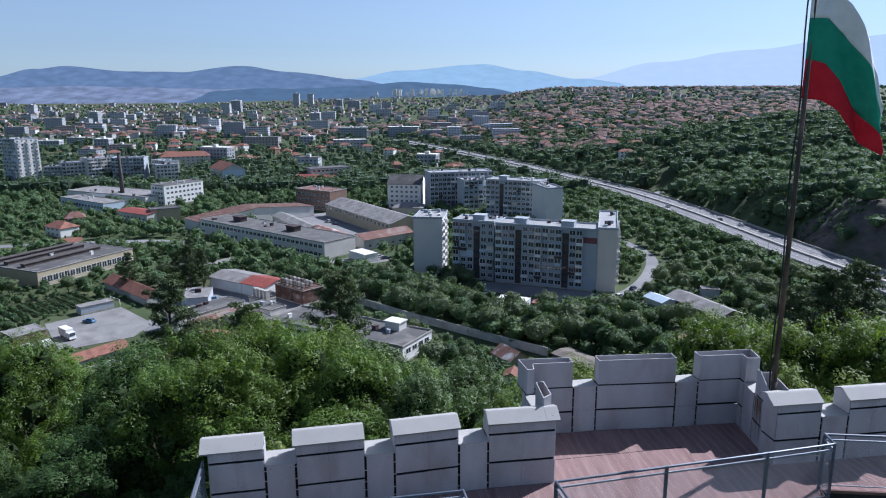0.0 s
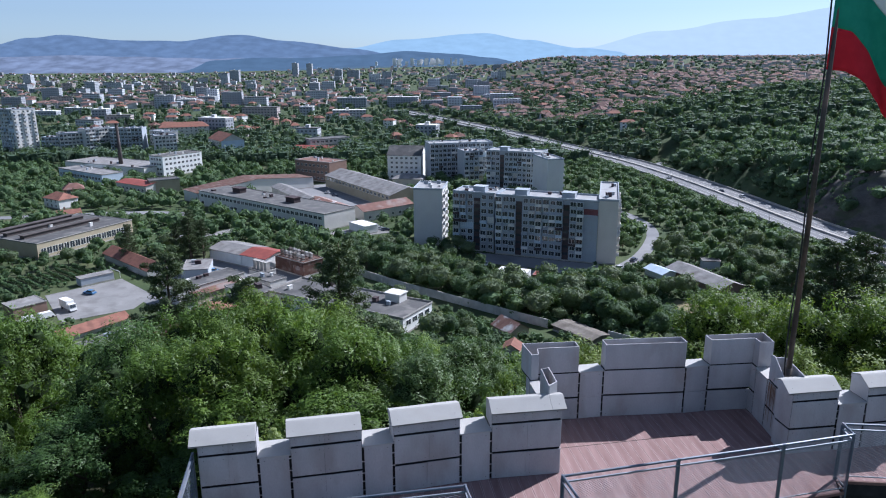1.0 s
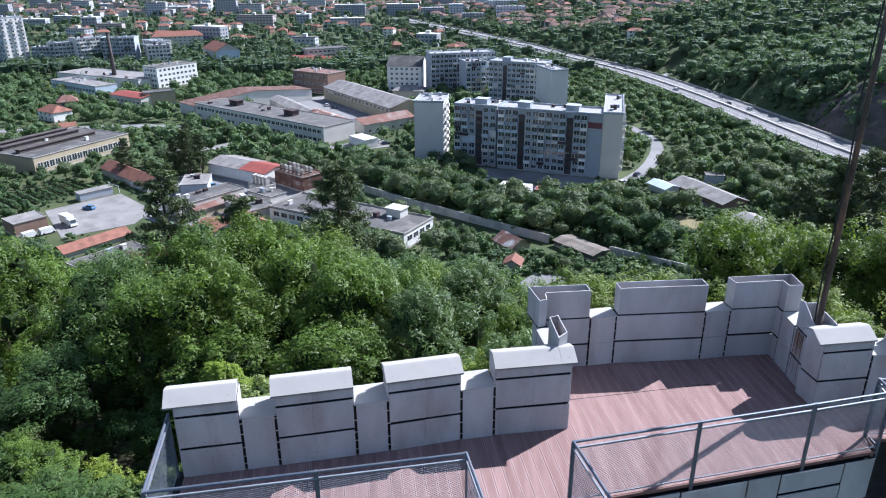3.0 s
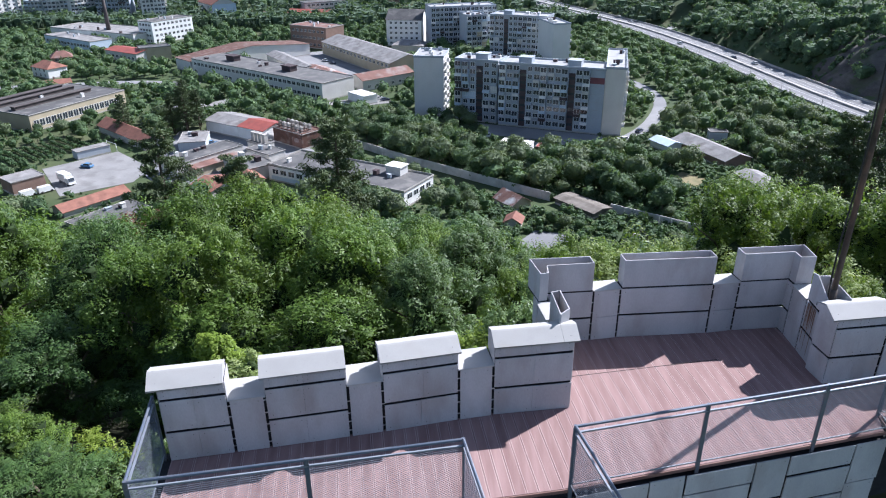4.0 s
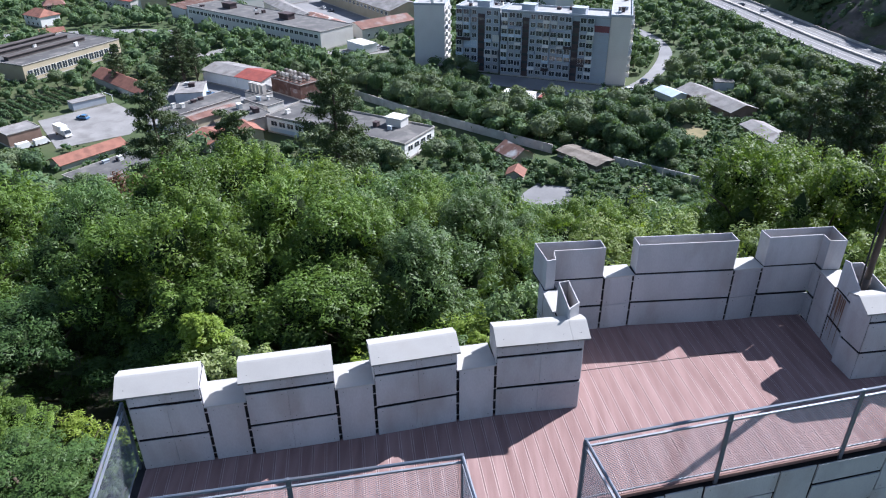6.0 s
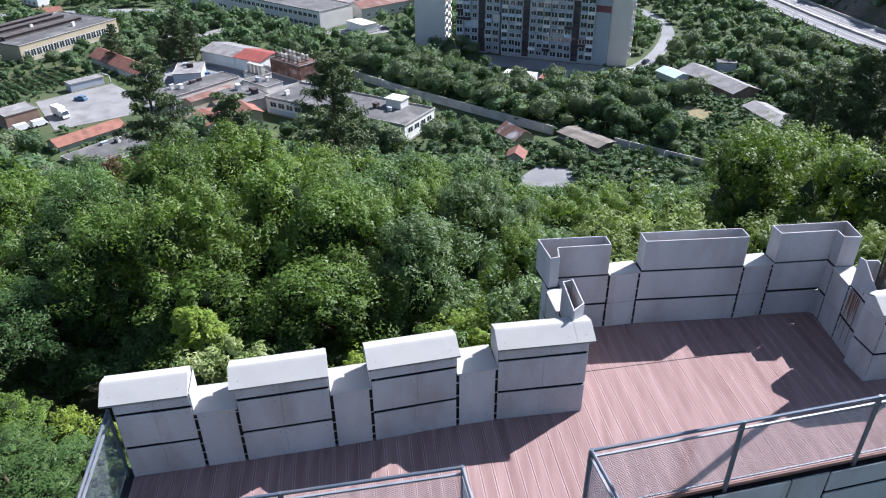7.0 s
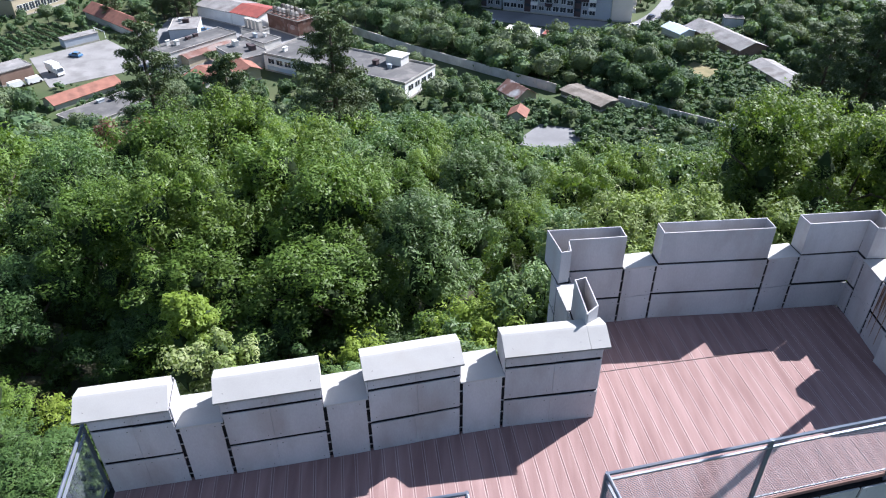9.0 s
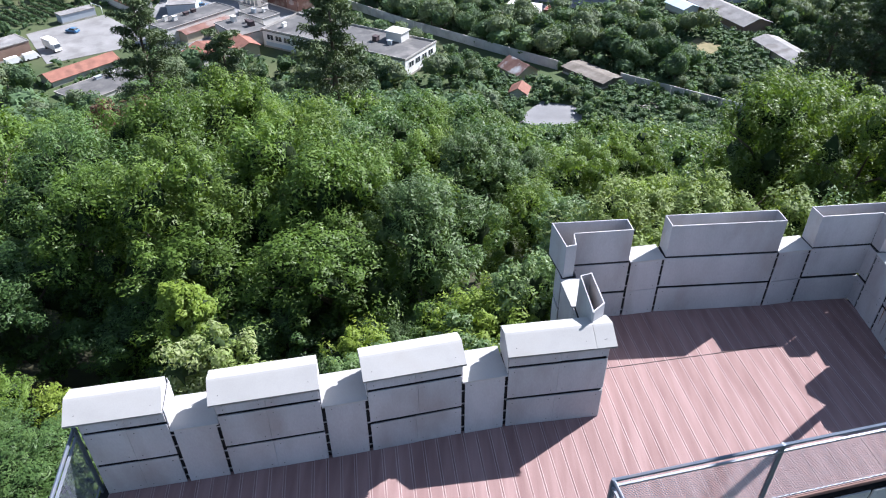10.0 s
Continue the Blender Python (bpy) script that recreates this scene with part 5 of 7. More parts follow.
t, L = building("warehouse", (-69.5, 407), (-26.7, 341), 21, 7, OCHRE, "long ochre warehouse with a grey sheet roof", "warehouse", roof="pitched", roof_mat=ETERNIT, rise=3.2)
windows(t, L, 1, 18, (2.4, 1.6), 4.6, 3)
t, L = building("row_house", (-37, 312), (-15, 331), 11, 5, PLASTER, "low row of houses with a faded red roof", "house", roof="pitched", roof_mat=RUSTROOF, rise=2.2)
windows(t, L, 1, 6, (1.5, 1.4), 1.2, 3)
building("container_office", (-42, 296), (-34.2, 287), 7, 3.6, WHITE, "small white container office beside parked cars", "shed", roof_mat=WHITE, rim=0.1)
t, L = building("flat_factory", (-155.0, 250.5), (-136.0, 291.5), 33, 6.2, OCHRE, "flat ochre factory with tall windows and a worn felt roof", "factory", vents=3, rim=0.25, seed=12)
windows(t, L, 1, 17, (2.2, 2.6), 1.6, 3)
for k, y in enumerate((11, 21, 28)):
    g = Geo()
    g.box(3, y, 6.0, 38, y + 2.4, 7.7)
    g.box(2.6, y - 0.4, 7.7, 38.4, y + 2.8, 7.9)
    g.ob("clerestory", CHIMNEY, parent=t)
building("tiled_barn", (-130.0, 250.5), (-104.0, 226.5), 7.5, 2.8, PLASTER, "long low barn with an orange tiled roof", "barn", roof="pitched", roof_mat=TILE, rise=2.2)
t, L = building("annex", (-89.5, 250), (-75, 240.5), 13, 4.4, WHITE, "low annex with a pale sheet roof", "factory", roof="pitched", roof_mat=ETERNIT, rise=1.4)
building("annex", (-74.8, 240.3), (-64.5, 233.6), 12, 4.6, WHITE, "low annex with a bright red roof", "factory", roof="pitched", roof_mat=REDSHEET, rise=1.4)
t, L = building("boiler_house", (-61.5, 236.5), (-49.5, 226.0), 9, 5.0, RUSTDARK, "rusty boiler house with twin rows of roof stacks", "factory", roof_mat=RUSTDARK, vents=0, rim=0.2)
strip(t, L - 5.5, L - 0.3, 0.6, 3.6, PATCHED, "faded_panel", 0.05)
for k in range(6):
    for y in (2.2, 5.8):
        g = Geo()
        x = 1.6 + 2.3 * k
        g.box(x - 0.55, y - 0.5, 4.9, x + 0.55, y + 0.5, 6.9)
        g.box(x - 0.68, y - 0.62, 6.9, x + 0.68, y + 0.62, 7.1)
        g.box(x - 0.4, y - 0.38, 7.1, x + 0.4, y + 0.38, 7.4)
        g.ob("chimney_shaft", CONC if k % 3 else MOSSY, parent=t)
for y in (1.4, 4.4, 7.6):
    g = Geo()
    g.box(0.3, y, 5.9, L - 0.3, y + 0.25, 6.15)
    g.ob("steel_beam", RUSTDARK, parent=t)
t, L = building("stack_house", (-68.5, 226.5), (-62.0, 221.5), 5, 3.0, PLASTER, "low grey house with a row of vent shafts", "factory", vents=0)
for k in range(4):
    g = Geo()
    g.box(0.6 + 1.9 * k, 1.5, 3.0, 1.9 + 1.9 * k, 3.0, 6.0)
    g.box(0.5 + 1.9 * k, 1.4, 6.0, 2.0 + 1.9 * k, 3.1, 6.3)
    g.ob("vent_shaft", CONC, parent=t)
building("grey_works", (-82.7, 197.3), (-67.5, 217.2), 9, 4.5, PLASTER, "long low works with a patched grey felt roof", "factory", vents=4, seed=3, rim=0.2)
building("lean_to", (-77.2, 197.9), (-66.6, 211.2), 4.2, 3.2, OCHRE, "lean-to with a broken rusty roof", "factory", roof="pitched", roof_mat=RUSTROOF, rise=0.5)
building("tiled_works", (-74.4, 183.8), (-67.0, 178.4), 11, 3.0, PLASTER, "low works with a faded red tiled roof", "factory", roof="pitched", roof_mat=TILE, rise=1.3)
building("ruined_works", (-63.9, 193.2), (-58.6, 185.6), 5.5, 3.2, OCHRE, "small ochre works with a broken tiled roof", "factory", roof="pitched", roof_mat=TILE, rise=1.2)
building("grey_works", (-70.6, 204.8), (-60.8, 193.4), 10, 3.9, PLASTER, "square low works with a dark felt roof", "factory", vents=3, seed=5, rim=0.2)
building("grey_works", (-65.6, 214.4), (-56.6, 207.2), 6.5, 4.2, PLASTER, "small works with a dark felt roof and skylights", "factory", vents=2, seed=7, rim=0.2)
building("grey_works", (-91.0, 223.2), (-82.2, 224.8), 13, 3.6, BLOCKWALL, "low grey works with a worn sheet roof", "factory", roof_mat=ETERNIT, vents=2, seed=11, rim=0.15)
t, L = building("white_factory", (-54.5, 196.3), (-12.2, 171.5), 15.5, 4.7, WHITE, "white factory with a grey felt roof and parapet", "factory", vents=6, seed=8, rim=0.5)
windows(t, L, 1, 15, (2.4, 1.6), 2.3, 3)
strip(t, 1, L - 1, 0.5, 1.7, SKYBLUE, "blue_band", 0.04)
windows(t, 15.5, 1, 4, (2.4, 1.6), 2.3, 3, side="right", depth=L)
g = Geo()
g.box(36, 10.5, 4.7, 41, 14.5, 7.2)
g.box(35.7, 10.2, 7.2, 41.3, 14.8, 7.5)
g.ob("roof_hut", PALE, parent=t)
building("tiled_shed", (-103.5, 167.5), (-92.0, 182.8), 6.0, 1.7, PLASTER, "long shed with an orange tiled roof beside the yard", "shed", roof="pitched", roof_mat=TILE, rise=1.3)
building("brick_shed", (-132.3, 189.4), (-126.1, 184.4), 9.3, 3.8, BRICK, "brick shed with a grey flat roof", "shed", roof_mat=ETERNIT, rim=0.15)
building("garden_shed", (-122.5, 217), (-115, 225), 4, 2.6, BLOCKWALL, "row of small grey garages by the yard", "shed", roof_mat=ETERNIT, rim=0.1)
t, L = building("tiled_house", (-207.5, 353), (-195.5, 345), 10, 5, WHITE, "white house with an orange tiled roof and solar panels", "house", roof="pitched", roof_mat=TILE, rise=2.6, hip=4)
windows(t, L, 2, 3, (1.5, 1.4), 0.8, 2.4)
building("tiled_hut", (18.0, 157.2), (19.2, 161.4), 4.0, 1.8, PLASTER, "small hut with an orange tiled roof", "hut", roof="pitched", roof_mat=TILE, rise=1.2)
building("derelict_shack", (12.8, 176.0), (17.0, 169.2), 6.5, 1.6, OCHRE, "derelict shack with a patched white and rusty roof", "shack", roof="pitched", roof_mat=PATCHED, rise=2.0)
building("sheet_shed", (29.6, 174.6), (38.0, 163.4), 6.4, 1.7, MOSSY, "open shed with a mossy grey sheet roof", "shed", roof="pitched", roof_mat=MOSSY, rise=0.5)
t, L = building("old_barn", (77.6, 226.8), (86.7, 202.2), 10, 2.6, BRICK, "old brick barn with a patched grey sheet roof", "barn", roof="pitched", roof_mat=ETERNIT, rise=1.7)
building("blue_roof_shed", (70.0, 227.0), (73.6, 219.0), 6.0, 2.4, PALE, "shed with a pale blue sheet roof", "shed", roof="pitched", roof_mat=BLUESHEET, rise=1.0)
building("old_shed", (86.5, 193.0), (91.5, 171.5), 7.5, 2.0, OCHRE, "old shed with a sagging grey sheet roof", "shed", roof="pitched", roof_mat=ETERNIT, rise=1.0)
building("garage_row", (18.0, 224.5), (27.6, 220.2), 5, 2.6, WHITE, "row of garages with a white roof", "garage", roof_mat=WHITE, rim=0.08)
building("garage_row", (29.5, 219.5), (35.0, 217.2), 5, 2.4, BRICK, "small garage with a red roof", "garage", roof_mat=REDSHEET, rim=0.08)
building("gate_house", (92, 232), (98, 231), 4, 3.2, BLOCKWALL, "small grey gate house", "hut", rim=0.15)
t, L = building("roadside_house", (187, 497), (203, 499), 9, 5, WHITE, "white roadside house with a red roof edge", "house", roof="pitched", roof_mat=REDSHEET, rise=1.5)


# ---- roads, yards and walls ----
def ribbon(name, pts, width, z, mat, label, kind="structure", category="road", thick=0.25, offset=0.0, lift=None):
    g = Geo()
    pts = [Vector(p) for p in chaikin(pts)]
    rows = []
    for i, p in enumerate(pts):
        d = (pts[min(i + 1, len(pts) - 1)] - pts[max(i - 1, 0)]).normalized()
        n = Vector((-d.y, d.x))
        rows.append((p + n * (offset + width / 2), p + n * (offset - width / 2)))
    for (a, b), (c, d) in zip(rows[:-1], rows[1:]):
        g.hull([(*a, z - thick), (*b, z - thick), (*d, z - thick), (*c, z - thick)][::-1], [(*a, z), (*b, z), (*d, z), (*c, z)][::-1])
    for a, b in zip(pts[:-1], pts[1:]):
        if (b - a).length > 0.1:
            taken(tuple(a), tuple(b), 0.1, width / 2 + 1.5)
    return tagged(g.ob(name, mat), label, category, kind=kind)


HZ = -63.6
ribbon("road", ROAD_MID, 24.0, HZ, ROADTOP, "wide grey dual carriageway on an embankment", thick=4.5)
for off, w, h, nm in ((11.6, 0.35, 0.9, "parapet"), (-11.6, 0.35, 0.9, "parapet"), (0.0, 1.6, 0.75, "median")):
    ribbon("road_" + nm, ROAD_MID, w, HZ + h, CONC, "pale concrete road barrier", category="barrier", thick=h + 0.1, offset=off)
for off in (4.4, -4.4, 7.9, -7.9):
    ribbon("road_line", ROAD_MID, 0.22, HZ + 0.012, LINE, "white road line", category="road line", thick=0.008, offset=off)
ribbon("slip_road", [(112, 512), (126, 533), (150, 542), (171, 536), (160, 490), (136, 446)], 7, -64.0, ASPHALT, "looping slip road beside the carriageway", thick=3)
ribbon("street", [(24, 230), (45, 229), (62, 233), (74, 248), (84, 268), (92, 290), (92, 316), (82, 345), (60, 372)], 5.2, G + 0.12, ASPHALT, "pale asphalt street past the flats")
ribbon("street", [(-260, 318), (-190, 330), (-150, 338), (-118, 330)], 7, G + 0.12, ASPHALT, "pale asphalt street behind the factory")
ribbon("path", [(-122, 285), (-104, 286), (-92, 300)], 6, G + 0.12, YARD, "pale concrete access road")


def patch(name, poly, mat, label, z=0.10):
    g = Geo()
    g.prism(poly, G - 0.3, G + z)
    xs, ys = [p[0] for p in poly], [p[1] for p in poly]
    taken((min(xs), min(ys)), (max(xs), min(ys)), max(ys) - min(ys), -1.0)
    return tagged(g.ob(name, mat), label, "yard", kind="structure")


patch("yard", [(-130, 208), (-112.5, 183.5), (-96, 195), (-95, 208), (-113, 226)], YARD, "wide concrete yard with worn patches")
building("flat_workshop", (-91.0, 155.5), (-80.0, 171.0), 12.0, 0.9, PLASTER, "low workshop with a dark felt roof below the tiled shed", "workshop", vents=3, seed=6, rim=0.12, plinth=0)
patch("yard_concrete", [(15.0, 138.0), (24.6, 140.4), (30.5, 146.4), (31.8, 152.9), (21.8, 156.5), (15.3, 147.0)], ASPHALT, "small cracked concrete yard")
taken((-127, 179), (-110, 179), 13, 0.0)
patch("works_yard", [(-97, 203), (-100, 250), (-70, 255), (-46, 226), (-40, 214), (-57, 196), (-58, 186), (-79, 184)], ASPHALT, "grey asphalt yard between the low works", 0.06)
patch("factory_yard", [(-98, 405), (-40, 330), (-20, 345), (-62, 420)], ASPHALT, "asphalt yard between the factory halls")
patch("car_park", [(-52, 292), (-42, 282), (-22, 292), (-30, 305)], YARD, "concrete car park beside the factory")
patch("flats_yard", [(14, 243), (50, 228.5), (56, 231), (56, 239.5), (20, 254.5), (12, 258)], ASPHALT, "shaded asphalt yard in front of the flats")
patch("dry_grass", [(65, 191), (70, 183), (78, 193), (72.7, 200)], grained("dry_grass", (0.13, 0.125, 0.06), (0.24, 0.20, 0.11), 0.95, 0.4, 4, 0.4), "patch of dry yellow grass", 0.05)


def concrete_wall(pts, h, label):
    t = thing("boundary_wall", Matrix.Translation((*pts[0], G)), label, "wall", kind="structure")
    o = Vector((*pts[0], 0))
    for a, b in zip(pts[:-1], pts[1:]):
        a, b = Vector((*a, 0)) - o, Vector((*b, 0)) - o
        n = max(1, round((b - a).length / 3.0))
        for i in range(n):
            p, q = a.lerp(b, i / n), a.lerp(b, (i + 1) / n)
            u = (q - p).normalized()
            k = Vector((u.y, -u.x, 0))
            g = Geo()
            g.slab(p + Vector((0, 0, -2.0)) - k * 0.1 + u * 0.03, (q - p) - u * 0.06, (0, 0, h + 2.0), k, 0.2, 0.02)
            g.ob("wall_panel", WALLCONC, parent=t)
        taken(tuple((a + o).xy), tuple((b + o).xy), 0.2, 1.2)


concrete_wall([(-34.0, 231.5), (-11.4, 209.5), (-6.3, 205.5), (16.3, 186.5), (28.4, 176.6)], 2.6, "long pale concrete panel wall across the valley")
concrete_wall([(43.5, 168.4), (46.8, 165.7), (67.0, 150.2), (80, 140.5)], 2.4, "concrete panel wall half hidden in bushes")


# ---- vehicles ----
def car(m, paint, label, length=4.2):
    t = thing("car", m, label, "car", "parked cars")
    g = Geo()
    h = length / 2
    low = [(-h, -0.85, 0.3), (h, -0.85, 0.3), (h, 0.85, 0.3), (-h, 0.85, 0.3)]
    mid = [(-h, -0.88, 0.75), (h, -0.86, 0.68), (h, 0.86, 0.68), (-h, 0.88, 0.75)]
    g.hull(low, mid)
    g.hull([(-h + 0.1, -0.82, 0.73), (h - 0.05, -0.8, 0.67), (h - 0.05, 0.8, 0.67), (-h + 0.1, 0.82, 0.73)], [(-h + 0.2, -0.78, 0.92), (h - 0.3, -0.74, 0.84), (h - 0.3, 0.74, 0.84), (-h + 0.2, 0.78, 0.92)])
    body = g.ob("body", paint, parent=t)
    g = Geo()
    g.hull([(-h + 0.3, -0.76, 0.9), (h - 1.1, -0.74, 0.86), (h - 1.1, 0.74, 0.86), (-h + 0.3, 0.76, 0.9)], [(-h + 0.8, -0.62, 1.38), (h - 1.8, -0.6, 1.38), (h - 1.8, 0.6, 1.38), (-h + 0.8, 0.62, 1.38)])
    g.ob("cabin_glass", GLASS, parent=body)
    g = Geo()
    g.box(-h + 0.75, -0.63, 1.375, h - 1.75, 0.63, 1.43)
    g.ob("roof", paint, parent=t)
    for x in (-h + 0.8, h - 0.8):
        for y in (-0.8, 0.62):
            g = Geo()
            g.tube((x, y, 0.31), (x, y + 0.18, 0.31), 0.31, n=10)
            g.ob("wheel", RUBBER, parent=t)
    return t


proto = car(pose(58.5, 231.2, G + 0.12, 0, 0, 25), CARPAINT, "pale car parked at the street's edge")
dark = car(pose(54.0, 227.6, G + 0.12, 0, 0, 20), CARDARK, "dark car parked at the street's edge")
blue = car(pose(-116.2, 209.5, G + 0.10, 0, 0, 160), CARBLUE, "blue car standing in the concrete yard")
for k, (src, x, y, z, r) in enumerate(((proto, 63.0, 233.4, G + 0.12, 30), (dark, 70.5, 243.5, G + 0.12, 55), (proto, 24.0, 233.0, G + 0.1, 80), (dark, 28.5, 231.5, G + 0.1, 82), (proto, 15.0, 240.0, G + 0.1, 80),
                                        (proto, -45.0, 288.0, G + 0.1, 30), (dark, -42.5, 286.3, G + 0.1, 32), (blue, -31.5, 300.0, G + 0.1, 35), (proto, -28.8, 297.5, G + 0.1, 35), (dark, -26.0, 295.0, G + 0.1, 35), (proto, -37.0, 284.6, G + 0.1, 120),
                                        (proto, -65.0, 385.0, G + 0.1, 130), (dark, -60.0, 378.0, G + 0.1, 130), (proto, road_x(350) + 6, 350.0, HZ, 93), (dark, road_x(365) + 2.6, 365.0, HZ, 93), (proto, road_x(500) + 6, 500.0, HZ, 108), (proto, road_x(410) - 6, 410.0, HZ, 98), (dark, road_x(610) - 6, 610.0, HZ, 108),
                                        (proto, road_x(690) + 6, 690.0, HZ, 110), (proto, 158.0, 491.0, -64.0, 60), (dark, 164.0, 512.0, -64.0, 70), (blue, -83.0, 233.5, G + 0.0, 10), (dark, -79.5, 231.8, G + 0.0, 10))):
    copy_thing(src, pose(x, y, z, 0, 0, r))

truck = thing("box_truck", pose(-115.4, 194.4, G + 0.10, 0, 0, -39), "white box truck parked in the concrete yard", "truck")
g = Geo()
g.box(-3.6, -1.15, 0.9, 1.4, 1.15, 3.2)
g.ob("cargo_box", WHITE, parent=truck)
g = Geo()
g.hull([(1.5, -1.05, 0.5), (3.4, -1.05, 0.5), (3.4, 1.05, 0.5), (1.5, 1.05, 0.5)], [(1.5, -1.0, 2.4), (2.9, -1.0, 2.4), (2.9, 1.0, 2.4), (1.5, 1.0, 2.4)])
cab = g.ob("cab", WHITE, parent=truck)
g = Geo()
g.face([(3.31, -0.9, 1.4), (3.31, 0.9, 1.4), (2.98, 0.85, 2.3), (2.98, -0.85, 2.3)])
g.ob("windscreen", GLASS, parent=cab)
for x in (-2.4, 2.4):
    for y in (-1.1, 0.8):
        g = Geo()
        g.tube((x, y, 0.45), (x, y + 0.3, 0.45), 0.45, n=10)
        wheel = g.ob("wheel", RUBBER, parent=truck)
        g = Geo()
        g.tube((x, y - 0.01, 0.45), (x, y + 0.31, 0.45), 0.22, n=8)
        g.ob("rim", CLIP, parent=wheel)
for x, y in ((-121.8, 184.0), (-118.4, 187.4)):
    v = thing("van", pose(x, y, G + 0.1, 0, 0, 50), "small white van parked beside the brick shed", "van")
    g = Geo()
    g.hull([(-2.2, -0.9, 0.3), (2.2, -0.9, 0.3), (2.2, 0.9, 0.3), (-2.2, 0.9, 0.3)], [(-2.1, -0.8, 1.9), (1.3, -0.8, 1.9), (1.3, 0.8, 1.9), (-2.1, 0.8, 1.9)])
    body = g.ob("body", WHITE, parent=v)
    g = Geo()
    g.face([(2.16, -0.74, 0.95), (2.16, 0.74, 0.95), (1.36, 0.70, 1.82), (1.36, -0.70, 1.82)])
    g.ob("windscreen", GLASS, parent=body)
    for wx in (-1.4, 1.4):
        for wy in (-0.95, 0.75):
            g = Geo()
            g.tube((wx, wy, 0.33), (wx, wy + 0.2, 0.33), 0.33, n=10)
            g.ob("wheel", RUBBER, parent=v)


goal = thing("football_goal", pose(-119.0, 231.5, G, 0, 0, -39), "white tubular football goal on the grass", "goal")
for k, (p, q) in enumerate((((0, 0, 0), (0, 0, 2.3)), ((6.4, 0, 0), (6.4, 0, 2.3)), ((-0.06, 0, 2.3), (6.46, 0, 2.3)))):
    g = Geo()
    g.tube(p, q, 0.09, n=6)
    g.ob("crossbar" if k == 2 else "goal_post", WHITE, parent=goal)
taken((-121, 224), (-111, 224), 10, 0.0)
pool = thing("garden_pool", pose(-28.2, 269.0, G), "round pale blue garden pool on the grass", "pool")
g = Geo()
g.tube((0, 0, -0.1), (0, 0, 0.9), 2.3, n=20)
g.ob("pool_wall", BLUESHEET, parent=pool)
g = Geo()
g.tube((0, 0, 0.9), (0, 0, 0.96), 2.45, n=20)
g.ob("pool_cover", WHITE, parent=pool)
taken((-32, 264), (-24, 264), 9, 0.0)
taken((-154.2, 220.4), (-139.6, 208.2), 30, 0.0)


# street lamps and poles along the carriageway
def road_lamp(m):
    t = thing("road_lamp", m, "thin grey lamp post beside the carriageway", "lamp post", "carriageway lamps")
    g = Geo()
    g.tube((0, 0, 0), (0, 0, 9), 0.13, 0.07, 6)
    g.tube((0, 0, 9), (1.6, 0, 9.4), 0.06, 0.05, 6)
    g.ob("post", CONC, parent=t)
    g = Geo()
    g.box(1.4, -0.15, 9.33, 2.2, 0.15, 9.5)
    g.ob("lamp_head", BLOCKWALL, parent=t)
    return t


lamp = road_lamp(pose(road_x(235) - 13.2, 235, -66.9))
for y in range(262, 760, 27):
    copy_thing(lamp, pose(road_x(y) - 13.2, y, -66.9 + 0.0, 0, 0, 0))


# ---- houses ----
def house(m, seed):
    r = random.Random(seed)
    L, D, h = r.uniform(9, 13), r.uniform(8, 10), r.choice((3.2, 5.8, 6.0, 8.4))
    t = thing("house", m, r.choice(("plaster house with a red tiled roof", "small town house with an old tiled roof")), "house", "tiled houses")
    ring_walls(t, L, D, h, (PLASTER, WHITE, PALE, BRICK, OCHRE)[seed % 5])
    roof = pitched_roof(t, L, D, h, r.uniform(1.8, 2.8), (TILE, TILE, RUSTROOF)[seed % 3], hip=(3.5, 0.0, 3.0, 4.0)[seed % 4], ends=PLASTER)
    g = Geo()
    g.box(L * 0.3, D * 0.55, h + 0.5, L * 0.3 + 0.7, D * 0.55 + 0.7, h + 3.2)
    g.ob("chimney", BRICK, parent=roof)
    for i in range(int(h / 2.8)):
        for j in range(2):
            put("window", WIN[(1.9, 1.5)], t, m=pose(L * (j + 0.5) / 2, 0, 2.8 * i + 1.0))
    return t


PLACED = []


def free(x, y, d):
    return clear(x, y, 4) and all((x - a) ** 2 + (y - b) ** 2 > d * d for a, b in PLACED)


rh = random.Random(77)
protos = []
tries = 0
while len(PLACED) < 245 and tries < 9000:
    tries += 1
    k = rh.random()
    if k < 0.62:     # the hill beyond the carriageway
        y = rh.uniform(560, 1250)
        x = rh.uniform(road_x(y) + 45, 0.52 * y)
        if x > 0.30 * y and y < 800:
            continue
    elif k < 0.97:   # the old town
        y = rh.uniform(560, 1150)
        x = rh.uniform(-0.62 * y, road_x(y) - 40)
    else:            # gardens at the left
        y = rh.uniform(280, 400)
        x = rh.uniform(-0.66 * y, -0.52 * y)
    if not free(x, y, 19):
        continue
    PLACED.append((x, y))
    m = pose(x, y, ground_z(x, y) + 0.2, 0, 0, rh.uniform(-40, 40))
    if len(protos) < 9:
        protos.append(house(m, len(protos)))
    else:
        copy_thing(rh.choice(protos), m)
for x, y in PLACED:
    TAKEN.append((Matrix.Translation((x, y, 0)).inverted(), 10.0, 9.0, -0.5))


# ---- larger blocks of the town ----
FACADE = [windowed("far_facade_grey", (0.34, 0.36, 0.39), (0.06, 0.07, 0.09), 4.0, 3.4), windowed("far_facade_white", (0.46, 0.48, 0.51), (0.09, 0.10, 0.12), 4.0, 3.4), windowed("far_facade_warm", (0.42, 0.37, 0.35), (0.06, 0.06, 0.07), 4.0, 3.4)]


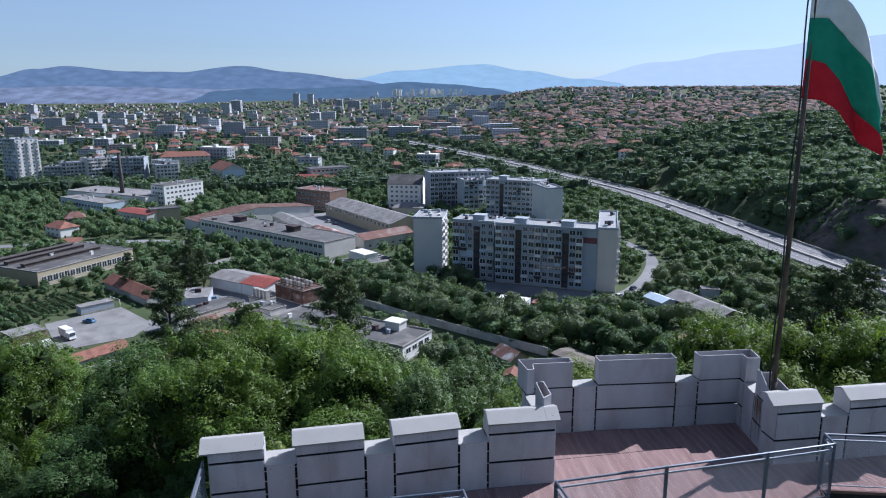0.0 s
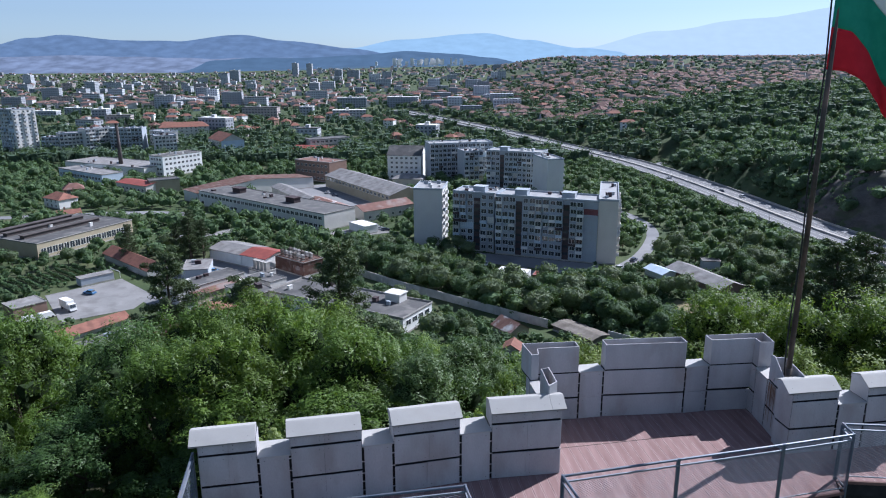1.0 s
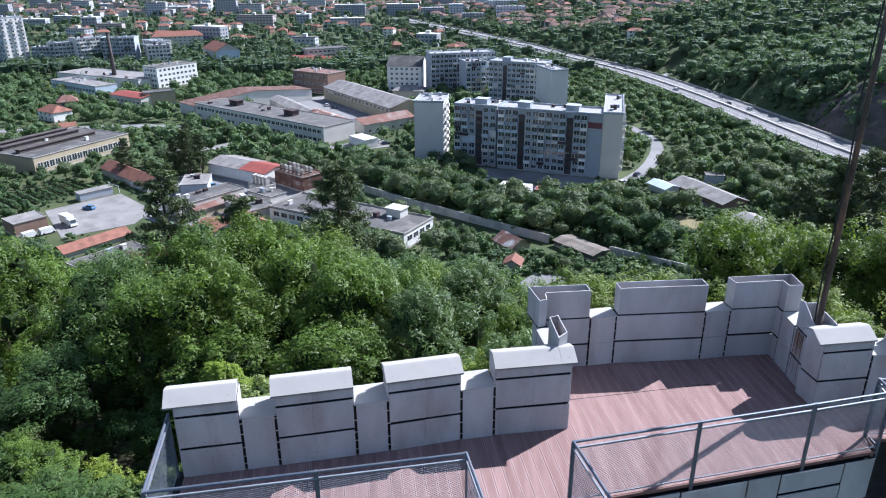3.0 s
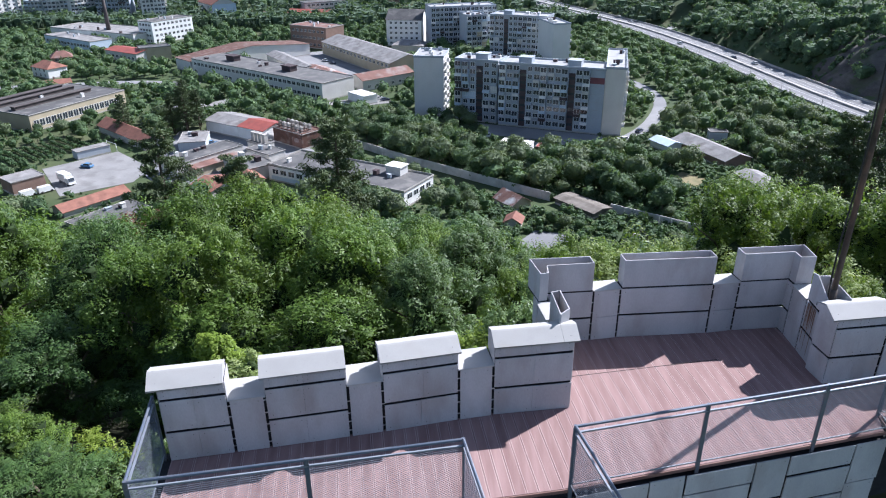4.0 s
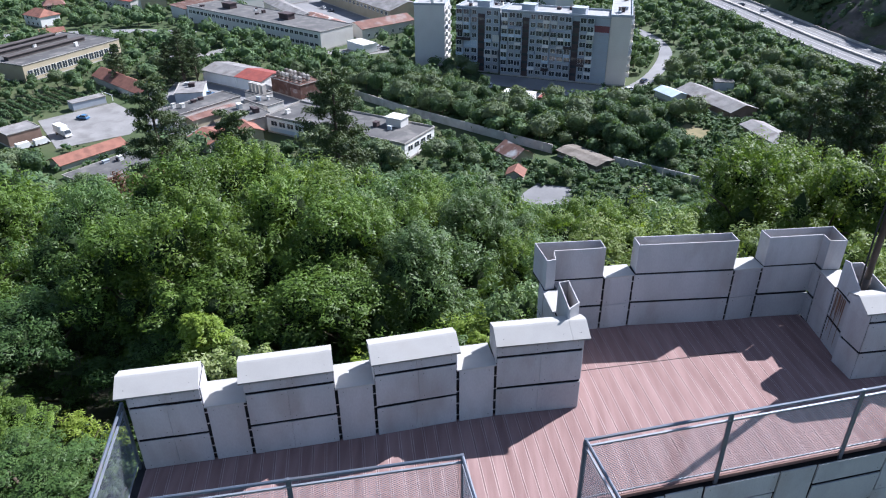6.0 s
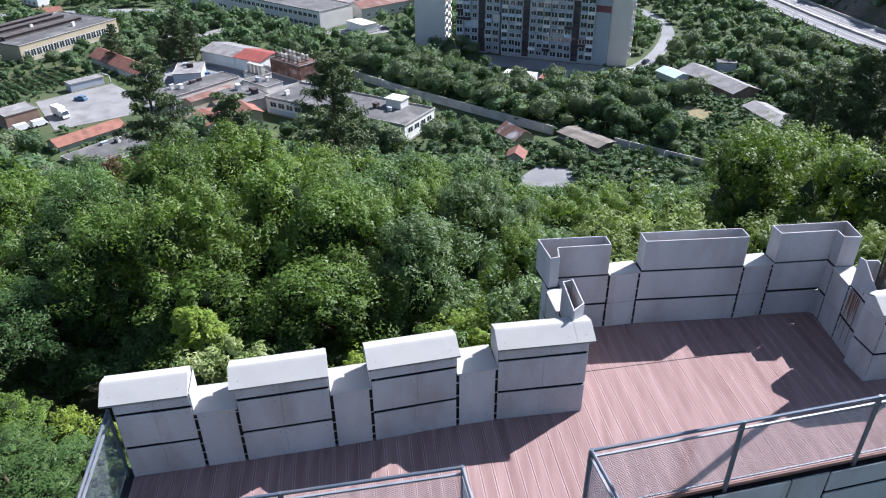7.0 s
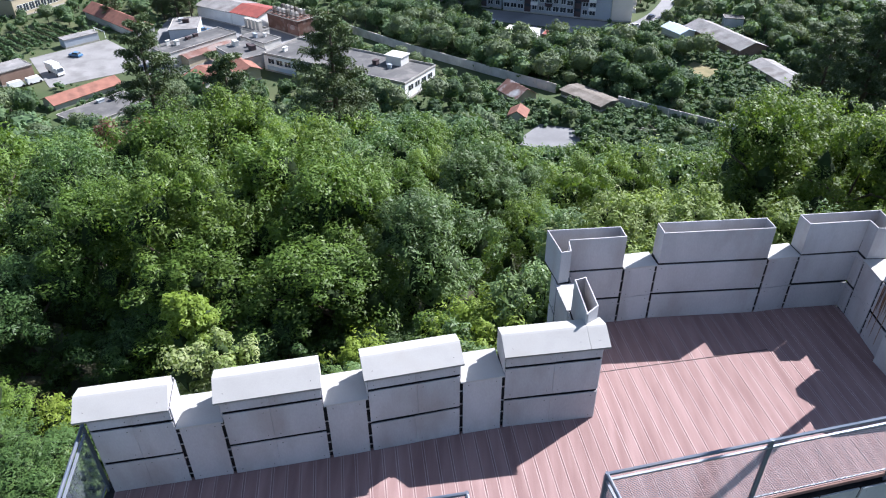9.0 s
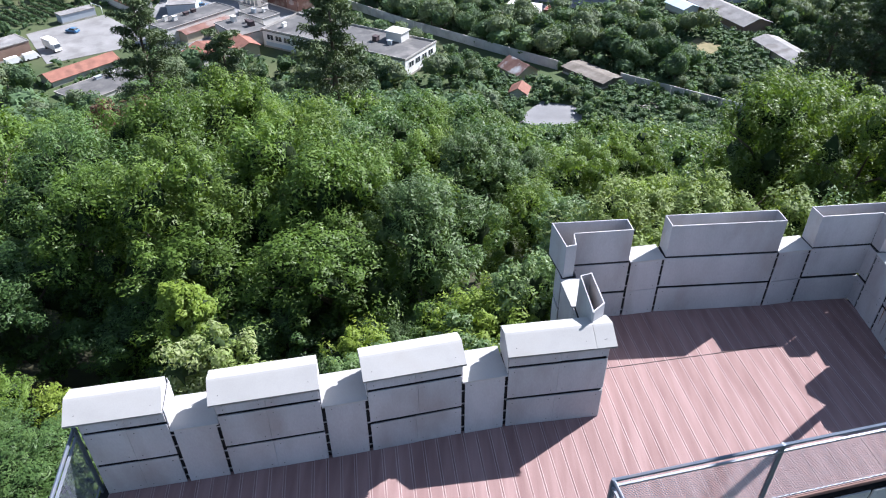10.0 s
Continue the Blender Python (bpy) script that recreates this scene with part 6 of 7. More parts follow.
def town_block(x, y, L, D, h, turn, k, label="grey block of flats in the town"):
    t = thing("town_block", pose(x, y, ground_z(x, y), 0, 0, turn), label, "apartment block", "town blocks")
    g = Geo()
    g.box(0, 0, -3, L, D, h)
    g.ob("wall", FACADE[k], parent=t)
    g = Geo()
    g.box(-0.3, -0.3, h, L + 0.3, D + 0.3, h + 0.7)
    g.ob("roof", FELT if k else PALE, parent=t)
    g = Geo()
    g.box(L * 0.4, D * 0.3, h + 0.7, L * 0.4 + 4, D * 0.3 + 4, h + 3.2)
    g.ob("roof_hut", PALE, parent=t)


for x, y, L, D, h, turn, k in ((-1190, 2080, 30, 20, 52, 0, 1), (-600, 1995, 26, 20, 58, 0, 1), (-305, 1120, 46, 14, 26, 0, 1), (-158, 1105, 60, 14, 24, 3, 0), (-80, 1090, 62, 14, 26, -4, 0), (-560, 2780, 30, 24, 80, 0, 1), (-505, 2780, 28, 24, 80, 0, 1),
                                (-690, 2400, 40, 24, 60, 0, 0), (-330, 2300, 30, 24, 55, 0, 0), (-285, 2250, 50, 24, 48, 0, 0), (-480, 1420, 34, 16, 30, 10, 1), (-430, 880, 20, 14, 18, 0, 0), (-385, 820, 30, 12, 14, 5, 2), (-520, 900, 40, 12, 14, 0, 0), (-250, 900, 50, 14, 18, -5, 2), (-130, 860, 44, 14, 16, 6, 0),
                                (-760, 1560, 24, 20, 44, 0, 0), (-880, 1900, 60, 16, 26, 0, 1), (-270, 1500, 26, 18, 40, 0, 0), (-40, 1350, 48, 16, 24, 0, 2), (-620, 1250, 40, 16, 26, 0, 1), (-150, 1700, 50, 18, 34, 0, 1)):
    town_block(x, y, L * (0.75 if y > 1000 else 0.9), D, h * (0.62 if y > 1000 else 0.8), turn, k)
rt = random.Random(5)
for i in range(60):
    y = rt.uniform(650, 2300)
    x = rt.uniform(-0.64 * y, min(0.0, road_x(y) - 50))
    if free(x, y, 28):
        PLACED.append((x, y))
        town_block(x, y, rt.uniform(14, 34), 12, rt.choice((8, 9, 11, 12, 14, 18)), rt.uniform(-25, 25), rt.randrange(3))


def far_town():
    """Houses too far to pick apart."""
    r = random.Random(9)
    w, f, b, e = Geo(), Geo(), Geo(), Geo()
    n = 0
    while n < 2600:
        if n % 4 == 0:       # the built-up hill beyond the carriageway
            y = 640 + 700 * r.random()
            x = r.uniform(road_x(y) + 40, 0.55 * y)
            if (x > 0.30 * y and y < 860) or not free(x, y, 15):
                continue
        else:
            y = 1100 + 2700 * r.random() ** 1.5
            x = r.uniform(-0.66, 0.60) * y
        if x < 0.02 * y and r.random() < 0.35:
            continue
        n += 1
        z = ground_z(x, y)
        if r.random() < 0.06 and x < 0.1 * y:
            L, D, h = r.uniform(14, 36), 12, r.choice((10, 14, 18, 24))
            b.box(x, y, z - 2, x + L, y + D, z + h)
            continue
        L, D, h = r.uniform(8, 14), r.uniform(8, 12), r.uniform(5, 9.5)
        M = pose(x, y, z, 0, 0, r.uniform(-40, 40))
        w.box(0, 0, -2, L, D, h, M=M)
        low = [M @ Vector(p) for p in ((-0.5, -0.5, h), (L + 0.5, -0.5, h), (L + 0.5, D + 0.5, h), (-0.5, D + 0.5, h))]
        top = [M @ Vector(p) for p in ((L * 0.3, D / 2 - 0.1, h + 2.4), (L * 0.7, D / 2 - 0.1, h + 2.4), (L * 0.7, D / 2 + 0.1, h + 2.4), (L * 0.3, D / 2 + 0.1, h + 2.4))]
        f.hull(low, top)
    for _ in range(46):      # a pale housing estate on the skyline
        y = r.uniform(4020, 4160)
        x = r.gauss(-0.012, 0.035) * y
        e.box(x, y, -68, x + r.uniform(9, 22), y + 14, r.uniform(-22, 6))
    t = thing("distant_town", Matrix(), "distant town of tiled houses and pale blocks", "town", kind="stuff")
    w.ob("far_walls", grained("far_walls", (0.32, 0.32, 0.33), (0.58, 0.575, 0.57), 0.9, 0.02, 0.3, 0), parent=t)
    f.ob("far_roofs", grained("far_roofs", (0.12, 0.075, 0.066), (0.21, 0.128, 0.108), 0.9, 0.02, 0.3, 0), parent=t)
    b.ob("far_blocks", FACADE[1], parent=t)
    e.ob("far_estate", WHITE, parent=t)
    for o in t.children:
        tagged(o, kind="stuff")


far_town()


def heap(name, x, y, z, mats, count, spread, size, label, category, seed):
    """A loose pile: boards and boxes thrown over one another."""
    r = random.Random(seed)
    t = thing(name, Matrix.Translation((x, y, z)), label, category, kind="stuff")
    for k, mt in enumerate(mats):
        g = Geo()
        for _ in range(count):
            a, d = r.uniform(0, 6.3), spread * math.sqrt(r.random())
            s = [size * r.uniform(0.3, 1.3) for _ in range(3)]
            M = pose(d * math.cos(a) * 0.7, d * math.sin(a) * 1.6, max(0.0, 0.5 * (1 - d / spread)) + s[2] * 0.3, r.uniform(-35, 35), r.uniform(-35, 35), r.uniform(0, 180))
            g.box(-s[0] / 2, -s[1] / 2, -s[2] / 2, s[0] / 2, s[1] / 2, s[2] / 2, M=M)
        tagged(g.ob("debris", mt, parent=t), kind="stuff")


heap("scrap_heap", 92.0, 213.0, G, (WHITE, BLUESHEET, ETERNIT, RUSTDARK), 40, 4.5, 0.8, "heap of white and blue scrap beside the barn", "scrap heap", 3)
t = thing("log_pile", Matrix.Translation((46.0, 151.5, G)), "tangled pile of grey cut branches", "log pile")
rl = random.Random(12)
for _ in range(26):
    g = Geo()
    a = rl.uniform(0, 3.14)
    p = Vector((rl.uniform(-2.6, 2.6), rl.uniform(-1.2, 1.2), rl.uniform(0.1, 1.3)))
    d = Vector((math.cos(a), math.sin(a) * 0.7, rl.uniform(-0.2, 0.25))) * rl.uniform(0.8, 1.7)
    g.tube(p - d, p + d, 0.10, 0.06, 5)
    g.ob("branch", CONC if rl.random() < 0.5 else BARK, parent=t)
taken((41.5, 149.5), (50.0, 149.5), 4.5, 0.5)


# ---- trees ----
def limbs(r, height, spread, n=7, trunk=0.16):
    """A tapered trunk with a bend and rising limbs, all of one piece."""
    v, q, tri = [], [], []
    pts = [Vector((0, 0, -0.6))]
    for i in range(1, 6):
        pts.append(Vector((r.uniform(-0.15, 0.15) * i * 0.4, r.uniform(-0.15, 0.15) * i * 0.4, height * 0.8 * i / 5)))
    swept(v, q, pts, [trunk * (1 - 0.17 * i) for i in range(6)], 7)
    for k in range(n):
        s = r.uniform(0.3, 0.85)
        j = min(4, int(s * 5))
        base = pts[j].lerp(pts[j + 1], s * 5 - j)
        a = r.uniform(0, 2 * math.pi)
        tip = base + Vector((math.cos(a) * spread, math.sin(a) * spread, height * r.uniform(0.12, 0.3)))
        first = swept(v, q, [base, base.lerp(tip, 0.5) + Vector((0, 0, height * 0.04)), tip], [trunk * 0.42, trunk * 0.3, trunk * 0.1], 5)
        tri.append((j * 7, first, first + 1))
    return soup("trunk", v, [np.array(q)] + ([np.array(tri)] if tri else []), BARK)


def crown_lumps(r, height, radius, count, low=0.28, lump=0.36, point=1.0):
    """Lumps of an uneven crown; returns centres and radii."""
    cs, rs = [], []
    for k in range(count):
        s = r.random() ** 0.8
        z = height * (low + (0.96 - low) * s)
        girth = radius * math.sqrt(max(0.05, 1 - ((s - 0.35) / 0.68) ** 2)) * point
        a = r.uniform(0, 2 * math.pi)
        d = girth * math.sqrt(r.uniform(0.15, 1.0)) * 0.85
        cs.append((d * math.cos(a), d * math.sin(a), z))
        rs.append(radius * lump * r.uniform(0.7, 1.25))
    return cs, rs


def broadleaf(name, m, seed, height, radius, lumps, per, length, width, leaf, label, category="tree", group="", low=0.28, twigs=7, squash=0.95, lump=0.34, core=0.40, grid=2, tri=True):
    r, rng = random.Random(seed), np.random.default_rng(seed)
    t = thing(name, m, label, category, group)
    me = limbs(r, height, radius * 0.7, twigs, 0.02 * height)
    me.polygons.foreach_set("use_smooth", [True] * len(me.polygons))
    put("trunk", me, t)
    if tri:
        cs, rs = crown_lumps(r, height, radius, lumps, low, lump)
        cs, rs = np.array(cs), np.array(rs)
        # each lump carries sprays of leaves outside, round an inside coloured dark as shade
        k = 8
        d = rng.normal(size=(len(cs), k, 3)) + np.array([0, 0, 0.5])
        d /= np.linalg.norm(d, axis=2)[..., None]
        pc = (cs[:, None] + d * (rs[:, None, None] * np.array([0.86, 0.86, 0.86 * squash]))).reshape(-1, 3)
        pr = np.repeat(rs, k) * rng.uniform(0.28, 0.50, len(cs) * k)
        out = pc - np.array([0, 0, height * 0.45])
        out /= np.linalg.norm(out, axis=1)[:, None] + 1e-9
        ax = d.reshape(-1, 3) * 0.7 + out * 0.4 + np.array([0, 0, 0.35]) + rng.normal(size=pc.shape) * 0.25
        ax /= np.linalg.norm(ax, axis=1)[:, None]
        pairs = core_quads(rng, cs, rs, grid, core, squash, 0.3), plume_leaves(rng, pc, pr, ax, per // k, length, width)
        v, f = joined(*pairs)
        me = soup("crown", v, f, CROWN_SHADE, leaf)
    else:
        p, nn, cv, cf = dome(rng, per, 4, lumps)
        size = np.array([radius, radius, height * (1 - low) / 2])
        mid = np.array([0, 0, height * (low + (1 - low) / 2)])
        v, f = joined((cv * size + mid, cf), leaves_at(rng, p * size + mid, nn / size + rng.normal(size=p.shape) * 0.35 / radius, length, width))
        me = soup("crown", v, f, leaf)
    put("crown", me, t)
    return t


def pine(name, m, seed, height, radius, per, size, label, group=""):
    r, rng = random.Random(seed), np.random.default_rng(seed)
    t = thing(name, m, label, "pine tree", group)
    g = Geo()
    g.tube((0, 0, -0.8), (0.1, 0, height * 0.5), 0.018 * height, 0.013 * height, 8)
    g.tube((0.1, 0, height * 0.5), (0, 0.1, height * 0.99), 0.013 * height, 0.002 * height, 7)
    cs, rs = [], []
    n = int(height * 4.2)
    for k in range(n):
        s = 0.18 + 0.8 * (k + r.random()) / n
        z = height * s
        reach = radius * (1.08 - s) ** 0.6 * r.uniform(0.5, 1.1)
        a = k * 2.4 + r.uniform(-0.4, 0.4)
        base = Vector((0, 0, z))
        tip = base + Vector((math.cos(a) * reach, math.sin(a) * reach, reach * r.uniform(0.0, 0.3)))
        g.tube(base, tip, 0.004 * height * (1.1 - s) + 0.01, 0.008, 4)
        for q in (0.45, 0.7, 0.95):
            p = base.lerp(tip, q) + Vector((r.uniform(-0.2, 0.2), r.uniform(-0.2, 0.2), 0.1))
            cs.append(tuple(p))
            rs.append(0.066 * height * r.uniform(0.5, 0.95) * (1.25 - 0.7 * s))
    g.ob("trunk", BARK, parent=t, smooth=True)
    v, f = joined(core_quads(rng, cs, rs, 1, 0.26, 0.5, 0.3), leaf_quads(rng, cs, rs, per, size, size * 0.2, 0.6, 0.4, 0.3, 0.5, 0.6))
    put("crown", soup("crown", v, f, NEEDLE), t)
    return t


def settle(x, y, dz=0.0):
    return ground_z(x, y) + dz


NEAR_LABEL = "leafy ash tree on the slope below the wall"


SIZES = []   # sizes of the first tree of each shape, set once its copies stand


class Family:
    """Trees of one kind: a few shapes, each built once and then copied."""

    def __init__(self, makers):
        self.makers, self.made, self.k = makers, [], 0

    def add(self, x, y, s, turn, z=None, sz=1.0):
        z = settle(x, y) if z is None else z
        i = self.k % len(self.makers)
        self.k += 1
        m = pose(x, y, z, 0, 0, turn) @ Matrix.Diagonal((s, s, s * sz, 1))
        if len(self.made) <= i:
            o = self.makers[i](pose(x, y, z, 0, 0, turn))
            self.made.append(o)
            SIZES.append((o, (s, s, s * sz)))
            return o
        return copy_thing(self.made[i], m)


ash_near = Family([lambda m, s=s: broadleaf("ash_tree", m, s, 8.0, 2.6, 44, 880, 0.120, 0.052, LEAF_A, NEAR_LABEL, group="slope trees", squash=1.2, lump=0.31) for s in (1, 2, 3)])
dark_near = Family([lambda m, s=s: broadleaf("ash_tree", m, s, 8.0, 2.8, 44, 880, 0.120, 0.052, LEAF_B, "dark-leaved tree on the slope below the wall", group="slope trees", squash=1.2, lump=0.31) for s in (4, 5)])
grey_near = Family([lambda m, s=s: broadleaf("olive_willow", m, s, 6.5, 2.2, 42, 880, 0.120, 0.042, LEAF_C, "grey-green willow-like tree on the slope", group="slope trees", squash=1.2, lump=0.31) for s in (6, 7)])
bright_near = Family([lambda m, s=s: broadleaf("ash_tree", m, s, 8.0, 2.6, 44, 880, 0.120, 0.052, LEAF_F, "sunny yellow-green ash tree on the slope", group="slope trees", squash=1.2, lump=0.31, core=0.34) for s in (8, 9)])
bright_mid = Family([lambda m, s=s: broadleaf("ash_tree", m, s, 8.0, 3.2, 22, 208, 0.25, 0.115, LEAF_F, "sunny yellow-green tree in the wood on the slope", group="slope trees", core=0.31) for s in (15, 16)])
ash_mid = Family([lambda m, s=s: broadleaf("ash_tree", m, s, 8.0, 3.2, 22, 208, 0.25, 0.115, LEAF_A, "leafy tree in the wood on the slope", group="slope trees", core=0.31) for s in (11, 12)])
dark_mid = Family([lambda m, s=s: broadleaf("ash_tree", m, s, 8.0, 3.3, 22, 208, 0.25, 0.115, LEAF_B, "dark tree in the wood on the slope", group="slope trees", core=0.31) for s in (13, 14)])
shrub_near = Family([lambda m, s=s: broadleaf("shrub", m, s, 2.6, 1.5, 18, 260, 0.13, 0.05, (LEAF_A, LEAF_D, LEAF_C)[s % 3], "leafy shrub on the slope", "shrub", "slope shrubs", low=0.05, twigs=4) for s in (21, 22, 23)])
shrub_mid = Family([lambda m, s=s: broadleaf("shrub", m, s, 3.0, 1.9, 10, 150, 0.22, 0.10, (LEAF_B, LEAF_A, LEAF_C)[s % 3], "leafy shrub in the scrub", "shrub", "slope shrubs", low=0.05, twigs=3) for s in (24, 25, 26)])

rs = random.Random(31)
GROVE = []


def plant(fam, x, y, top, scale_of, sz=1.0):
    z = settle(x, y)
    h = max(1.2, top - 0.45 - z)
    fam.add(x, y, h / scale_of / sz, rs.uniform(0, 360), z, sz)
    GROVE.append((x, y))


# trees near the wall: place and height of the top
for x, y, top, fam, base in (
        (-10.8, 3.0, -3.6, dark_near, 8.0), (-11.8, 0.6, -3.0, ash_near, 8.0), (-14.5, 4.5, -2.5, dark_near, 8.0), (-2.4, 7.6, -1.1, grey_near, 6.5), (-4.6, 8.8, -0.8, ash_near, 8.0),
        (-8.2, 8.2, -0.5, bright_near, 8.0), (-12.4, 10.8, -1.6, dark_near, 8.0), (-6.2, 12.0, -1.4, bright_near, 8.0), (-9.4, 17.6, -2.8, bright_near, 8.0), (-10.8, 13.6, -1.8, ash_near, 8.0),
        (-0.6, 16.4, -4.4, grey_near, 6.5), (0.6, 10.6, -3.2, bright_near, 8.0), (-7.4, 21.0, -5.2, dark_near, 8.0), (-15.4, 17.0, -4.2, dark_near, 8.0), (-12.0, 6.8, -2.4, dark_near, 8.0),
        (-17.0, 9.6, -4.0, dark_near, 8.0), (-3.4, 13.2, -3.0, ash_near, 8.0), (2.6, 13.4, -3.4, bright_near, 8.0), (8.6, 14.6, -2.0, bright_near, 8.0), (10.9, 12.8, -1.5, bright_near, 8.0),
        (13.2, 11.6, -1.2, bright_near, 8.0), (15.6, 15.0, -2.2, bright_near, 8.0), (12.0, 18.0, -3.4, bright_near, 8.0), (6.2, 19.0, -6.4, bright_near, 8.0), (-5.4, 5.4, -2.7, dark_near, 8.0),
        (-8.8, 6.0, -2.9, dark_near, 8.0), (9.4, 8.6, -2.2, bright_near, 8.0), (-20.5, 14.5, -5.0, ash_near, 8.0), (-14.0, 22.5, -6.0, ash_near, 8.0), (1.8, 21.0, -7.6, grey_near, 6.5), (-2.6, 22.0, -7.0, bright_near, 8.0), (18.5, 13.0, -1.8, bright_near, 8.0),
        (-3.2, 5.4, -2.9, grey_near, 6.5), (-1.2, 4.6, -1.7, ash_near, 8.0), (-4.6, 6.6, -1.6, ash_near, 8.0), (-7.6, 6.8, -1.8, ash_near, 8.0), (0.4, 6.4, -2.0, grey_near, 6.5), (-6.0, 9.2, -0.6, ash_near, 8.0), (-10.6, 8.4, -1.2, ash_near, 8.0),
        (-14.4, 0.6, -2.4, ash_near, 8.0), (-15.8, 2.8, -2.2, dark_near, 8.0), (-12.6, 2.4, -2.2, dark_near, 8.0), (-9.8, 1.5, -2.2, dark_near, 8.0), (-8.9, -0.5, -2.3, dark_near, 8.0), (-11.4, 3.4, -2.4, ash_near, 8.0), (-8.2, -2.2, -2.6, dark_near, 8.0), (-13.4, -2.6, -3.0, ash_near, 8.0), (-17.5, -0.5, -2.6, ash_near, 8.0), (-9.8, -2.4, -3.2, dark_near, 8.0), (-12.0, -5.0, -3.2, ash_near, 8.0)):
    plant(fam, x, y, top, base, 0.45 if y < 2.6 else 0.7 if y < 7.0 and x < 0 else 1.0)
# shrubs and creepers at the foot of the walls
for x, y, top, s in ((-5.6, 1.75, -0.3, 0.7), (1.0, 3.5, -0.1, 0.75), (2.0, 3.7, 0.1, 0.7), (2.9, 3.5, 0.15, 0.75), (3.8, 3.9, 0.1, 0.8), (0.2, 3.2, -0.3, 0.7), (-0.9, 2.8, -1.0, 0.8), (5.1, 3.5, 0.2, 0.7), (5.9, 3.7, 0.3, 0.8), (7.0, 3.1, 0.2, 0.8),
                     (-1.6, 2.6, -0.9, 0.8), (-2.0, 3.5, -1.6, 0.8), (-1.2, 3.7, -1.2, 0.8), (-0.4, 3.6, -0.6, 0.8), (-2.5, 2.4, -1.5, 0.8), (0.9, 4.4, -0.7, 0.9), (-3.4, 2.6, -1.9, 0.8), (1.2, 5.0, -0.1, 0.9), (2.2, 5.2, 0.0, 0.9), (3.2, 5.4, 0.0, 0.9), (4.3, 4.9, 0.2, 0.9), (2.7, 6.6, -0.8, 1.0), (0.7, 5.8, -0.8, 0.9), (1.6, 5.9, -1.2, 0.9), (-2.2, 3.6, -2.6, 0.9), (-3.6, 4.2, -2.9, 0.8), (6.4, 6.0, -1.0, 1.0), (3.0, 7.0, -2.6, 1.1)):
    z = settle(x, y)
    h = top - z
    broadleaf("creeper_shrub", pose(x, y, z, 0, 0, rs.uniform(0, 360)), int(abs(x * 37 + y * 11)), h, 0.95 * s + 0.15, 20, 640, 0.075, 0.036, LEAF_E if y < 5.5 and x > 0.5 or x < -4 else (LEAF_D, LEAF_C, LEAF_A)[int(abs(x * 10)) % 3], "leafy shrub climbing at the foot of the wall", "shrub", "shrubs along the wall", low=max(0.1, 1 - 2.4 / h), twigs=4, lump=0.42)

for x, y, k in ((-7.4, 0.9, 0.5), (-7.0, -0.6, 0.45), (-8.4, 2.4, 0.55), (-6.8, 2.6, 0.6), (-9.6, 3.6, 0.6), (-8.0, 4.0, 0.6), (-7.2, -2.2, 0.5)):
    shrub_near.add(x, y, k, rs.uniform(0, 360))

count = 0
tries = 0
PINES = [(-12.0, 56.0, -10.2), (-28.0, 54.0, -10.6), (-18.0, 44.0, -10.0), (33.5, 57, -12.8), (38.0, 57.5, -10.8), (43, 61, -11.2), (48, 58, -12.0)]
slope_spots = []
while count < 900 and tries < 24000:
    tries += 1
    y = -5 + 145 * rs.random() ** 0.9
    x = rs.uniform(-0.72 * y - 18, 0.72 * y + 18) if y > 0 else rs.choice((-1, 1)) * rs.uniform(11, 26)
    if (y < 20 and -16 < x < 17) or (y < 8 and x > 9):
        continue
    low = x > 3 + 0.02 * y and y > 24 and x < 0.6 * y
    gap = (2.9 if not low else 2.2) + 0.012 * y if y < 78 else 2.6 if low else 4.4
    if any((x - a) ** 2 + (y - b) ** 2 < gap * gap for a, b in GROVE) or not clear(x, y, 0.5):
        continue
    GROVE.append((x, y))
    count += 1
    if y > 78:
        tall = 9.5 if -0.45 < x / y < 0.03 else 6.8 if x < 0 else 5.0 if x > 0.5 * y else 2.6 if x > 0.25 * y else 1.8
        slope_spots.append((x, y, settle(x, y) - 0.3, tall * rs.uniform(0.75, 1.12)))
    elif low:
        shrub_mid.add(x, y, rs.uniform(0.7, 1.5), rs.uniform(0, 360))
    else:
        h = rs.uniform(6.2, 7.8) if y < 20 or (y > 38 and -0.45 < x / y < 0.03) else rs.uniform(5.0, 6.6)
        near = y < 14 and abs(x) < 0.66 * (y + 10) + 4
        fam = (bright_near if near else bright_mid) if x > 4 and rs.random() < 0.7 else (ash_near if near else ash_mid) if rs.random() < (0.6 if x < 4 else 0.9) else (dark_near if near else dark_mid)
        fam.add(x, y, h / 8.0, rs.uniform(0, 360))
broadleaf("round_shrub", pose(-6.9, 4.35, settle(-6.9, 4.35)), 90, 4.1, 0.42, 16, 640, 0.09, 0.038, LEAF_D, "bright yellow-green rounded shrub below the wall", "shrub", low=0.80, lump=0.6, twigs=0)

for x, y, top in ((-20.5, 30.0, -9.2), (-16.8, 26.5, -7.6)):
    z = settle(x, y)
    broadleaf("withered_tree", pose(x, y, z), 95, top - z, 1.3, 12, 200, 0.2, 0.06, WITHERED, "withered sapling with reddish brown leaves", low=0.62, lump=0.45, core=0.2, twigs=9)

pine_a = Family([lambda m, s=s: pine("pine_tree", m, s, 17.0, 5.3, 100, 0.42, "tall dark pine rising above the wood", "pines") for s in (41, 42)])
for x, y, tip in PINES:
    z = settle(x, y)
    pine_a.add(x, y, (tip - z) / 17.0, rs.uniform(0, 360), z)

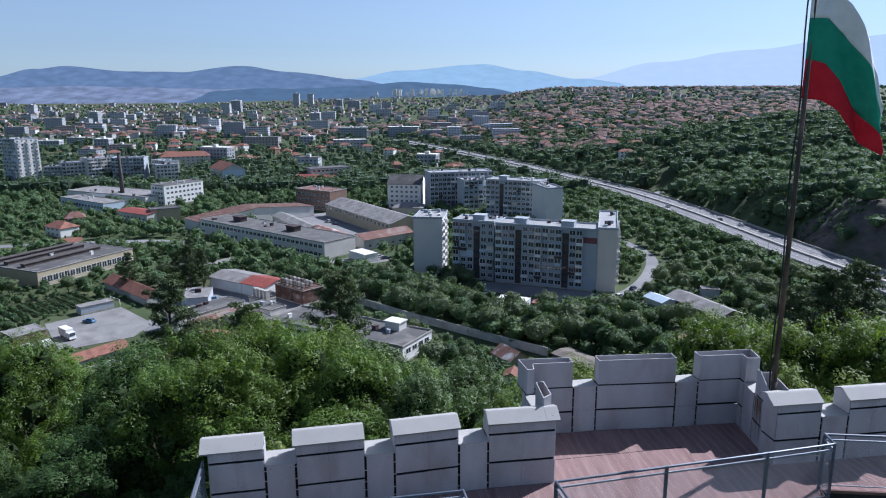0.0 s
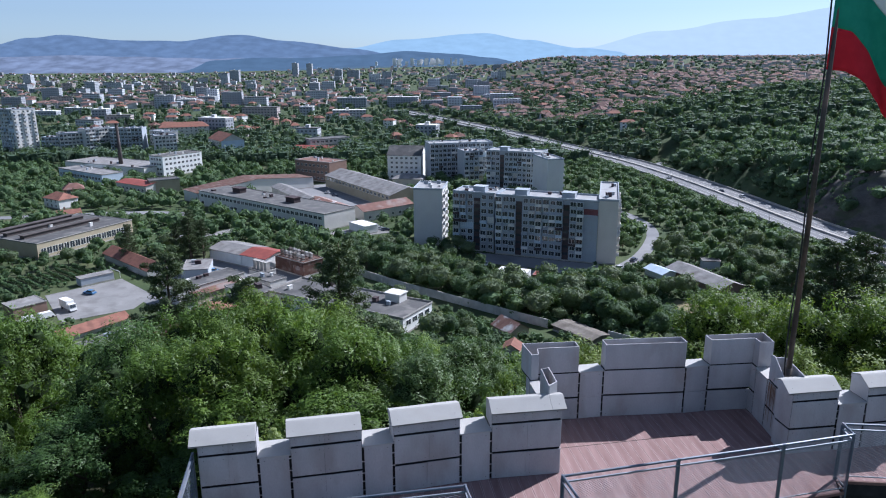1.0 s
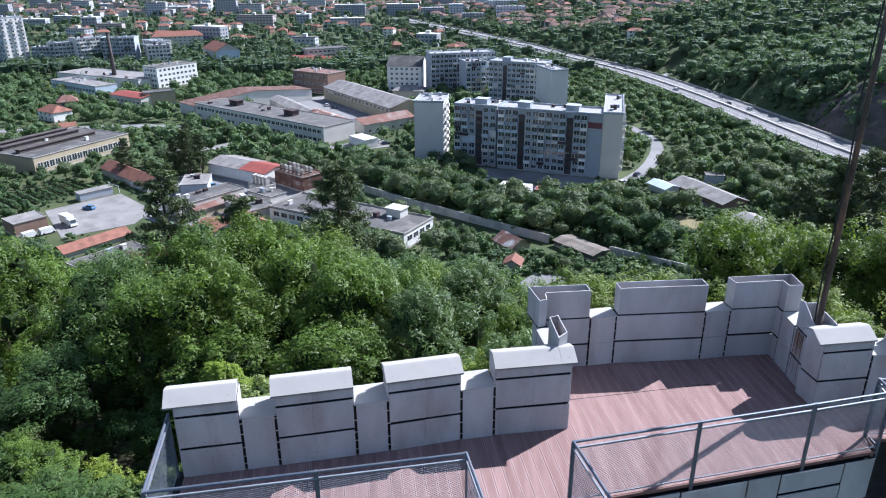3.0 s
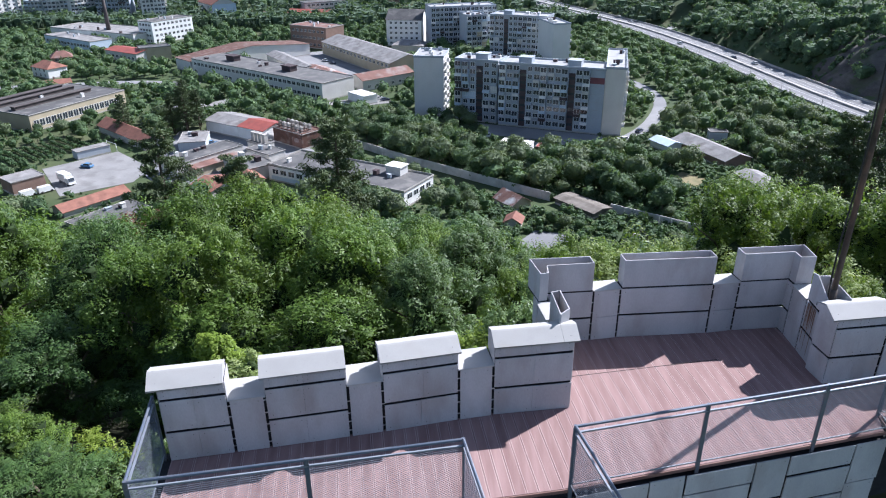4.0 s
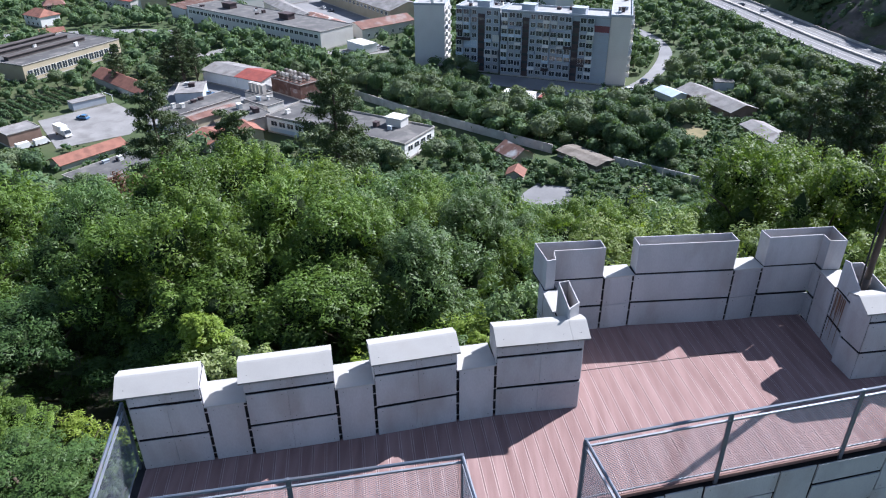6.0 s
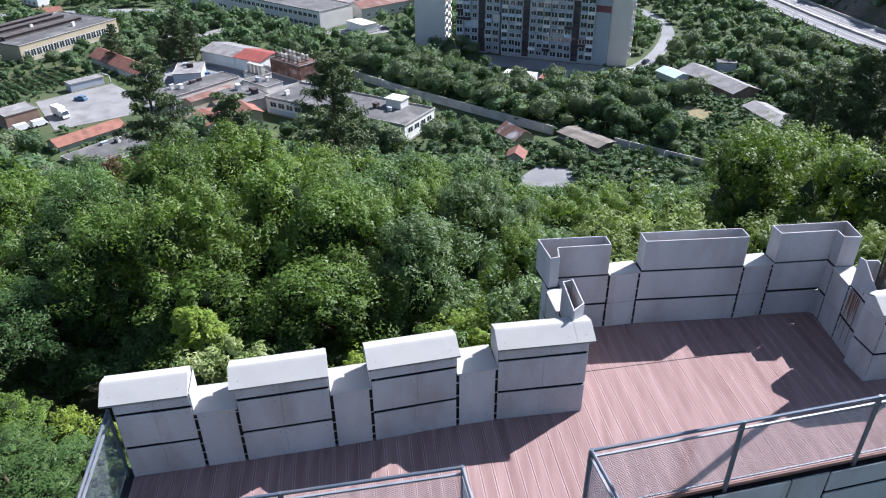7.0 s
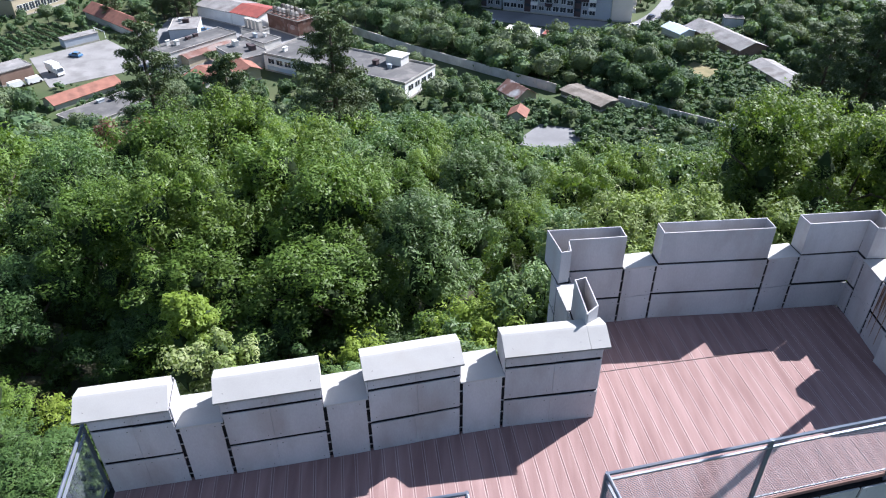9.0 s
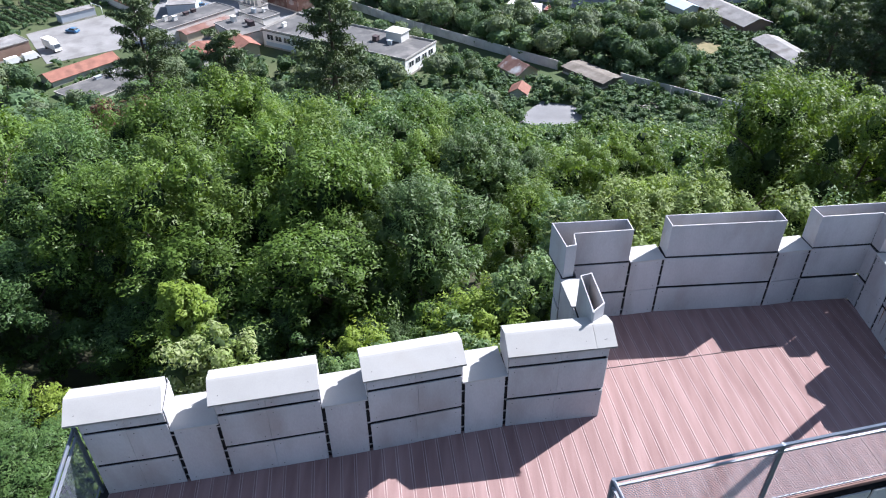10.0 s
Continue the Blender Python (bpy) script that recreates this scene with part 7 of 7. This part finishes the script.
# dark conifers and poplars in the valley
for x, y, h in ((-97, 252, 19), (-101, 248, 15), (-95, 245, 18), (-91.5, 249, 16), (-118, 246, 15)):
    pine_a.add(x, y, h / 17.0, rs.uniform(0, 360), G)


def far_trees(name, spots, mat, per, label, quad=0.5, grid=2, tall=0.95):
    """Many trees too far to pick apart: trunks and billowing crowns of small clumps of leaves."""
    rng = np.random.default_rng(len(spots))
    pool = [dome(rng, per, grid, int(rng.integers(7, 15)), rng.uniform(7, 13)) for _ in range(14)]
    a = np.array(spots, float)
    n = len(a)
    pick = rng.integers(0, len(pool), n)
    turn = rng.random(n) * 2 * math.pi
    w = a[:, 3] * rng.uniform(0.42, 0.62, n)
    hh = a[:, 3] * rng.uniform(0.48, 0.60, n) * tall
    size = np.stack([w * rng.uniform(0.85, 1.15, n), w, hh], 1)
    rot = np.zeros((n, 3, 3))
    rot[:, 0, 0], rot[:, 0, 1], rot[:, 1, 0], rot[:, 1, 1], rot[:, 2, 2] = np.cos(turn), -np.sin(turn), np.sin(turn), np.cos(turn), 1
    mid = a[:, :3] + np.stack([0 * w, 0 * w, hh * 0.85], 1)
    p = np.einsum("sij,snj->sni", rot, np.stack([q[0] for q in pool])[pick] * size[:, None]) + mid[:, None]
    nn = np.einsum("sij,snj->sni", rot, np.stack([q[1] for q in pool])[pick]).reshape(-1, 3)
    cv = np.einsum("sij,snj->sni", rot, np.stack([q[2] for q in pool])[pick] * size[:, None]) + mid[:, None]
    cf = pool[0][3][None] + (np.arange(n) * cv.shape[1])[:, None, None]
    big = np.repeat(quad * (a[:, 3] / a[:, 3].mean()) ** 0.5, per)[:, None]
    v, f = joined((cv.reshape(-1, 3), cf.reshape(-1, 4)), leaves_at(rng, p.reshape(-1, 3), nn + np.array([0, 0, 0.15]) + rng.normal(size=nn.shape) * 0.3, big, big * 0.62))
    t = thing(name, Matrix(), label, "woodland", kind="stuff")
    tagged(put("crowns", soup(name, v, f, mat), t), kind="stuff")
    tr = Geo()
    for x, y, z, h in spots:
        if h > 4 and y < 420:
            tr.tube((x, y, z - 0.5), (x, y, z + h * 0.5), 0.03 * h, 0.012 * h, 4)
    if tr.v:
        tagged(tr.ob("trunks", BARK, parent=t), kind="stuff")


valley = Family([lambda m, s=s: broadleaf("valley_tree", m, s, 8.6, 4.3, 9 + s % 4 * 3, 640, 0.58, 0.36, (ROUND_A, ROUND_B)[s % 2], "round leafy tree on the valley floor", group="valley trees", low=0.06, tri=False, twigs=3) for s in (51, 52, 53, 54, 55, 56)])
CROWD = []
# stretches of low scrub: x and y from, to
SCRUB = [(12, 50, 140, 168), (40, 82, 130, 172), (60, 82, 165, 200), (60, 74, 215, 235), (-152, -118, 196, 240), (-8, 8, 172, 190)]
WALL_LINE = [(-34.0, 231.5), (-11.4, 209.5), (-6.3, 205.5), (16.3, 186.5), (31.0, 174.6)]
rv = random.Random(8)
near_spots = []
tries = 0
while len(CROWD) < 2300 and tries < 40000:
    tries += 1
    y = 140 + 380 * rv.random() ** 1.25
    x = rv.uniform(-0.72 * y, min(0.70 * y, road_x(y) - 13.5))
    if not clear(x, y, 0.6):
        continue
    near_wall = y - along(WALL_LINE, x) if -34 < x < 31 else 99
    if -11 < near_wall < 1.5:
        continue
    if (x < -8 or y < 200 or x > 66) and not (clear(x * (1 + 9 / y), y + 9, 0.5) and clear(x * (1 + 5 / y), y + 5, 0.5)) and rv.random() < 0.9:
        continue
    scrub = any(p[0] - 4 < x < p[1] and p[2] < y < p[3] for p in SCRUB)
    gap = 2.8 if scrub else 3.7
    if any(abs(x - a) < gap and abs(y - b) < gap for a, b in CROWD):
        continue
    CROWD.append((x, y))
    h = rv.choice((2.0, 2.6, 3.2, 4.4)) * rv.uniform(0.85, 1.2) if scrub else 7.2 * rv.uniform(0.85, 1.2) if 0 < near_wall < 25 else rv.choice((3.4, 4.6, 5.6, 6.6, 8.2)) * rv.uniform(0.85, 1.2)
    if y < 262 and valley.k < 330:
        valley.add(x, y, h / 8.0, rv.uniform(0, 360))
    else:
        near_spots.append((x, y, G, h))
# a belt along the foot of the embankment, and trees before the white factory
y = 165.0
while y < 540:
    near_spots.append((road_x(y) - rv.uniform(13.8, 20), y, G, rv.uniform(4.6, 7.4)))
    y += 2.2
for k in range(13):
    u = k / 12
    valley.add(-36.5 + 21 * u + rv.uniform(-1, 1), 178.0 - 12.0 * u + rv.uniform(-3, 0), rv.uniform(0.95, 1.15), rv.uniform(0, 360))
for k in range(46):
    x = -26 + 90 * rv.random()
    y = (along(WALL_LINE, x) if x < 31 else 180.6 - 0.72 * (x - 31)) + rv.uniform(3, 34)
    if clear(x, y, 2.0):
        valley.add(x, y, rv.uniform(0.85, 1.2), rv.uniform(0, 360))
far_trees("slope_wood", slope_spots, WOODS, 260, "wood and scrub at the foot of the slope", 0.65, 2)
bushes = []
while len(bushes) < 7600:
    y = 128 + (110 if len(bushes) % 2 else 200) * rv.random() ** 1.3
    x = rv.uniform(0.0 if len(bushes) % 2 else -0.7, 0.6) * y
    if clear(x, y, -1.0) and x < road_x(y) - 12 and not (-34 < x < 31 and -9 < y - along(WALL_LINE, x) < 0.8):
        bushes.append((x, y, ground_z(x, y) - 0.25, rv.uniform(1.0, 3.0)))
rows = [(-152.9 + 0.64 * 3.1 * k + 0.77 * j, 221.9 + 0.77 * 3.1 * k - 0.64 * j, G - 0.1, rv.uniform(1.3, 2.0)) for k in range(9) for j in range(18)]
far_trees("vine_rows", rows, ROUND_A, 60, "rows of green vines in a garden plot", 0.45, 1)
far_trees("valley_scrub", bushes, WOODS, 20, "low scrub and brambles covering the valley floor", 0.5, 1)
far_trees("valley_woodland", near_spots, WOODS, 84, "trees between the factories and flats on the valley floor", 0.95, 2)

spots = []
while len(spots) < 2200:     # the wooded hill and rock cut beyond the carriageway
    y = 190 + 700 * rv.random() ** 1.2
    x = road_x(y) + 19 + (0.72 * y - road_x(y) + 30) * rv.random()
    d = x - road_x(y)
    if x > 0.8 * y or (y < 325 and 14 < d < 64 - 0.35 * abs(y - 250) and rv.random() < 0.90) or not clear(x, y, 1):
        continue
    spots.append((x, y, ground_z(x, y) - 0.3, rv.uniform(5, 12)))
while len(spots) < 3100:     # bushes on the slope that the cutting leaves green
    y = 296 + 190 * rv.random()
    x = road_x(y) + 15 + 60 * rv.random()
    spots.append((x, y, ground_z(x, y) - 0.3, rv.uniform(1.6, 4.2)))
far_trees("hill_woodland", spots, HILLWOOD_HAZED, 90, "dense green wood on the hill across the carriageway", 0.95, 2)
spots = []
while len(spots) < 11000:     # trees of the town and the far hill
    if len(spots) % 4 == 0:
        y = 620 + 800 * rv.random()
        x = rv.uniform(road_x(y) + 30, 0.56 * y)
    else:
        y = 500 + 3000 * rv.random() ** 2.1
        x = rv.uniform(-0.7, 0.64) * y
    if not clear(x, y, 0):
        continue
    spots.append((x, y, ground_z(x, y) - 0.3, rv.uniform(7, 15)))
far_trees("town_trees", spots, TOWNWOOD_HAZED, 18, "trees among the houses of the distant town", 1.9, 1)
for o, size in SIZES:
    o.scale = size
